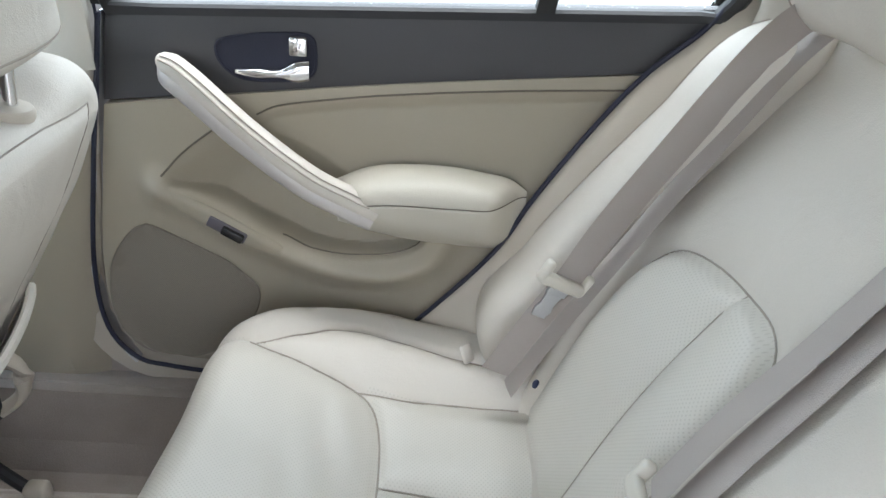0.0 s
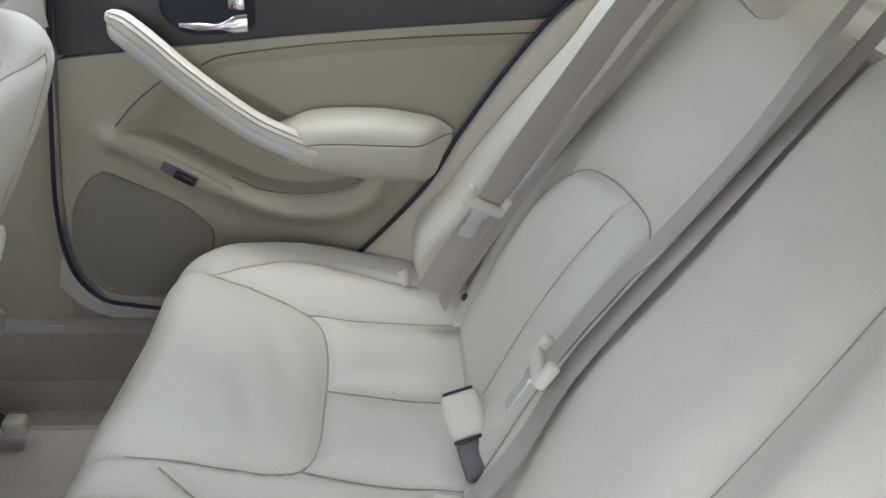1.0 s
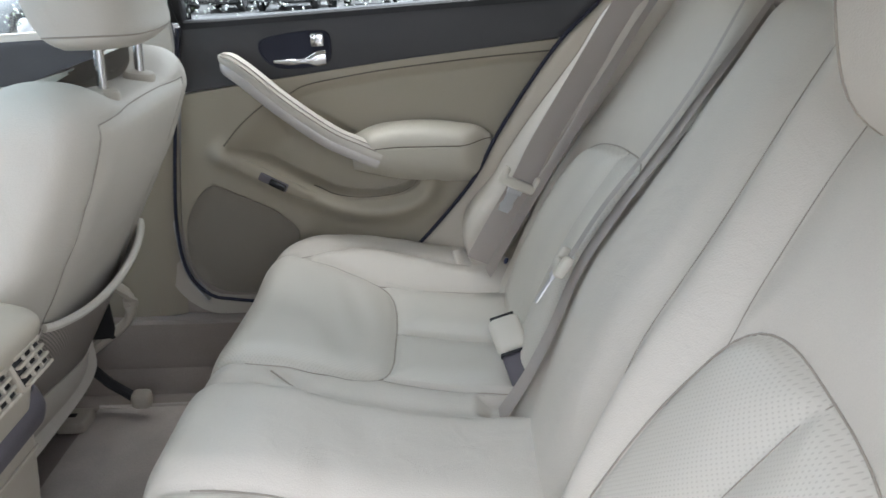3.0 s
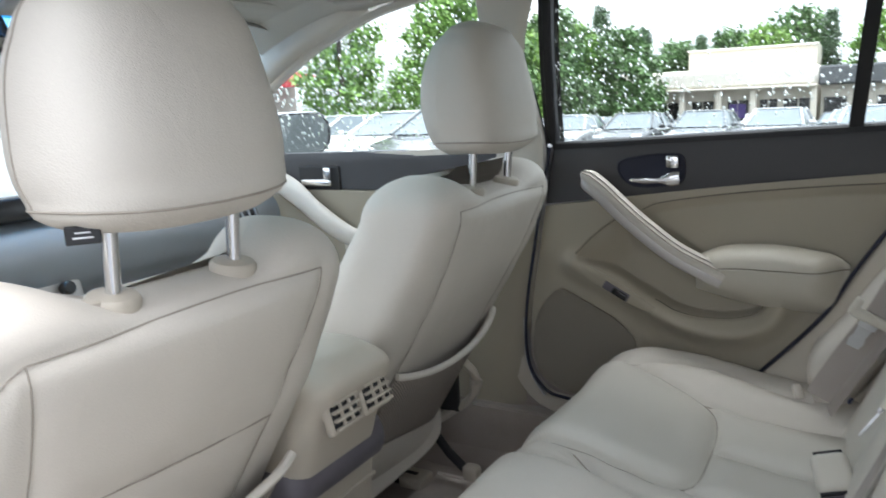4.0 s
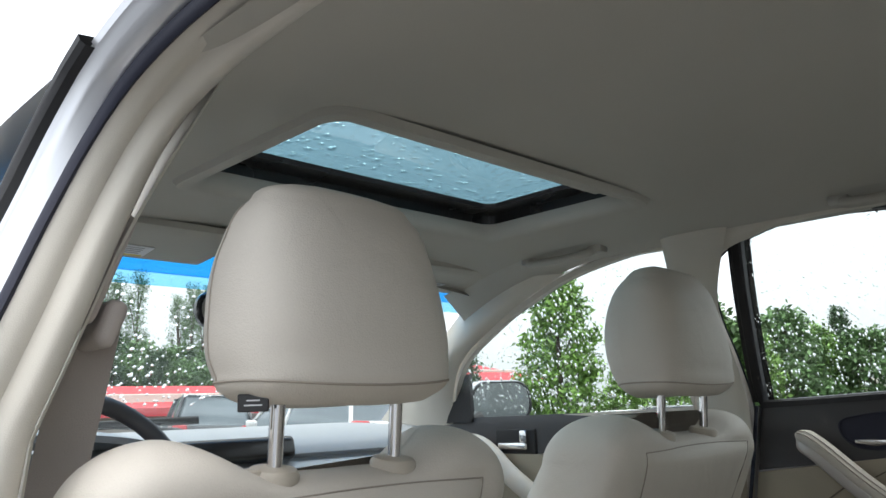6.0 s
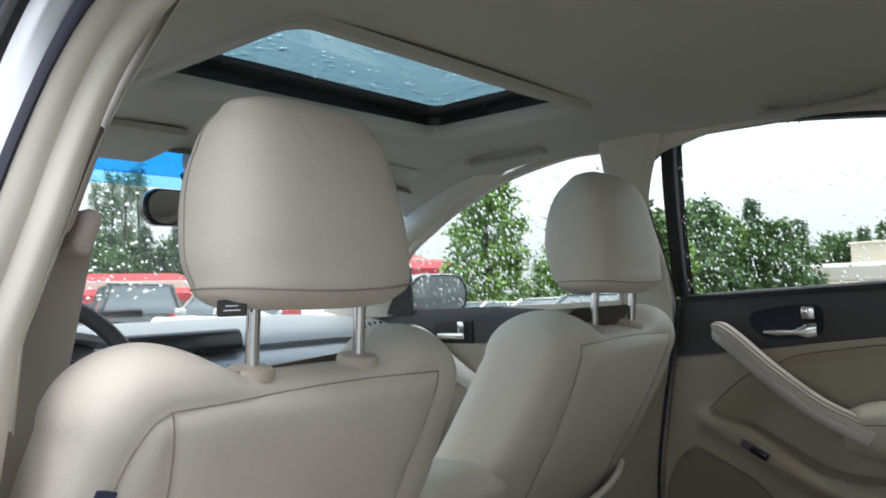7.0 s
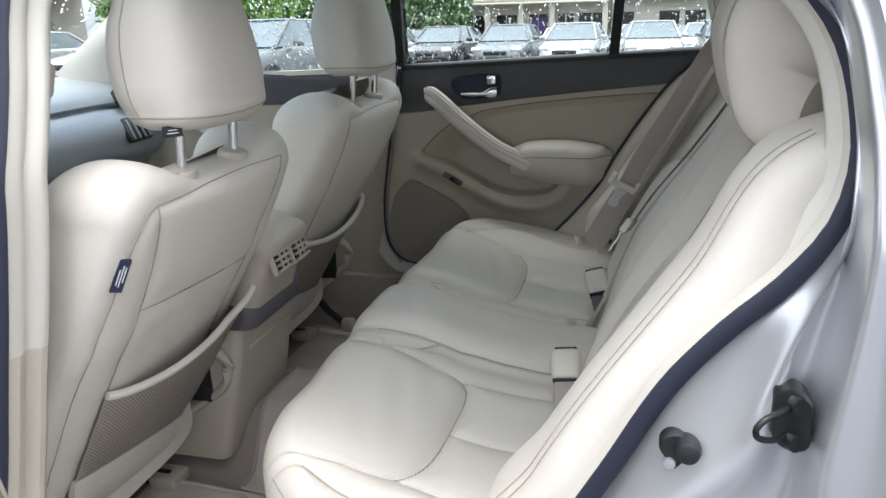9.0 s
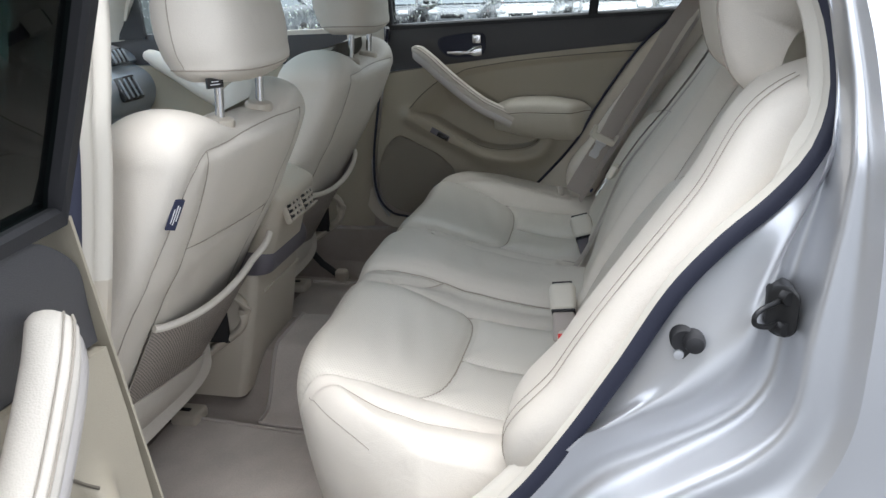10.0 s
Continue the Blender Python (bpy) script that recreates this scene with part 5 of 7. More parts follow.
def buckle(label, c0, c1, wide, sleeve, button):
    """A buckle whose sleeve rises from c0 and whose housing ends at c1."""
    b = thing("belt_buckle", c0, label, "seat belt buckle")
    c0, c1 = np.array(c0, float), np.array(c1, float)
    d = (c1 - c0) / np.linalg.norm(c1 - c0)
    tn = frame_of(-d, wide)
    m3 = np.array(tn.to_3x3())
    at = lambda x, y, z: c1 + m3 @ np.array((x, y, z))
    part("housing", rbox(at(0, -0.030, 0), (0.050, 0.058, 0.028), 0.011, 3, turn=tn), PALEPLASTIC, b, "pale buckle housing")
    part("release_button", rbox(at(0, 0.0, 0.0), (0.038, 0.004, 0.016), 0.0015, turn=tn), button, b)
    part("mouth", rbox(at(0, -0.060, 0.001), (0.044, 0.004, 0.022), 0.001, turn=tn), BLACK, b)
    ln = np.linalg.norm(c1 - c0)
    part("sleeve", rbox(at(0, -0.060 - (ln - 0.06) / 2, -0.001), (0.042, ln - 0.06, 0.018), 0.006, 3, turn=tn), sleeve, b, "woven sleeve")
    return b


buckle("beige seat belt buckle lying on the cushion with dark sleeve", (0.232, -0.572, 0.474), (0.308, -0.540, 0.548), (0.174, -0.95, 0.232), LIP, BLACK)
buckle("beige seat belt buckle standing in the cushion gap", (-0.208, -0.541, 0.474), (-0.115, -0.528, 0.550), (0.06, -0.964, 0.08), BELT, BLACK)
buckle("beige seat belt buckle with a red release button", (-0.205, -0.588, 0.488), (-0.285, -0.550, 0.522), (0.3, 1, -0.2), BELT, RED)

# ---- front seats ----


class SeatShape:
    ZS = [0.26, 0.34, 0.45, 0.62, 0.76, 0.85, 0.90, 0.94]
    YB = [0.262, 0.222, 0.160, 0.066, -0.018, -0.064, -0.083, -0.088]
    W = [0.20, 0.222, 0.236, 0.246, 0.241, 0.233, 0.226, 0.22]
    TH = [0.16, 0.172, 0.175, 0.168, 0.158, 0.150, 0.14, 0.135]


SHOULDER_Z = 0.882  # where the backrest begins to round over


def seat_ring(x0, y0, z, n=120):
    """One level section of a front backrest: flat rear, rounded sides, side rolls that reach forward."""
    w, th, yb = (float(itp(z, SeatShape.ZS, q)) for q in (SeatShape.W, SeatShape.TH, SeatShape.YB))
    an = 2 * np.pi * np.arange(n) / n
    c, s = np.cos(an), np.sin(an)
    x = w * np.sign(c) * np.abs(c) ** 0.55
    yy = np.where(s > 0, np.abs(s) ** 0.5, -np.abs(s) ** 0.76)
    y = yb + th / 2 - th / 2 * yy
    y = y + np.where(yy < 0, 0.06 * ss(0.45, 0.85, np.abs(x) / w) * np.abs(yy) ** 0.5, 0)
    return np.stack([x0 + x, y0 + y, np.full(n, z)], 1)


def seat_rings(x0, y0):
    rings = [seat_ring(x0, y0, z) for z in np.linspace(0.26, SHOULDER_Z, 52)]
    r0 = rings[-1]
    w, th, yb = (float(itp(SHOULDER_Z, SeatShape.ZS, q)) for q in (SeatShape.W, SeatShape.TH, SeatShape.YB))
    dx = r0[:, 0] - x0
    spine = np.stack([x0 + np.clip(dx, -w + 0.075, w - 0.075), np.full(len(r0), y0 + yb + th / 2 + 0.004) + 0.02 * ss(0.10, 0.16, np.abs(dx))], 1)
    rear = ss(0.0, 0.05, (y0 + yb + 0.06) - r0[:, 1]) * ss(0.232, 0.19, np.abs(dx))
    p = 1.0 - 0.22 * rear
    for a in np.linspace(0, math.pi / 2, 26)[1:]:
        f = (1 - max(math.cos(a), 0.004) ** p)[:, None]
        xy = r0[:, :2] * (1 - f) + spine * f
        h = 0.037 + 0.035 * ss(0.065, 0.160, np.abs(xy[:, 0] - x0))
        z = SHOULDER_Z + h * math.sin(a) ** 0.92
        xy[:, 1] -= 0.16 * (z - SHOULDER_Z)
        rings.append(np.column_stack([xy, z]))
    return np.array(rings)


def seat_back_point(x0, y0, dx, z, lift=0.001):
    """A point on the rear face of a front seat's backrest."""
    dx, z = np.asarray(dx, float), np.asarray(z, float)
    w, th, yb = (itp(z, SeatShape.ZS, q) for q in (SeatShape.W, SeatShape.TH, SeatShape.YB))
    c = np.clip(np.abs(dx) / w, 0, 0.999) ** (1 / 0.55)
    yy = np.sqrt(1 - c * c) ** 0.5
    return np.stack([x0 + dx, y0 + yb + th / 2 - th / 2 * yy - lift, z], -1)


def nearest_rear(rear, x0, pts, lift):
    """Points of the backrest's rear surface at given (dx, z)."""
    out = []
    for dx, z in pts:
        d = np.hypot(rear[:, 0] - x0 - dx, rear[:, 2] - z)
        k = np.argsort(d)[:5]
        wt = 1 / (d[k] + 1e-4)
        out.append((x0 + dx, (rear[k, 1] * wt).sum() / wt.sum() - lift, z))
    q = np.array(out)
    q[1:-1, 1] = (q[:-2, 1] + 2 * q[1:-1, 1] + q[2:, 1]) / 4
    return q


def front_seat(x0, y0, tag, label):
    seat = thing("bucket_seat", (x0, y0 + 0.35, 0.2), label, "car seat", "front seats")
    rings = seat_rings(x0, y0)
    rear = rings[:, : rings.shape[1] // 2 + 1].reshape(-1, 3)
    # seams of the cover, on the rear surface, as (dx, z)
    lines = {}
    for sg in (-1, 1):
        lines["back_seam", sg] = spline([(sg * 0.167, 0.899), (sg * 0.164, 0.875), (sg * 0.160, 0.84), (sg * 0.154, 0.77), (sg * 0.150, 0.68), (sg * 0.150, 0.58), (sg * 0.152, 0.48), (sg * 0.154, 0.38)], 60)
        if tag and sg < 0:
            lines["side_seam", sg] = spline([(sg * 0.167, 0.899), (sg * 0.182, 0.890), (sg * 0.194, 0.872), (sg * 0.203, 0.842), (sg * 0.209, 0.79), (sg * 0.213, 0.70), (sg * 0.212, 0.60), (sg * 0.205, 0.48)], 60)
    lines["top_seam", 0] = spline([(-0.167, 0.899), (-0.09, 0.901), (0.0, 0.903), (0.09, 0.902), (0.167, 0.899)], 40)
    if tag:
        lines["cross_seam", 0] = spline([(-0.152, 0.746), (-0.09, 0.741), (0.0, 0.734), (0.10, 0.728), (0.152, 0.724)], 40)
    # the cover sinks a little along its seams and swells between them
    half = rings.shape[1] // 2 + 1
    P = rings[:, :half].copy()
    d = np.full(P.shape[:2], 9.0)
    for q in lines.values():
        d = np.minimum(d, dist_line(np.stack([P[..., 0] - x0, P[..., 2]], -1), q))
    sink = 0.0030 * np.exp(-((d / 0.005) ** 2)) + 0.0040 * np.exp(-((d / 0.020) ** 2))
    sink += 0.0016 * np.sin(17 * P[..., 0] + 6 * np.sin(13 * P[..., 2])) * np.sin(15 * P[..., 2] + 4 * P[..., 0])
    rings[:, :half, 1] += sink * np.sin(np.linspace(0, np.pi, half)) ** 0.4
    rear = rings[:, :half].reshape(-1, 3)
    back = part("backrest", skin(rings), LEATHER, seat, "cream leather backrest", sharp=70)
    for (name, sg), q in lines.items():
        part(name, tube(nearest_rear(rear, x0, q, 0.0002), 0.0009, 6), SEAM, back)
    # map pocket of netting with an elastic edge, above a leather skirt
    def pocket(u, v):
        dx = -0.160 + (0.375 if tag else 0.352) * u
        zt = 0.612 + 0.028 * u - 0.030 * math.sin(math.pi * u) ** 0.8
        zb = 0.455 - 0.085 * u
        z = zt + (zb - zt) * v
        p = seat_back_point(x0, y0, min(dx, 0.2), z, 0.004 + 0.030 * math.sin(math.pi * u) ** 0.7 * (1 - v) ** 1.3 + (0.020 if tag else 0.0) * ss(0.75, 1, u) * (1 - v))
        p[0] = x0 + dx
        return p
    rows = np.array([[pocket(u, v_) for u in np.linspace(0, 1, 30)] for v_ in np.linspace(0, 1, 12)])
    net = part("map_pocket", sheet(rows, (0, 0.002, 0)), NET, seat, "taupe mesh map pocket")
    part("elastic_edge", tube(rows[0] + (0, -0.001, 0.002), 0.0065, 8), LEATHER, net, "rolled elastic edge")

    def skirt(u, v):
        dx = -0.165 + 0.375 * u
        zt = 0.462 - 0.085 * u
        zb = 0.335 - 0.075 * u
        z = zt + (zb - zt) * v
        p = seat_back_point(x0, y0, min(dx, 0.2), z, 0.008 + 0.012 * math.sin(math.pi * min(v * 1.2, 1)))
        p[0] = x0 + dx
        return p
    rows = np.array([[skirt(u, v_) for u in np.linspace(0, 1, 24)] for v_ in np.linspace(0, 1, 10)])
    part("pocket_skirt", sheet(rows, (0, 0.012, 0)), LEATHER, seat, "cream lower flap")
    def valance(u, v):
        p = skirt(u, 1.0)
        return p + np.array((0, 0.004 + 0.085 * v + 0.010 * math.sin(math.pi * v), -0.012 * math.sin(math.pi * min(1, v * 1.5)) - (p[2] - 0.248) * v))
    rows = np.array([[valance(u, v_) for u in np.linspace(0, 1, 24)] for v_ in np.linspace(0, 1, 10)])
    part("valance", sheet(rows, (0, 0.010, 0.004)), LEATHER, seat, "cream lower roll")
    # headrest on two chrome posts
    rows = []
    for w in np.linspace(0, 1, 40):
        z = 0.986 + 0.205 * w
        hw = itp(w, [0, 0.03, 0.12, 0.4, 0.7, 0.88, 0.97, 1], [0.095, 0.112, 0.121, 0.122, 0.110, 0.092, 0.066, 0.032])
        yr = itp(w, [0, 0.05, 0.2, 0.6, 0.85, 0.96, 1], [-0.078, -0.094, -0.099, -0.088, -0.070, -0.048, -0.028])
        yf = itp(w, [0, 0.05, 0.25, 0.55, 0.85, 0.96, 1], [0.012, 0.026, 0.048, 0.052, 0.024, -0.004, -0.016])
        yc = 0.45 * yr + 0.55 * yf
        ring = []
        for k in range(64):
            an = 2 * math.pi * k / 64
            c, s = math.cos(an), math.sin(an)
            xx = hw * math.copysign(abs(c) ** (0.44 if s > 0 else 0.6), c) + 0.006
            reach = (yc - yr) * abs(s) ** 0.62 if s > 0 else -(yf - yc) * abs(s) ** 0.95
            ring.append((x0 + xx, y0 + yc - reach + 0.012 * (abs(xx) / 0.14) ** 2 * (s > 0), z - 0.010 * (1 - w) * (1 - (abs(xx) / 0.14) ** 2)))
        rows.append(ring)
    hr = part("headrest", skin(rows), LEATHER, seat, "cream leather headrest", sharp=70)
    r = np.array(rows)
    part("headrest_piping", tube(r[3] * 1.0 + (0, 0, 0.001), 0.0014, 6, True), SEAM, hr)
    for sg in (-1, 1):
        if tag and sg < 0:
            part("headrest_seam", tube(r[3:-5, 32] + (0.0004 * sg, 0, 0), 0.0009, 6), SEAM, hr)
        px = x0 + 0.069 * sg
        part("post", tube([(px, y0 - 0.036, 0.89), (px, y0 - 0.041, 0.95), (px, y0 - 0.046, 1.005)], 0.0068, 12, up=(0, 1, 0)), CHROME, hr, "chrome post")
        top = rings[52:].reshape(-1, 3)
        seat_top = float(top[np.argmin(np.hypot(top[:, 0] - px, top[:, 1] - y0 + 0.036)), 2])
        part("post_sleeve", lathe([(0.023, -0.010), (0.023, 0.001), (0.020, 0.005), (0.011, 0.007), (0.0, 0.007)], (px, y0 - 0.037, seat_top + 0.003), 20, turn_to(10, 0, 0)), PLASTIC, back, "beige post sleeve")
        if sg < 0:
            part("release_tab", rbox((px - 0.022, y0 - 0.039, seat_top + 0.004), (0.018, 0.016, 0.010), 0.004, turn=turn_to(10, 0, 0)), PLASTIC, back)
    # seat base, cushion, rails and feet
    rows = []
    for w in np.linspace(0, 1, 26):
        y = y0 + 0.20 + 0.50 * w
        hw = itp(w, [0, 0.1, 0.8, 1], [0.20, 0.25, 0.25, 0.19])
        zt = itp(w, [0, 0.2, 0.8, 0.95, 1], [0.43, 0.455, 0.50, 0.48, 0.40])
        ring = []
        for k in range(32):
            an = 2 * math.pi * k / 32
            c, s = math.cos(an), math.sin(an)
            x = hw * math.copysign(abs(c) ** 0.5, c)
            z = (zt + 0.32) / 2 + (zt - 0.32) / 2 * math.copysign(abs(s) ** 0.55, s) + (0.02 * ss(0.6, 0.95, abs(x) / hw) if s > 0 else 0)
            ring.append((x0 + x, y, z))
        rows.append(ring)
    part("seat_cushion", skin(rows), LEATHER, seat, "cream leather cushion")
    part("underframe", rbox((x0, y0 + 0.48, 0.285), (0.40, 0.30, 0.09), 0.01), BLACK, seat)
    for sg in (-1, 1):
        rail = part("rail", rbox((x0 + 0.185 * sg, y0 + 0.46, 0.222), (0.040, 0.36, 0.022), 0.004), BLACKSTEEL, seat, "black steel floor rail")
        part("rail_slot", rbox((x0 + 0.185 * sg, y0 + 0.31, 0.2345), (0.012, 0.10, 0.004), 0.001), BLACK, rail)
        part("rail_cover", rbox((x0 + 0.185 * sg, y0 + 0.265, 0.222), (0.060, 0.06, 0.026), 0.007, 3), PLASTIC, rail, "beige rail end cover")
    # recliner bracket and lower belt stalk on the side
    sg = 1
    lp = spline([(x0 + 0.228, y0 + 0.15, 0.50), (x0 + 0.238, y0 + 0.13, 0.47), (x0 + 0.24, y0 + 0.14, 0.42), (x0 + 0.232, y0 + 0.19, 0.38), (x0 + 0.225, y0 + 0.24, 0.345)], 24)
    part("side_cover", tube(lp, 0.016, 10, flat=0.6), PLASTIC, seat, "beige hinge cover")
    part("hinge", rbox((x0 + 0.225, y0 + 0.19, 0.43), (0.014, 0.05, 0.09), 0.005), BLACK, seat)
    if not tag:
        part("stalk", tube([(x0 + 0.235, y0 + 0.25, 0.33), (x0 + 0.228, y0 + 0.20, 0.28), (x0 + 0.215, y0 + 0.14, 0.245)], 0.010, 8), BLACK, seat)
        part("stalk_cover", rbox((x0 + 0.212, y0 + 0.135, 0.252), (0.032, 0.038, 0.036), 0.010, 3), PLASTIC, seat, "beige bolt cover")
    if tag:
        up_ = np.array((0.006, -0.0175, 0.040))
        up_ /= np.linalg.norm(up_)
        nn_ = np.array((-0.50, -0.82, -0.28))
        nn_ -= up_ * (nn_ @ up_)
        nn_ /= np.linalg.norm(nn_)
        tn = Matrix(np.stack([np.cross(-nn_, up_), -nn_, up_], 1).tolist()).to_4x4()
        m3 = np.array(tn.to_3x3())
        p = np.array((x0 - 0.2125, y0 - 0.0300, 0.820))
        lab = part("airbag_label", rbox(p, (0.016, 0.003, 0.047), 0.0008, 1, turn=tn), NAVY, seat, "navy cloth airbag label")
        for k in (-1, 0, 1):
            q = p + m3 @ np.array((0.0036 * k, -0.0017, 0.002 * k))
            part("print", rbox(q, (0.0016, 0.0006, 0.030 - 0.008 * abs(k)), 0.0002, 1, turn=tn), WHITE, lab)
    if not tag:
        return seat
    hl = part("headrest_label", rbox((x0 - 0.100, y0 - 0.054, 0.981), (0.026, 0.003, 0.015), 0.0010, 1, turn=turn_to(0, 0, -38)), GLOSSBLACK, hr, "small black cloth label")
    for k in range(2):
        part("print", rbox((x0 - 0.1014, y0 - 0.0558, 0.983 - 0.004 * k), (0.011 + 0.004 * k, 0.0006, 0.0012), 0.0002, 1, turn=turn_to(0, 0, -38)), WHITE, hl)
    return seat


front_seat(-0.368, 0.0, True, "cream leather driver's seat seen from behind with mesh pocket and headrest")
front_seat(0.350, 0.035, False, "cream leather passenger seat seen from behind with mesh pocket and headrest")

# ---- centre console's rear end ----
console = thing("centre_console", (0.0, 0.2, 0.3), "beige centre console with rear air vents above a slate band", "console")
rows = []
for w in np.linspace(0, 1, 20):
    z = 0.575 + 0.160 * w
    hw = itp(w, [0, 0.6, 0.85, 1], [0.100, 0.095, 0.086, 0.060])
    yb = itp(w, [0, 0.5, 0.85, 1], [0.066, 0.040, 0.024, 0.050])
    q = rounded(2 * hw, 0.30, 0.035, 6)
    rows.append(np.stack([q[:, 0] - 0.022, q[:, 1] + yb + 0.15, np.full(len(q), z)], 1))
top_box = part("vent_housing", skin(rows), PLASTIC, console, "beige vent housing")
rows = []
for w in np.linspace(0, 1, 8):
    z = 0.536 + 0.050 * w
    q = rounded(0.232 - 0.006 * w, 0.32, 0.03, 6)
    rows.append(np.stack([q[:, 0] - 0.010, q[:, 1] + 0.072 - 0.008 * math.sin(math.pi * w) + 0.16, np.full(len(q), z)], 1))
part("slate_band", skin(rows), LIP, console, "slate grey band")
rows = []
for w in np.linspace(0, 1, 16):
    z = 0.25 + 0.285 * w
    q = rounded(0.236 + 0.03 * (1 - w), 0.34, 0.02, 6)
    rows.append(np.stack([q[:, 0] - 0.008, q[:, 1] + 0.098 + 0.055 * (1 - w) ** 1.3 + 0.17, np.full(len(q), z)], 1))
low_box = part("lower_box", skin(rows), PLASTIC, console, "beige lower housing")
part("panel_groove", rbox((0.006, 0.100, 0.485), (0.19, 0.004, 0.006), 0.001), PLASTIC, low_box)
part("panel_groove", rbox((0.006, 0.116, 0.425), (0.19, 0.004, 0.006), 0.001), PLASTIC, low_box)
vt = turn_to(-16, 0, 0)
for sx in (-1, 1):
    xc = -0.024 + 0.037 * sx
    vent = part("air_vent", rbox((xc, 0.036, 0.676), (0.068, 0.014, 0.078), 0.006, turn=vt), PLASTIC, console, "beige slatted air vent")
    part("vent_hollow", rbox((xc, 0.0315, 0.677), (0.056, 0.008, 0.066), 0.003, turn=vt), BLACK, vent)
    for k in range(6):
        part("slat", rbox((xc, 0.0245 + 0.0031 * (k - 2.5), 0.677 + 0.0108 * (k - 2.5)), (0.056, 0.007, 0.0042), 0.001, 1, turn=vt), PLASTIC, vent)
    for k in range(2):
        part("vane", rbox((xc + 0.019 * (k - 0.5), 0.0255, 0.677), (0.0035, 0.006, 0.062), 0.001, 1, turn=vt), PLASTIC, vent)
part("console_top", rbox((0.0, 0.60, 0.56), (0.20, 0.75, 0.12), 0.03, 3), PLASTIC, console)

# floor mats: one over the tunnel with its bound edge, one in each footwell
def mat_z(x, y):
    a = abs(x - CX)
    return 0.209 + 0.125 * (1 - ss(0.07, 0.17, a)) + 0.006 * math.sin(11 * x) * math.cos(13 * y) + (0.06 * ss(-0.02, -0.2, y) if y < -0.02 else 0)


for x0, x1, y1, word in ((-0.17, 0.130, 0.108, "over the centre tunnel"), (-0.60, -0.185, 0.30, "in the footwell behind the driver"), (0.145, 0.60, 0.28, "in the footwell behind the passenger")):
    fm = thing("floor_mat", ((x0 + x1) / 2, 0, 0.22), "grey taupe carpet floor mat lying " + word, "floor mat", "floor mats")
    middle = x0 == -0.17
    lift = 0.004 if middle else 0.001
    rows = np.array([[(x, y, mat_z(x, y) + lift) for x in np.linspace(x0, x1, 50)] for y in np.linspace(-0.2, y1, 30)])
    part("carpet", sheet(rows, (0, 0, -0.010)), MATTING, fm)
    if middle:
        part("bound_edge", tube([(x, y1, mat_z(x, y1) + 0.005) for x in np.linspace(x0, x1, 50)], 0.0042, 6), BELT, fm, "taupe bound edge")
    for xe in (x0, x1):
        part("bound_edge", tube([(xe, y, mat_z(xe, y) + 0.003) for y in np.linspace(-0.2, y1, 30)], 0.0038, 6), MATTING, fm)

# ---- front cabin ----
dash = thing("dashboard", (CX, 1.0, 0.7), "slate grey dashboard with round end vents and black instrument hood", "dashboard")


def dash_section(x):
    a = abs(x - CX)
    pull = -0.03 * ss(0.3, 0.7, a)
    pts = [(1.22, 0.935), (1.10, 0.945), (0.98, 0.937), (0.90, 0.918), (0.865, 0.895), (0.862, 0.880), (0.875, 0.872), (0.845, 0.862), (0.815, 0.835), (0.805, 0.79), (0.825, 0.74), (0.87, 0.70), (0.90, 0.60), (0.93, 0.50), (0.96, 0.42)]
    return [(x, y + pull * 0.5, z - 0.012 * ss(0.45, 0.7, a)) for y, z in pts]


rows = np.array([np.stack([np.full(60, x), *spline([p[1:] for p in dash_section(x)], 60).T], 1) for x in np.linspace(CX - 0.70, CX + 0.70, 70)])
part("dash_pad", sheet(rows), DASH, dash, "slate grey soft dash top", sharp=50)
lowd = np.array([[(x, 0.895 + 0.03 * u, 0.70 - 0.24 * u) for u in np.linspace(0, 1, 6)] for x in np.linspace(CX - 0.65, CX + 0.65, 12)])
part("lower_dash", sheet(lowd, (0, 0.02, 0)), PLASTIC, dash, "beige lower dash")
for x, y, z, w_, h_ in ((0.60, 0.832, 0.895, 0.085, 0.05), (0.585, 0.800, 0.805, 0.10, 0.075), (0.17, 0.820, 0.835, 0.075, 0.03)):
    vv = part("dash_vent", rbox((x, y, z), (w_, 0.02, h_), 0.008, 2, turn=turn_to(-25, 0, 0)), GLOSSBLACK, dash, "black slatted dash vent")
    for k in range(4):
        part("slat", rbox((x + w_ * (-0.36 + 0.24 * k), y - 0.010, z + 0.003), (0.005, 0.008, h_ * 0.8), 0.001, 1, turn=turn_to(-25, 0, 0)), DASH, vv)
# instrument hood and dark screen recess
rows = []
for w in np.linspace(0, 1, 24):
    x = -0.60 + 0.46 * w
    bump = math.sin(math.pi * w) ** 0.5
    rows.append([(x, 0.90 - 0.11 * u, 0.915 + 0.045 * bump * math.sin(math.pi * (0.15 + 0.55 * u))) for u in np.linspace(0, 1, 10)])
part("instrument_hood", sheet(np.array(rows), (0, 0.0, -0.012)), DASH, dash)
part("screen_recess", rbox((0.04, 0.852, 0.90), (0.30, 0.03, 0.052), 0.014, 3, turn=turn_to(-12, 0, 0)), GLOSSBLACK, dash, "black display recess")
part("centre_stack", rbox((0.02, 0.835, 0.70), (0.24, 0.05, 0.20), 0.02, 3, turn=turn_to(-14, 0, 0)), SILVERTRIM, dash, "silver centre stack")
for k in range(3):
    part("knob", lathe([(0.014, 0.0), (0.014, 0.016), (0.011, 0.019), (0.0, 0.019)], (-0.05 + 0.07 * k, 0.812, 0.735), 16, turn_to(76, 0, 0)), GLOSSBLACK, dash)

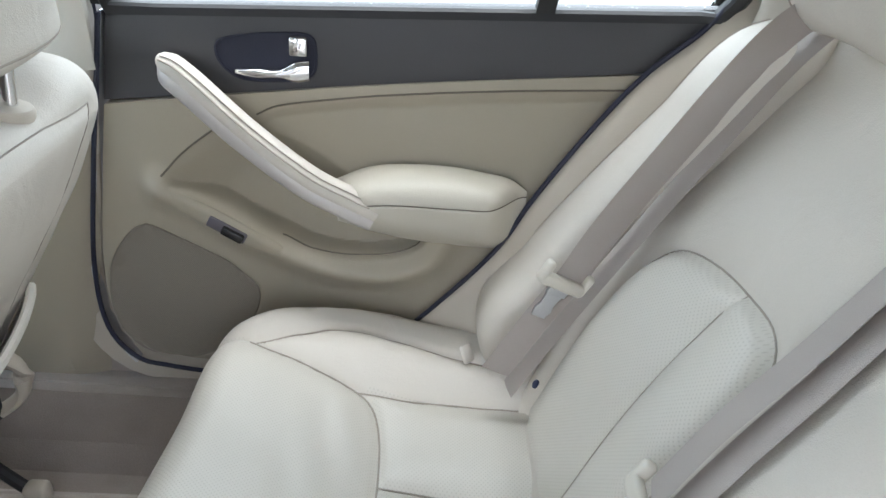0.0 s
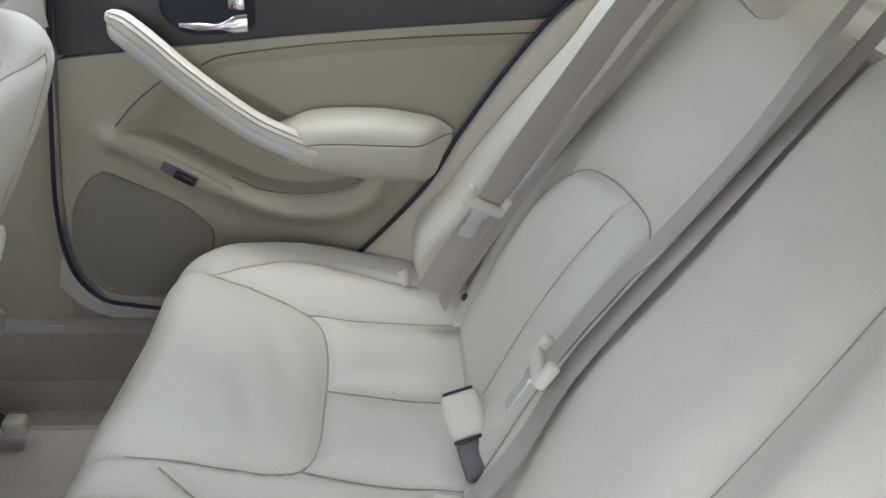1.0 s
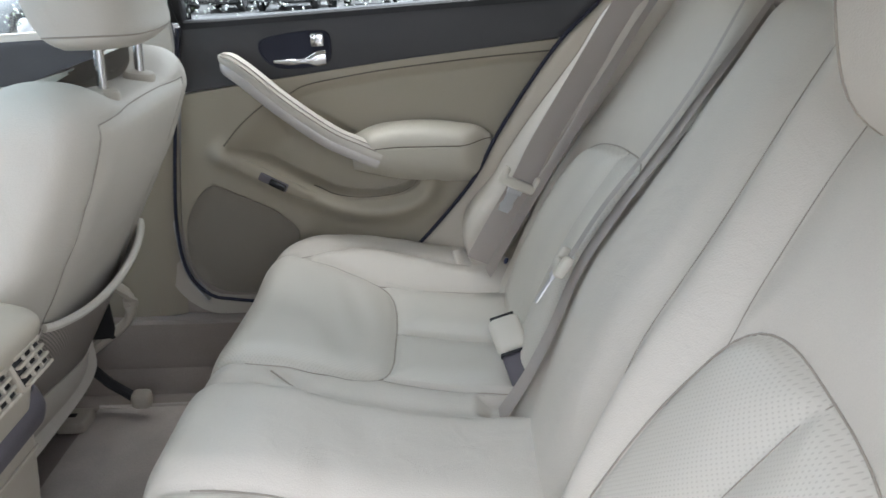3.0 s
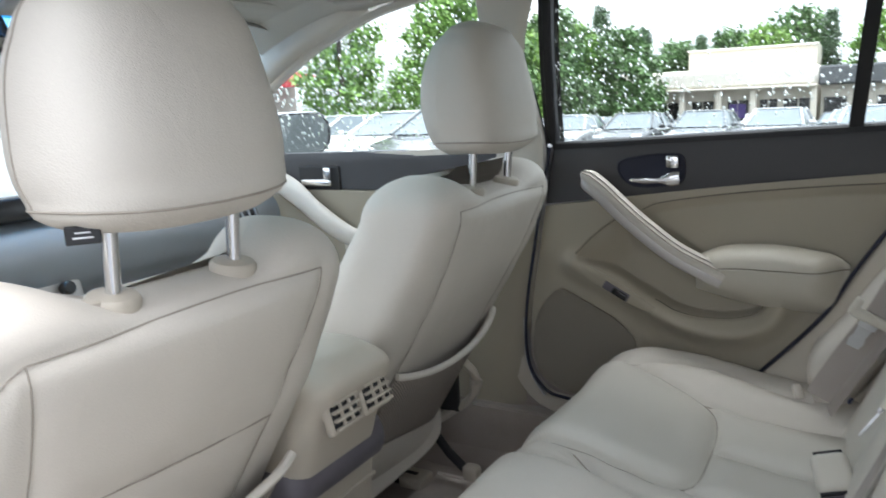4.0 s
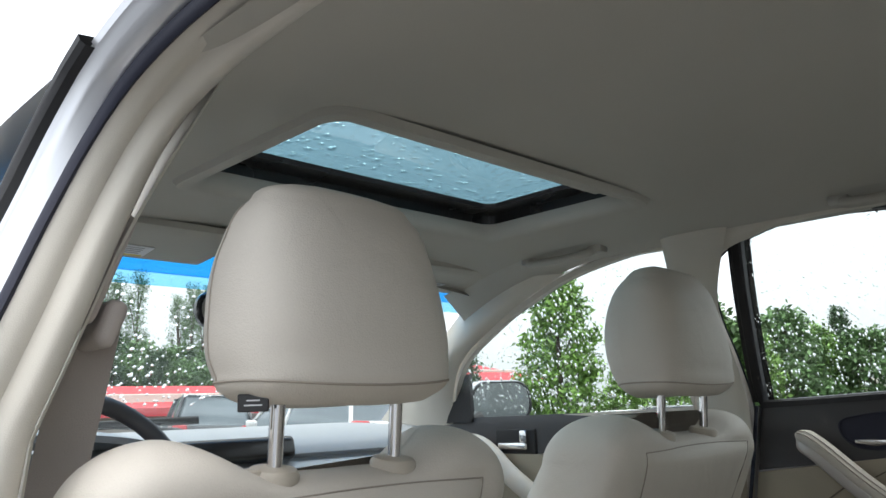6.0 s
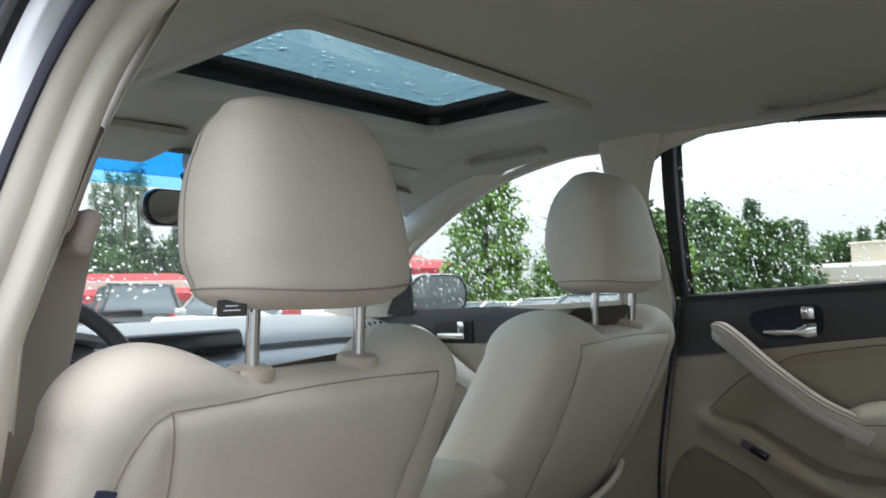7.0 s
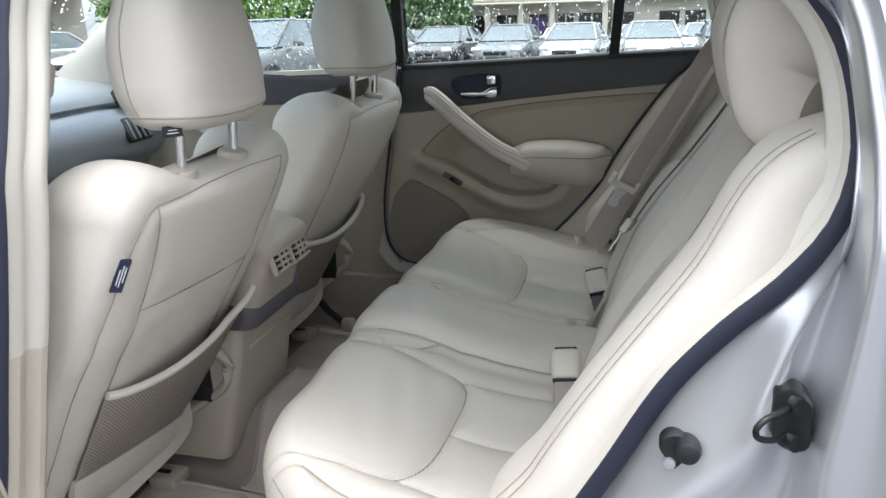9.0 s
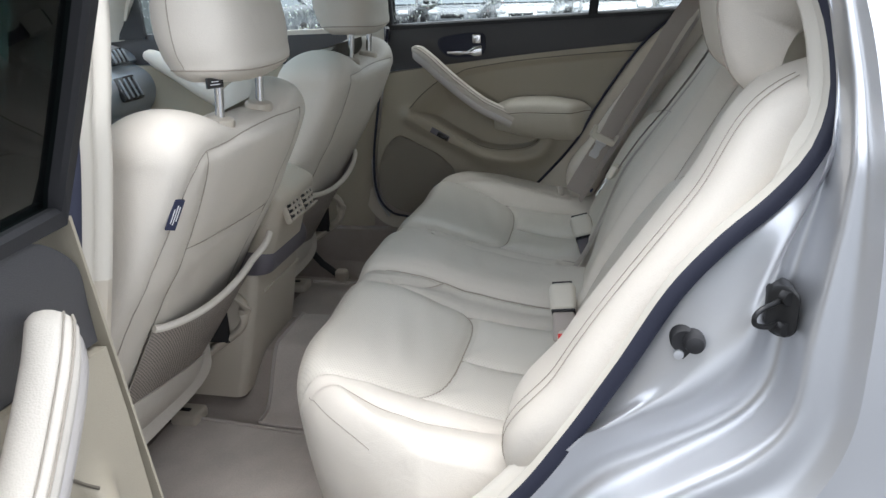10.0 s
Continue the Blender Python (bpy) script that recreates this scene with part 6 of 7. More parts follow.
wheel = thing("steering_wheel", (-0.36, 0.62, 0.80), "dark leather steering wheel with a centre boss", "steering wheel")
wt = turn_to(-24, 0, 0)
wm = np.array(wt.to_3x3())
wc = np.array((-0.350, 0.655, 0.838))
a = np.arange(60) * 2 * np.pi / 60
part("wheel_rim", tube(wc + (np.stack([0.188 * np.cos(a), 0 * a, 0.188 * np.sin(a)], 1)) @ wm.T, 0.0155, 12, True, up=(0, 1, 0)), DARK, wheel, "dark leather rim")
part("boss", lathe([(0.0, -0.045), (0.055, -0.04), (0.075, -0.02), (0.078, 0.01), (0.05, 0.04)], wc, 24, wt @ turn_to(-90, 0, 0)), DARK, wheel)
for an in (0, 180, 270):
    d = wm @ np.array((math.cos(radians(an)), 0, math.sin(radians(an))))
    part("spoke", tube([wc + d * 0.05, wc + d * 0.12 + wm @ np.array((0, 0.01, 0)), wc + d * 0.185], [0.026, 0.016, 0.014], 8, flat=0.6, up=(0, 1, 0)), SILVERTRIM, wheel)
part("column", tube([wc + (0, 0.03, -0.01), wc + (0, 0.22, -0.10)], 0.05, 14), DASH, wheel)

mirror = thing("rear_view_mirror", (0.0, 0.72, 1.17), "black framed rear view mirror on the windscreen", "mirror")
q = rounded(0.25, 0.072, 0.033, 7)
part("shell", skin([np.stack([q[:, 0] * s, np.full(len(q), 0.705 + dy), 1.172 + q[:, 1] * s], 1) for dy, s in ((0.0, 0.97), (0.004, 1.0), (0.02, 0.98), (0.035, 0.7), (0.04, 0.2))]), GLOSSBLACK, mirror)
part("mirror_glass", skin([np.stack([q[:, 0] * 0.93, np.full(len(q), 0.7035 + dy), 1.172 + q[:, 1] * 0.88], 1) for dy in (0, 0.002)]), MIRROR, mirror)
part("stem", tube([(0, 0.73, 1.18), (0, 0.75, 1.225), (0, 0.765, 1.25)], 0.011, 10, up=(1, 0, 0)), GLOSSBLACK, mirror)

console_up = thing("overhead_console", (0.06, 0.62, 1.29), "pale overhead console with two lit map lamps", "console")
part("housing", rbox((0.06, 0.615, 1.268), (0.23, 0.17, 0.05), 0.018, 3, turn=turn_to(-6, 0, 0)), HEAD, console_up)
lamp_m, _, _, lamp_b = nodes_of("warm_lamp_lens")
lamp_b.inputs["Base Color"].default_value = (0.8, 0.7, 0.55, 1)
lamp_b.inputs["Emission Color"].default_value, lamp_b.inputs["Emission Strength"].default_value = (1.0, 0.62, 0.32, 1), 0.35
for x in (0.005, 0.115):
    part("map_lamp", rbox((x, 0.640, 1.2425), (0.052, 0.036, 0.008), 0.003, turn=turn_to(-6, 0, 0)), lamp_m, console_up, "warm lit map lamp lens")

for xc in (-0.32, 0.39):
    visor = thing("sun_visor", (xc, 0.66, 1.27), "pale fabric sun visor folded up, with a warning label", "sun visor", "sun visors")
    rows = []
    for w in np.linspace(0, 1, 14):
        y = 0.545 + 0.165 * w
        z = 1.283 - 0.022 * w
        qh = rounded(0.40, 0.022, 0.0105, 4)
        k = 1.0 if 0 < w < 1 else 0.5
        rows.append(np.stack([qh[:, 0] * (1 - 0.05 * (1 - math.sin(math.pi * w) ** 0.4)) + xc, np.full(len(qh), y), z + qh[:, 1] * k], 1))
    part("visor_board", skin(rows), HEAD, visor)
    lb = part("warning_label", rbox((xc, 0.655, 1.2555), (0.15, 0.05, 0.0012), 0.0004, 1, turn=turn_to(-7.5, 0, 0)), WHITE, visor, "pale warning label")
    part("label_band", rbox((xc, 0.676, 1.2522), (0.14, 0.007, 0.0012), 0.0003, 1, turn=turn_to(-7.5, 0, 0)), mat("label_yellow", (0.6, 0.5, 0.08), 0.6, bump=0), lb)
    for k in range(4):
        part("print", rbox((xc, 0.664 - 0.009 * k, 1.2536 + 0.0012 * k), (0.12, 0.003, 0.0012), 0.0003, 1, turn=turn_to(-7.5, 0, 0)), mat("label_grey", (0.35, 0.35, 0.36), 0.7, bump=0) if k == 0 and xc < 0 else bpy.data.materials["label_grey"], lb)


def grab_handle(yc, label):
    h = thing("grab_handle", (CX + 0.52, yc, 1.28), label, "grab handle", "roof grab handles")
    z0 = float(roof_z(CX + 0.485, yc)) - 0.006
    pts = [(CX + 0.485, yc - 0.085, z0), (CX + 0.465, yc - 0.07, z0 - 0.010), (CX + 0.46, yc, z0 - 0.013), (CX + 0.465, yc + 0.07, z0 - 0.010), (CX + 0.485, yc + 0.085, z0)]
    part("bar", tube(spline(pts, 24), 0.009, 10), HEAD, h, "pale plastic bar")
    for s in (-1, 1):
        part("foot", rbox((CX + 0.485, yc + 0.088 * s, z0), (0.03, 0.035, 0.02), 0.007), HEAD, h)


grab_handle(-0.32, "pale folding grab handle above the rear window")
grab_handle(0.33, "pale folding grab handle above the passenger window")

# driver's belt at the middle pillar
fb = thing("front_seat_belt", (-0.60, 0.10, 1.1), "taupe front seat belt hanging from the middle pillar with height adjuster", "seat belt")
part("adjuster", rbox((-0.556, 0.070, 1.105), (0.024, 0.052, 0.11), 0.010, 3, turn=turn_to(0, 20, 0)), BELT, fb, "taupe belt height adjuster")
part("guide", rbox((-0.545, 0.085, 1.055), (0.020, 0.070, 0.045), 0.009, 3, turn=turn_to(0, 20, 0)), BELT, fb)
part("guide_slot", rbox((-0.534, 0.086, 1.065), (0.004, 0.05, 0.010), 0.001, turn=turn_to(0, 20, 0)), BLACK, fb)
part("webbing", strap([(-0.546, 0.095, 1.055), (-0.552, 0.110, 0.99), (-0.56, 0.140, 0.88), (-0.575, 0.17, 0.70), (-0.59, 0.19, 0.36)], 0.050, [(0.8, -0.5, 0.1), (0.92, -0.4, 0.0), (0.94, -0.34, 0)]), BELT, fb, "taupe webbing")

# ---- front passenger door ----
fd = thing("front_door", (0.78, 0.5, 0.4), "closed front passenger door with charcoal top trim and cream pull grip", "car door")
rows = np.array([[(0.722, y, z) for z in np.linspace(0.36, 0.855, 12)] for y in np.linspace(0.17, 1.0, 24)])
rows[..., 0] += 0.008 * np.sin(6 * rows[..., 2]) - 0.02 * np.exp(-(((rows[..., 2] - 0.68) / 0.05) ** 2))
part("trim_panel", sheet(rows, (0.03, 0, 0)), VINYL, fd, "beige vinyl lower panel")
rows = np.array([[(0.722 + 0.014 * ss(0.93, 0.985, z), y, z) for z in np.linspace(0.857, 0.945 + 0.012 * (0.9 - y), 10)] for y in np.linspace(0.13, 1.0, 24)])
part("upper_trim", sheet(rows, (0.03, 0, 0)), DARK, fd, "charcoal upper trim")
gl = spline([(0.706, 0.80, 0.885), (0.69, 0.77, 0.883), (0.675, 0.70, 0.852), (0.665, 0.62, 0.80), (0.662, 0.54, 0.755), (0.668, 0.48, 0.74)], 36)
part("pull_grip", tube(gl, itp(np.linspace(0, 1, 36), [0, 0.1, 0.5, 1], [0.012, 0.02, 0.021, 0.019]), 12, flat=1.2), LEATHER, fd, "cream pull grip")
rows = []
for w in np.linspace(0, 1, 24):
    y = 0.56 - 0.36 * w
    ring = [(0.722 - 0.062 * math.sin(math.pi * k) ** 0.7 * (0.4 + 0.6 * math.sin(math.pi * min(0.5, 0.08 + w)) ** 0.5), y, 0.735 - 0.085 * k + 0.03 * math.sin(math.pi * k)) for k in np.linspace(0, 1, 12)]
    rows.append(ring)
part("armrest", skin(rows, closed=False, caps=False), LEATHER, fd, "cream padded armrest")
part("release_bowl", rbox((0.722, 0.655, 0.885), (0.012, 0.13, 0.062), 0.005, 3), BLACK, fd)
part("release_lever", rbox((0.712, 0.66, 0.874), (0.012, 0.095, 0.018), 0.006, 3), CHROME, fd, "chrome release lever")
part("lock_knob", rbox((0.711, 0.622, 0.898), (0.012, 0.022, 0.03), 0.004), CHROME, fd)
FW = np.concatenate([spline([(0.170, 0.955), (0.160, 1.10), (0.140, 1.20), (0.125, 1.262)], 12), spline([(0.135, 1.277), (0.227, 1.276), (0.385, 1.251), (0.50, 1.215), (0.583, 1.185), (0.68, 1.14), (0.754, 1.102), (0.815, 1.05), (0.86, 0.985)], 30), [(0.86, 0.935)], [(0.5, 0.945)]])
to3f = lambda q, dx=0.0: np.stack([side_x(q[:, 1]) + dx, q[:, 0], q[:, 1]], 1)
ob = part("glass", skin([to3f(FW, 0.004), to3f(FW, 0.008)]), GLASS, fd)
ob.visible_shadow = False
fc_ = FW.mean(0)
nn2 = np.roll(FW, -1, 0) - np.roll(FW, 1, 0)
nn2 = np.stack([nn2[:, 1], -nn2[:, 0]], 1) / np.linalg.norm(nn2, axis=1)[:, None]
nn2 = nn2 if (nn2 * (FW - fc_)).sum() > 0 else -nn2
part("window_frame", skin([np.stack([side_x(FW[:, 1]) + dx, *(FW + nn2 * p).T], 1) for p, dx in ((-0.003, 0.012), (-0.003, -0.006), (0.010, -0.008), (0.018, 0.002), (0.02, 0.04))], caps=False), TRIM, fd, "pale window surround")
part("mirror_sail", plate([(0.80, 0.935), (0.99, 0.93), (0.93, 1.0), (0.85, 1.055), (0.80, 1.06)], "x", 0.712, 0.725), BLACK, fd, "black mirror corner cover")


def spot_f(g):
    while True:
        q = np.array([g.uniform(0.13, 0.86), g.uniform(0.95, 1.27)])
        if within_poly(q, FW) > 0.004:
            return np.array([side_x(q[1]) + 0.009, q[0], q[1]]), np.array([0.93, 0, 0.37]), np.array([0.37, 0, -0.93])


drops("raindrops", 1100, spot_f, 0.0021, fd, 9, 1.8)
part("outer_skin", sheet(np.array([[(side_x(z, 0.80), y, z) for z in np.linspace(0.3, 0.94, 8)] for y in np.linspace(0.12, 1.15, 10)])), PAINT, fd)
dm = thing("door_mirror", (0.95, 0.92, 0.95), "silver outside door mirror wet with rain", "mirror")
q = rounded(0.215, 0.125, 0.055, 8)
tm = np.array(turn_to(0, 0, -18).to_3x3())
mc = np.array((0.955, 0.90, 0.985))
ringm = lambda s, dy: mc + np.stack([q[:, 0] * s, np.full(len(q), dy), q[:, 1] * s], 1) @ tm.T
part("housing", skin([ringm(0.93, 0.0), ringm(1.0, 0.0), ringm(1.04, 0.015), ringm(1.0, 0.05), ringm(0.8, 0.085), ringm(0.3, 0.10)]), PAINT, dm, "silver housing")
part("mirror_glass", skin([ringm(0.90, -0.004), ringm(0.90, 0.004)]), DARKMIRROR, dm)
part("bezel", skin([ringm(0.97, -0.001), ringm(0.96, -0.007), ringm(0.90, -0.007), ringm(0.88, -0.002)], caps=False), BLACK, dm)
part("arm", tube([(0.86, 0.90, 0.945), (0.80, 0.92, 0.935), (0.74, 0.93, 0.94)], 0.022, 10, flat=0.7), BLACK, dm)

# ---- the car park outside ----
ASPHALT = mat("wet_asphalt", (0.075, 0.077, 0.080), 0.32, grain=40, bump=0.5, var=0.2, blotch=0.25)


def ground_z(x, y=0.0):
    return -0.05 * np.clip(np.asarray(x, float) - 1.5, 0, 70)


gx = np.r_[-600, -100, -20, -5, 1.5, 5, 10, 20, 40, 71.5, 120, 300, 1500]
gy = np.r_[-1200, -300, -60, -20, -5, 0, 5, 20, 60, 300, 1200]
structure("ground", sheet(np.array([[(x, y, float(ground_z(x))) for y in gy] for x in gx])), ASPHALT, "wet grey asphalt car park", "ground")

CARGLASS = mat("parked_car_glass", (0.15, 0.18, 0.20), 0.08, grain=2, bump=0.0, var=0.25, blotch=0.6)
TYRE = mat("tyre_rubber", (0.02, 0.02, 0.02), 0.8, grain=60, bump=0.2, var=0.1)
ALLOY = mat("alloy_wheel", (0.5, 0.5, 0.52), 0.35, 0.8, grain=60, bump=0, var=0.05)
LAMP = mat("headlamp_lens", (0.62, 0.64, 0.66), 0.1, 0.2, grain=30, bump=0, var=0.1)
TAIL = mat("tail_lamp_lens", (0.42, 0.015, 0.02), 0.15, grain=30, bump=0, var=0.1)


def car(label, paint, suv=False):
    """A parked car about 4.6 m long, nose along +y, standing at the origin."""
    h = 1.72 if suv else 1.44
    car_ = thing("parked_car", (0, 0, 0), label, "car", "parked cars")
    # body shell below the windows
    st = [(-2.28, 0.55, 0.80, 0.66), (-2.22, 0.32, 0.98, 0.76), (-1.9, 0.24, 1.02 if not suv else 1.08, 0.84), (-1.0, 0.22, 0.99 if not suv else 1.06, 0.89), (0.0, 0.20, 0.96 if not suv else 1.04, 0.90),
          (0.9, 0.22, 0.94 if not suv else 1.05, 0.90), (1.5, 0.24, 0.84 if not suv else 1.0, 0.87), (2.05, 0.26, 0.70 if not suv else 0.92, 0.80), (2.26, 0.34, 0.60 if not suv else 0.80, 0.68), (2.30, 0.42, 0.52, 0.58)]
    rows = []
    for y in np.linspace(-2.28, 2.30, 40):
        z0, z1, w = (float(itp(y, [s[0] for s in st], [s[k] for s in st])) for k in (1, 2, 3))
        q = rounded(2 * w, z1 - z0, min(0.16, 0.45 * (z1 - z0)), 5)
        rows.append(np.stack([q[:, 0] * (1 - 0.04 * (q[:, 1] > 0)), np.full(len(q), y), q[:, 1] + (z0 + z1) / 2], 1))
    shell = part("body", skin(rows), paint, car_)
    # glasshouse and roof
    belt = 0.93 if not suv else 1.03
    gp = ([(-1.75, -1.05, 0.35, 1.15) if not suv else (-2.12, -1.85, 0.25, 1.05)])[0]
    rows = []
    for k in np.linspace(0, 1, 10):
        yb, yf = gp[0] + (gp[1] - gp[0]) * k, gp[3] + (gp[2] - gp[3]) * k
        w = 0.80 - 0.20 * k
        q = rounded(2 * w, yf - yb, 0.14, 5)
        rows.append(np.stack([q[:, 0], q[:, 1] + (yb + yf) / 2, np.full(len(q), belt + (h - belt - 0.03) * k)], 1))
    part("windows", skin(rows), CARGLASS, car_, "dark reflecting windows")
    q = rounded(1.22, gp[2] - gp[1] + 0.10, 0.16, 5)
    part("roof", skin([np.stack([q[:, 0] * s, q[:, 1] * s + (gp[1] + gp[2]) / 2, np.full(len(q), h + dz)], 1) for s, dz in ((0.98, -0.045), (1.0, -0.03), (0.94, -0.008), (0.7, 0.0))]), paint, car_)
    for sx in (-1, 1):
        for ya, yb in ((gp[3], gp[2]), (gp[0], gp[1])):
            part("pillar", tube([(0.785 * sx, ya, belt), (0.60 * sx, yb, h - 0.035)], 0.035, 6, up=(0, 1, 0)), paint, car_)
        part("middle_pillar", tube([(0.815 * sx, -0.25, belt), (0.61 * sx, -0.30, h - 0.035)], 0.03, 6, up=(0, 1, 0)), paint, car_)
        part("headlamp", rbox((0.60 * sx, 2.12, 0.66 if not suv else 0.84), (0.34, 0.22, 0.14), 0.05, 3, turn=turn_to(20, 0, -22 * sx)), LAMP, car_, "clear headlamp")
        part("tail_lamp", rbox((0.66 * sx, -2.19, 0.86 if not suv else 0.98), (0.28, 0.14, 0.16 if not suv else 0.24), 0.04, 3, turn=turn_to(0, 0, 18 * sx)), TAIL, car_, "red tail lamp")
        part("door_mirror", rbox((0.95 * sx, 0.62, belt + 0.06), (0.20, 0.10, 0.12), 0.04, 3), paint, car_)
        for yw in (-1.38, 1.40):
            w_ = part("wheel", lathe([(0.0, -0.10), (0.30, -0.10), (0.325, -0.07), (0.325, 0.07), (0.30, 0.10), (0.0, 0.10)], (0.80 * sx, yw, 0.325), 20, turn_to(0, 90, 0)), TYRE, car_)
            part("rim", lathe([(0.0, 0.0), (0.06, 0.012), (0.20, 0.0), (0.215, -0.01)], (0.905 * sx, yw, 0.325), 16, turn_to(0, 90 * sx, 0)), ALLOY, w_)
    part("grille", rbox((0, 2.27, 0.56 if not suv else 0.78), (0.72, 0.10, 0.13), 0.03, 2), GLOSSBLACK, car_, "black grille")
    part("lower_intake", rbox((0, 2.25, 0.36), (1.0, 0.12, 0.11), 0.03, 2), GLOSSBLACK, car_)
    part("number_plate", rbox((0, -2.27, 0.74), (0.36, 0.04, 0.12), 0.01, 1), WHITE, car_)
    part("rear_bumper", rbox((0, -2.24, 0.44), (1.36, 0.14, 0.10), 0.04, 2), GLOSSBLACK if suv else paint, car_)
    return car_


P_SILVER = mat("parked_silver_paint", (0.48, 0.49, 0.50), 0.25, 0.4, grain=300, bump=0, var=0.03, coat=0.7)
P_WHITE = mat("parked_white_paint", (0.78, 0.78, 0.77), 0.25, 0.0, grain=300, bump=0, var=0.03, coat=0.7)
P_BLACK = mat("parked_black_paint", (0.018, 0.019, 0.022), 0.18, 0.0, grain=300, bump=0, var=0.1, coat=0.8)
P_GREY = mat("parked_grey_paint", (0.14, 0.15, 0.16), 0.25, 0.4, grain=300, bump=0, var=0.05, coat=0.7)
P_RED = mat("parked_red_paint", (0.42, 0.02, 0.02), 0.25, 0.0, grain=300, bump=0, var=0.05, coat=0.7)
stock = {"silver": car("silver saloon car parked on wet asphalt", P_SILVER), "white": car("white saloon car parked on wet asphalt", P_WHITE), "black": car("black saloon car parked on wet asphalt", P_BLACK),
         "grey": car("dark grey saloon car parked on wet asphalt", P_GREY), "red": car("red saloon car parked on wet asphalt", P_RED), "suv": car("black off-road car parked with its tail lamps showing", P_BLACK, True),
         "wsuv": car("white off-road car parked on wet asphalt", P_WHITE, True)}
used = set()


def park(kind, x, y, heading, lift=0.0):
    """Put a car at (x, y), its nose turned by heading degrees from +y to the left."""
    m = pose(x, y, float(ground_z(x)) + lift, 0, 0, heading)
    if abs(x) > 2 and m is not None:
        slope = math.degrees(math.atan(0.05)) if x > 1.5 else 0.0
        m = Matrix.Translation((x, y, float(ground_z(x)) + lift)) @ turn_to(0, slope, 0) @ turn_to(0, 0, heading)
    if kind in used:
        copy_thing(stock[kind], m)
    else:
        used.add(kind)
        stock[kind].matrix_basis = m


order = ["silver", "white", "grey", "silver", "black", "silver", "white", "silver", "grey", "white", "silver", "black", "white", "silver", "silver", "white"]
rr = random.Random(4)
row_y = [15.6, 13.2, 11.0, 8.7, 6.4, 4.2, 2.05, -0.3, -2.6, -4.9]
for k, y in enumerate(row_y):
    park(["silver", "white", "white", "silver", "black", "grey", "silver", "silver", "grey", "white"][k], 24.6 + rr.uniform(-0.3, 0.3), y, 90 + rr.uniform(-3, 3))
for k in range(11):
    park(order[(k * 3 + 1) % 16], 31.0 + rr.uniform(-0.4, 0.4), 15 - 2.45 * k, 90 + rr.uniform(-3, 3) + (180 if k % 4 == 1 else 0))
for k in range(9):
    park(order[(k * 5 + 2) % 16], 37.5 + rr.uniform(-0.8, 0.8), 16 - 3.0 * k, 90 + rr.uniform(-8, 8) + (180 if k % 3 == 1 else 0))
park("suv", 7.9, 15.8, -22)
park("wsuv", 7.3, 10.6, -4)
park("white", 11.8, 13.0, -40)
park("red", 30.5, 24.5, 60)
park("silver", 2.2, 17.5, -18)
park("white", 15.5, 11.6, 70)
park("white", 14.0, 8.6, 80)
park("grey", 12.6, 6.6, 85)
park("silver", 17.5, 17.0, 60)
park("white", 21.0, 20.0, 60)

# low shop building with a cream fascia
STUCCO = mat("cream_stucco", (0.62, 0.57, 0.49), 0.9, grain=30, bump=0.4, var=0.05, blotch=0.5)
CREAM = mat("cream_fascia", (0.66, 0.62, 0.55), 0.7, grain=20, bump=0.2, var=0.05, blotch=0.4)
SLATE = mat("dark_shingle_roof", (0.09, 0.095, 0.10), 0.8, grain=20, bump=0.5, var=0.15, blotch=0.6)
REDCLOTH = mat("red_awning", (0.52, 0.035, 0.045), 0.75, grain=20, bump=0.2, var=0.08, blotch=0.5)


def box_at(c, s, r=0.03):
    return rbox(c, s, r, 1)


shop = thing("shop_building", (46, 6, -2.2), "long low cream shop building with dark windows and a wide fascia", "building")
gz = -2.25
part("wall", box_at((50, 8.15, gz + 1.5), (8, 11.0, 3.2)), STUCCO, shop)
part("fascia", box_at((46.4, 8.15, gz + 3.55), (3.0, 11.6, 1.1), 0.22), CREAM, shop, "cream rounded fascia")
part("fascia_lip", box_at((45.2, 8.15, gz + 3.02), (0.9, 11.5, 0.12), 0.04), STUCCO, shop)
part("upper_storey", box_at((56, 7.0, gz + 4.5), (4, 7.8, 2.0)), STUCCO, shop)
part("parapet", box_at((54.1, 7.0, gz + 5.5), (0.5, 8.0, 0.14)), CREAM, shop)
for y, w_ in ((12.6, 1.4), (10.4, 1.4), (8.4, 1.2), (6.5, 1.1), (4.9, 0.9), (3.4, 1.5)):
    wnd = part("window", box_at((45.98, y, gz + 1.55), (0.12, w_, 1.6)), GLOSSBLACK, shop, "dark window")
    part("frame", box_at((45.93, y, gz + 0.72), (0.14, w_ + 0.15, 0.08)), CREAM, wnd)
    part("mullion", box_at((45.90, y, gz + 1.55), (0.05, 0.06, 1.6)), CREAM, wnd)
part("poster", box_at((45.90, 6.5, gz + 1.75), (0.04, 0.9, 0.8)), mat("violet_poster", (0.08, 0.05, 0.22), 0.6, bump=0), shop, "violet window poster")
for y in (13.2, 11.4, 9.4, 7.4, 5.6, 2.6):
    part("column", box_at((45.2, y, gz + 1.6), (0.3, 0.3, 3.0)), STUCCO, shop)
shop2 = thing("annex_building", (45, -5, -2.2), "cream annex building with dark shingled roof edge and windows", "building")
part("wall", box_at((49, -5.7, gz + 1.4), (6, 16, 3.2)), STUCCO, shop2)
part("roof", box_at((48.6, -5.8, gz + 3.5), (7.2, 16.4, 1.0), 0.1), SLATE, shop2, "dark shingled roof edge")
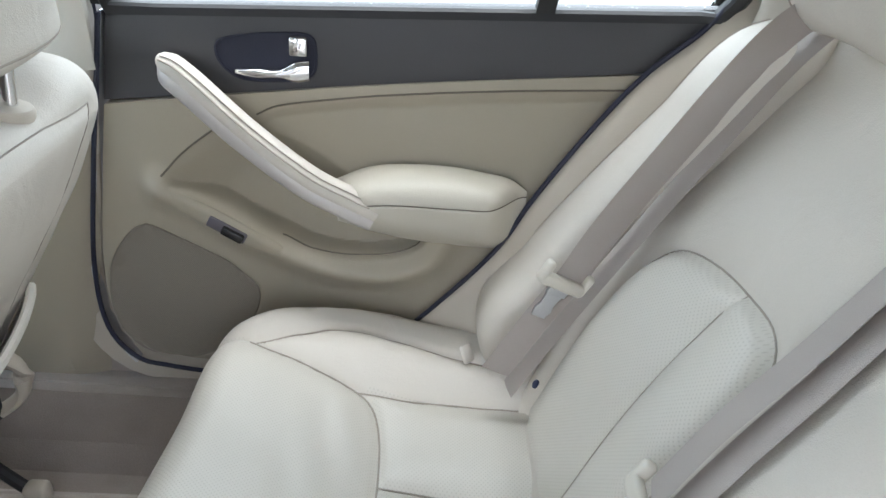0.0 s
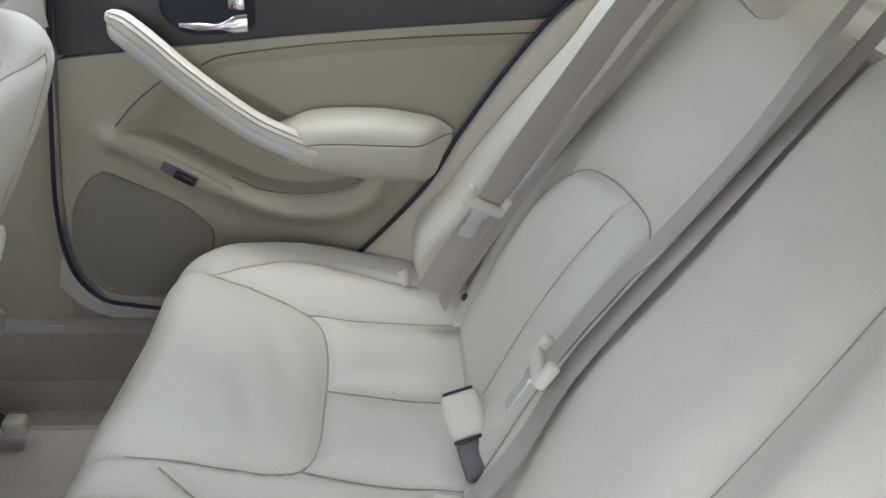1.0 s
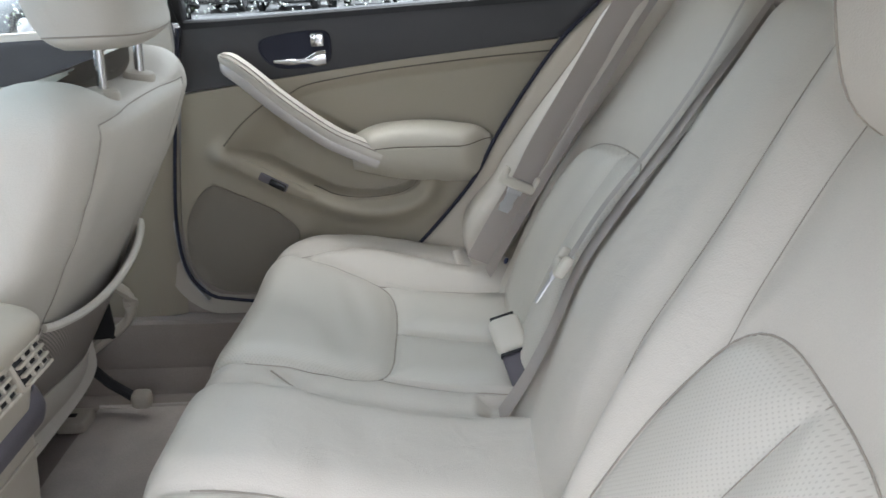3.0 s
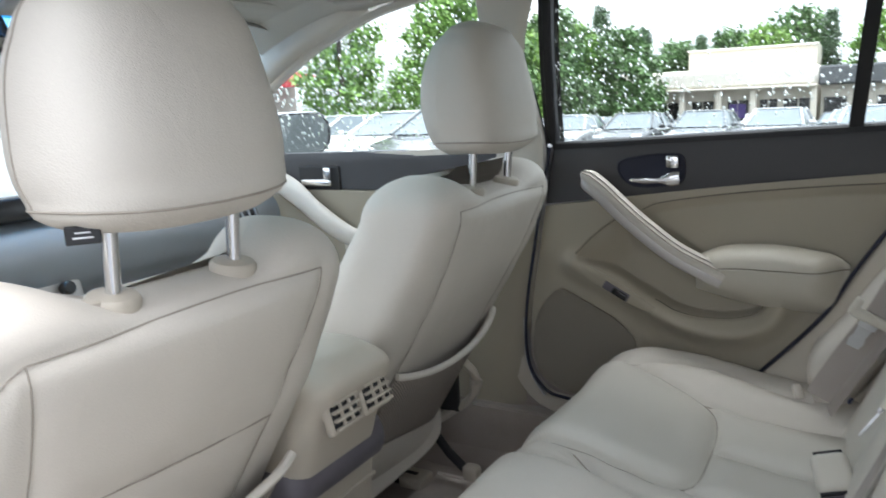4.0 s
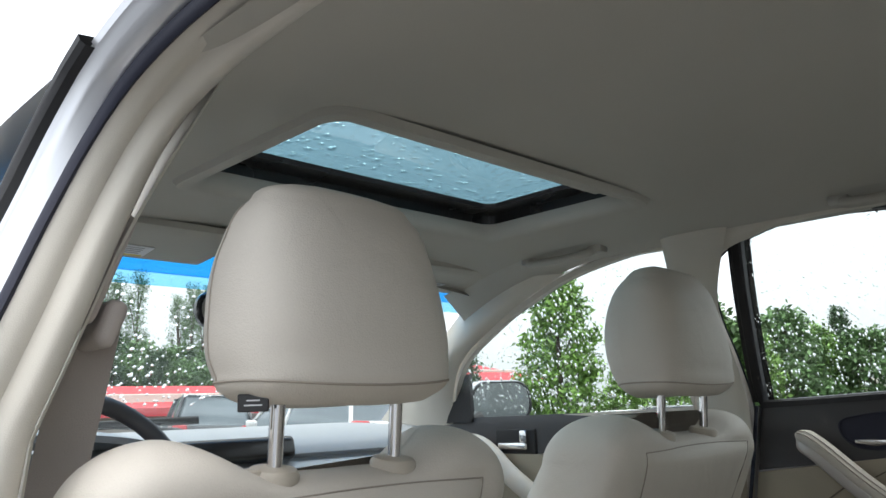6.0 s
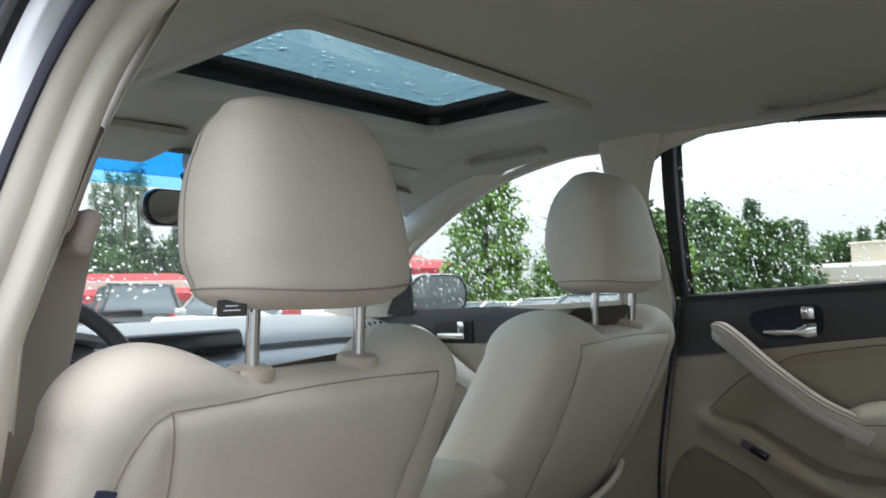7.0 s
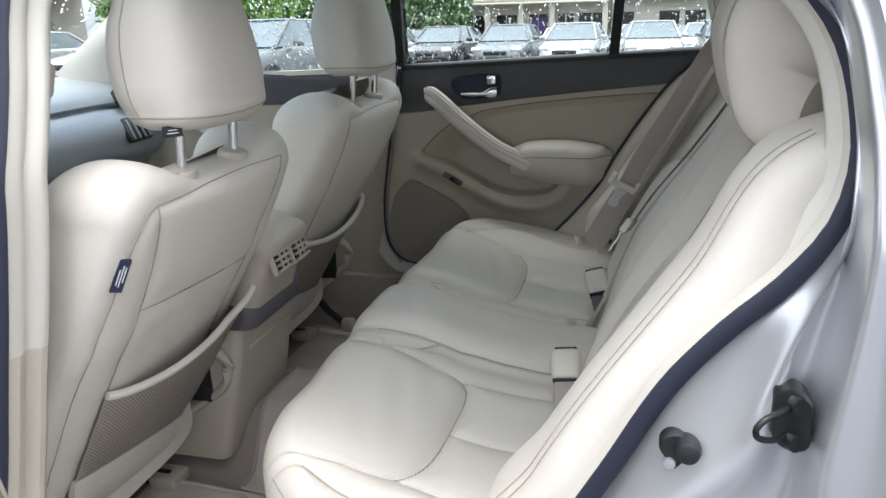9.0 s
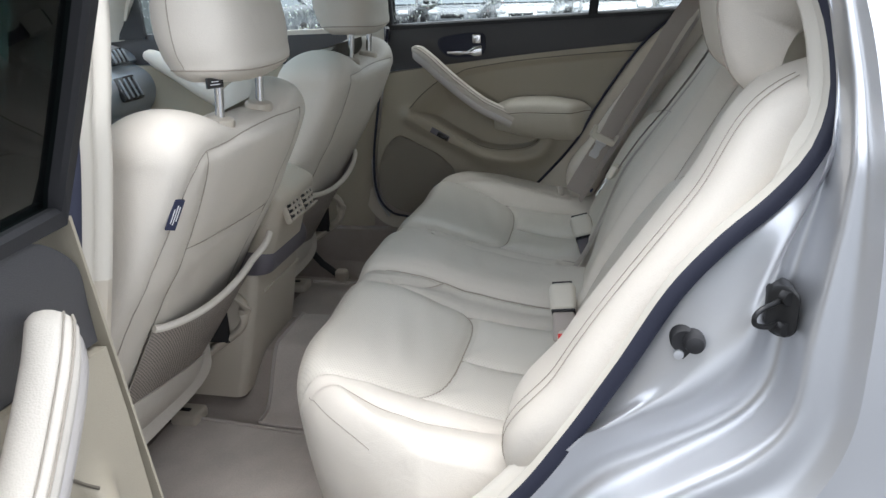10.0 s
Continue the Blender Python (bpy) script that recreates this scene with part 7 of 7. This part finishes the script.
for y in (1.6, -0.9, -2.3, -4.6, -7.4, -10.5):
    wnd = part("window", box_at((45.97, y, gz + 1.7), (0.12, 1.1, 1.3)), GLOSSBLACK, shop2, "dark window")
    part("frame", box_at((45.92, y, gz + 1.0), (0.14, 1.3, 0.1)), CREAM, wnd)
for y in (-0.8, -2.6):
    part("roof_light", box_at((48.0, y, gz + 4.2), (1.2, 1.2, 0.7), 0.1), P_WHITE, shop2)

for x, y, w_, d_, high in ((14.5, 33, 14, 6, 0.0), (27.0, 24.5, 5.0, 4, 1.35)):
    stand = thing("awning_building", (x, y, 0), "pale shop with a bright red sloping awning", "building", "red awning shops")
    zz = float(ground_z(x)) + high
    part("wall", box_at((x, y + 2, zz + 1.3 - high / 2), (w_, d_, 2.8 + high)), CREAM, stand)
    slope = [(y - 2.2, zz + 1.75, zz + 2.1), (y + 3, zz + 2.7, zz + 3.2)]
    part("awning", skin([[(x - w_ / 2, ya, z0), (x + w_ / 2, ya, z0), (x + w_ / 2, ya, z1), (x - w_ / 2, ya, z1)] for ya, z0, z1 in slope]), REDCLOTH, stand, "red canvas awning")

# trees
BARK = mat("bark", (0.09, 0.07, 0.055), 0.9, grain=30, bump=0.8, var=0.25, blotch=3)


def leaf_mat(name, col):
    m, n, l, b = nodes_of(name)
    geo = n.new("ShaderNodeNewGeometry")
    hs = n.new("ShaderNodeHueSaturation")
    mr = n.new("ShaderNodeMapRange")
    mr.inputs["To Min"].default_value, mr.inputs["To Max"].default_value = 0.55, 1.5
    l.new(geo.outputs["Random Per Island"], mr.inputs["Value"])
    l.new(mr.outputs[0], hs.inputs["Value"])
    hs.inputs["Color"].default_value = (*col, 1)
    l.new(hs.outputs[0], b.inputs["Base Color"])
    b.inputs["Roughness"].default_value = 0.6
    b.inputs["Subsurface Weight"].default_value = 0.0
    return m


LEAF = leaf_mat("bright_leaves", (0.15, 0.27, 0.055))
LEAF2 = leaf_mat("dark_leaves", (0.085, 0.16, 0.052))
NEEDLE = leaf_mat("conifer_needles", (0.06, 0.11, 0.05))


def tree(label, kind, height, spread, leaves, count, seed):
    g = np.random.default_rng(seed)
    t = thing("tree", (0, 0, 0), label, "tree", "trees round the car park")
    hh = height
    part("trunk", tube(spline([(0, 0, -0.5), (0.05, 0.03, hh * 0.3), (-0.04, 0.06, hh * 0.6), (0, 0, hh * 0.93)], 14), np.linspace(0.035 * hh * 0.5, 0.02, 14), 8, up=(1, 0, 0)), BARK, t)
    vs, fs = [], []
    # clumps along limbs, then leaves about the clumps
    clumps = []
    for i in range(90):
        w = g.uniform(0.12 if kind == "round" else 0.08, 1.0)
        if kind == "round":
            rad = spread * math.sin(math.pi * min(1, 0.16 + 0.80 * w)) ** 0.7
        elif kind == "cone":
            rad = spread * (1.05 - w) ** 0.8
        else:
            rad = spread * (0.45 + 0.55 * math.sin(math.pi * w ** 0.7))
        an = g.uniform(0, 2 * math.pi)
        rr_ = rad * g.uniform(0.35, 1.05) ** 0.6
        clumps.append((rr_ * math.cos(an), rr_ * math.sin(an), hh * (0.12 + 0.88 * w)))
    for i in range(7):
        c = clumps[i * 9]
        part("limb", tube(spline([(0, 0, max(0.15 * hh, c[2] * 0.72)), (c[0] * 0.5, c[1] * 0.5, c[2] * 0.9), c], 8), np.linspace(0.012 * hh * 0.5, 0.01, 8), 6, up=(1, 0.2, 0)), BARK, t)
    cs = np.array(clumps)
    idx = g.integers(0, len(cs), count)
    off = g.normal(0, 1, (count, 3)) * np.array([0.16, 0.16, 0.13]) * spread * (0.9 if kind != "poplar" else 1.2)
    if kind == "poplar":
        off[:, 2] *= 2.4
    p = cs[idx] + off
    s = 0.062 * spread * g.uniform(0.6, 1.3, count) * (1.0 if kind == "round" else 0.9)
    u = g.normal(0, 1, (count, 3))
    u /= np.linalg.norm(u, axis=1)[:, None]
    w = np.cross(u, g.normal(0, 1, (count, 3)))
    w /= np.linalg.norm(w, axis=1)[:, None]
    s = s[:, None]
    quad = np.stack([p - u * s * 1.3, p + w * s * 0.6, p + u * s * 1.3, p - w * s * 0.6], 1)
    crown = part("crown", (quad.reshape(-1, 3), [[4 * i, 4 * i + 1, 4 * i + 2, 4 * i + 3] for i in range(count)]), leaves, t)
    return t


T1 = tree("leafy green tree with a rounded crown", "round", 6.0, 1.3, LEAF, 9000, 1)
T2 = tree("dark green bushy tree behind the car park", "round", 7.0, 2.3, LEAF2, 8000, 2)
T3 = tree("tall dark conifer with a pointed top", "cone", 9.0, 1.35, NEEDLE, 6000, 3)
T4 = tree("tall thin poplar with sparse feathery crown", "poplar", 13.0, 0.95, LEAF2, 9000, 4)
T5 = tree("young green tree with a light crown", "round", 6.5, 1.9, LEAF, 8000, 5)


first = {}


def plant(t, x, y, s=1.0, turn=0.0, drop=0.0):
    m = Matrix.Translation((x, y, float(ground_z(x)) - drop)) @ turn_to(0, 0, turn)
    o = t if t not in first else None
    if o is None:
        o = copy_thing(t, m)
    else:
        first[t] = 1
        t.matrix_basis = m
    o.scale = (s, s, s)
    return o


GROVE = [(T1, 17.7, 13.0, 0.90), (T3, 23.3, 17.2, 0.86), (T3, 19.7, 18.4, 0.44), (T5, 21.9, 13.7, 0.45), (T1, 25.1, 14.0, 0.90), (T5, 28.0, 15.0, 1.0), (T2, 31.3, 15.1, 0.90), (T5, 33.5, 14.6, 0.85),
         (T2, 36.4, 14.0, 0.91), (T5, 39.7, 13.8, 0.95), (T3, 43.0, 13.4, 0.84), (T2, 39.5, 11.1, 0.80), (T5, 42.0, 15.0, 0.85), (T2, 45.5, 15.5, 0.9)]
FAR = [(T3, 57.8, 10.8, 0.80), (T2, 60.1, 9.0, 1.05), (T5, 58.4, 6.7, 1.15), (T2, 60.6, 4.9, 1.2), (T3, 58.8, 2.6, 0.93), (T5, 56.9, -0.9, 1.2), (T2, 54.8, -4.7, 1.05), (T2, 56, -9, 1.1), (T5, 53, -14.5, 1.1), (T2, 62, 13.5, 1.0), (T3, 66, 17, 1.0), (T2, 64, -4, 1.1)]
SCREEN = [(T3, 16.7, 46.2, 0.83), (T5, 14.9, 46.0, 0.85), (T4, 19.5, 50.5, 0.85), (T4, 20.5, 51.1, 0.89), (T4, 21.2, 49.8, 0.90), (T3, 19.1, 43.0, 0.62), (T3, 20.4, 44.6, 0.66), (T4, 23.6, 48.6, 0.79), (T4, 25.3, 50.0, 0.88), (T4, 25.0, 47.9, 0.84), (T4, 26.2, 48.4, 0.90),
          (T2, 18.8, 45.3, 0.72), (T2, 21.9, 43.9, 0.74), (T3, 24.6, 44.7, 0.77), (T3, 26.4, 43.7, 0.90), (T2, 29, 42, 0.8), (T3, 32, 40, 0.7), (T5, 34, 37, 0.6), (T4, 13.5, 52, 0.8), (T4, 11, 53, 0.85), (T2, 10, 47, 0.8), (T5, 5, 46, 0.8), (T2, 35, 32, 0.7),
          (T2, 13.5, 45, 0.9), (T2, 16, 47.5, 0.95), (T3, 17.6, 44.5, 0.8), (T2, 20.2, 47, 0.9), (T2, 22.6, 46.5, 0.88), (T2, 24, 46, 0.85), (T2, 27, 45, 0.9), (T3, 22.8, 45.5, 0.72)]
for k, (t, x, y, s) in enumerate(GROVE + FAR + SCREEN):
    plant(t, x, y, s, 77 * k)
for k in range(6):
    plant(T1 if k % 2 else T5, 2.5 + 1.4 * k, 22 + 1.8 * k, 0.30, 31 * k)
hedge = thing("hedge", (44.5, -2, -2.1), "low clipped green hedge before the building", "hedge")
g = np.random.default_rng(11)
n_ = 2600
p = np.stack([g.uniform(44.2, 45.0, n_), g.choice([-3.2, -7.5, 2.6], n_) + g.uniform(-1.6, 1.6, n_), gz + g.uniform(0.0, 0.75, n_)], 1)
u = g.normal(0, 1, (n_, 3)) * 0.09
w = g.normal(0, 1, (n_, 3)) * 0.06
part("foliage", (np.stack([p - u, p + w, p + u, p - w], 1).reshape(-1, 3), [[4 * i, 4 * i + 1, 4 * i + 2, 4 * i + 3] for i in range(n_)]), LEAF, hedge)["kind"] = "stuff"
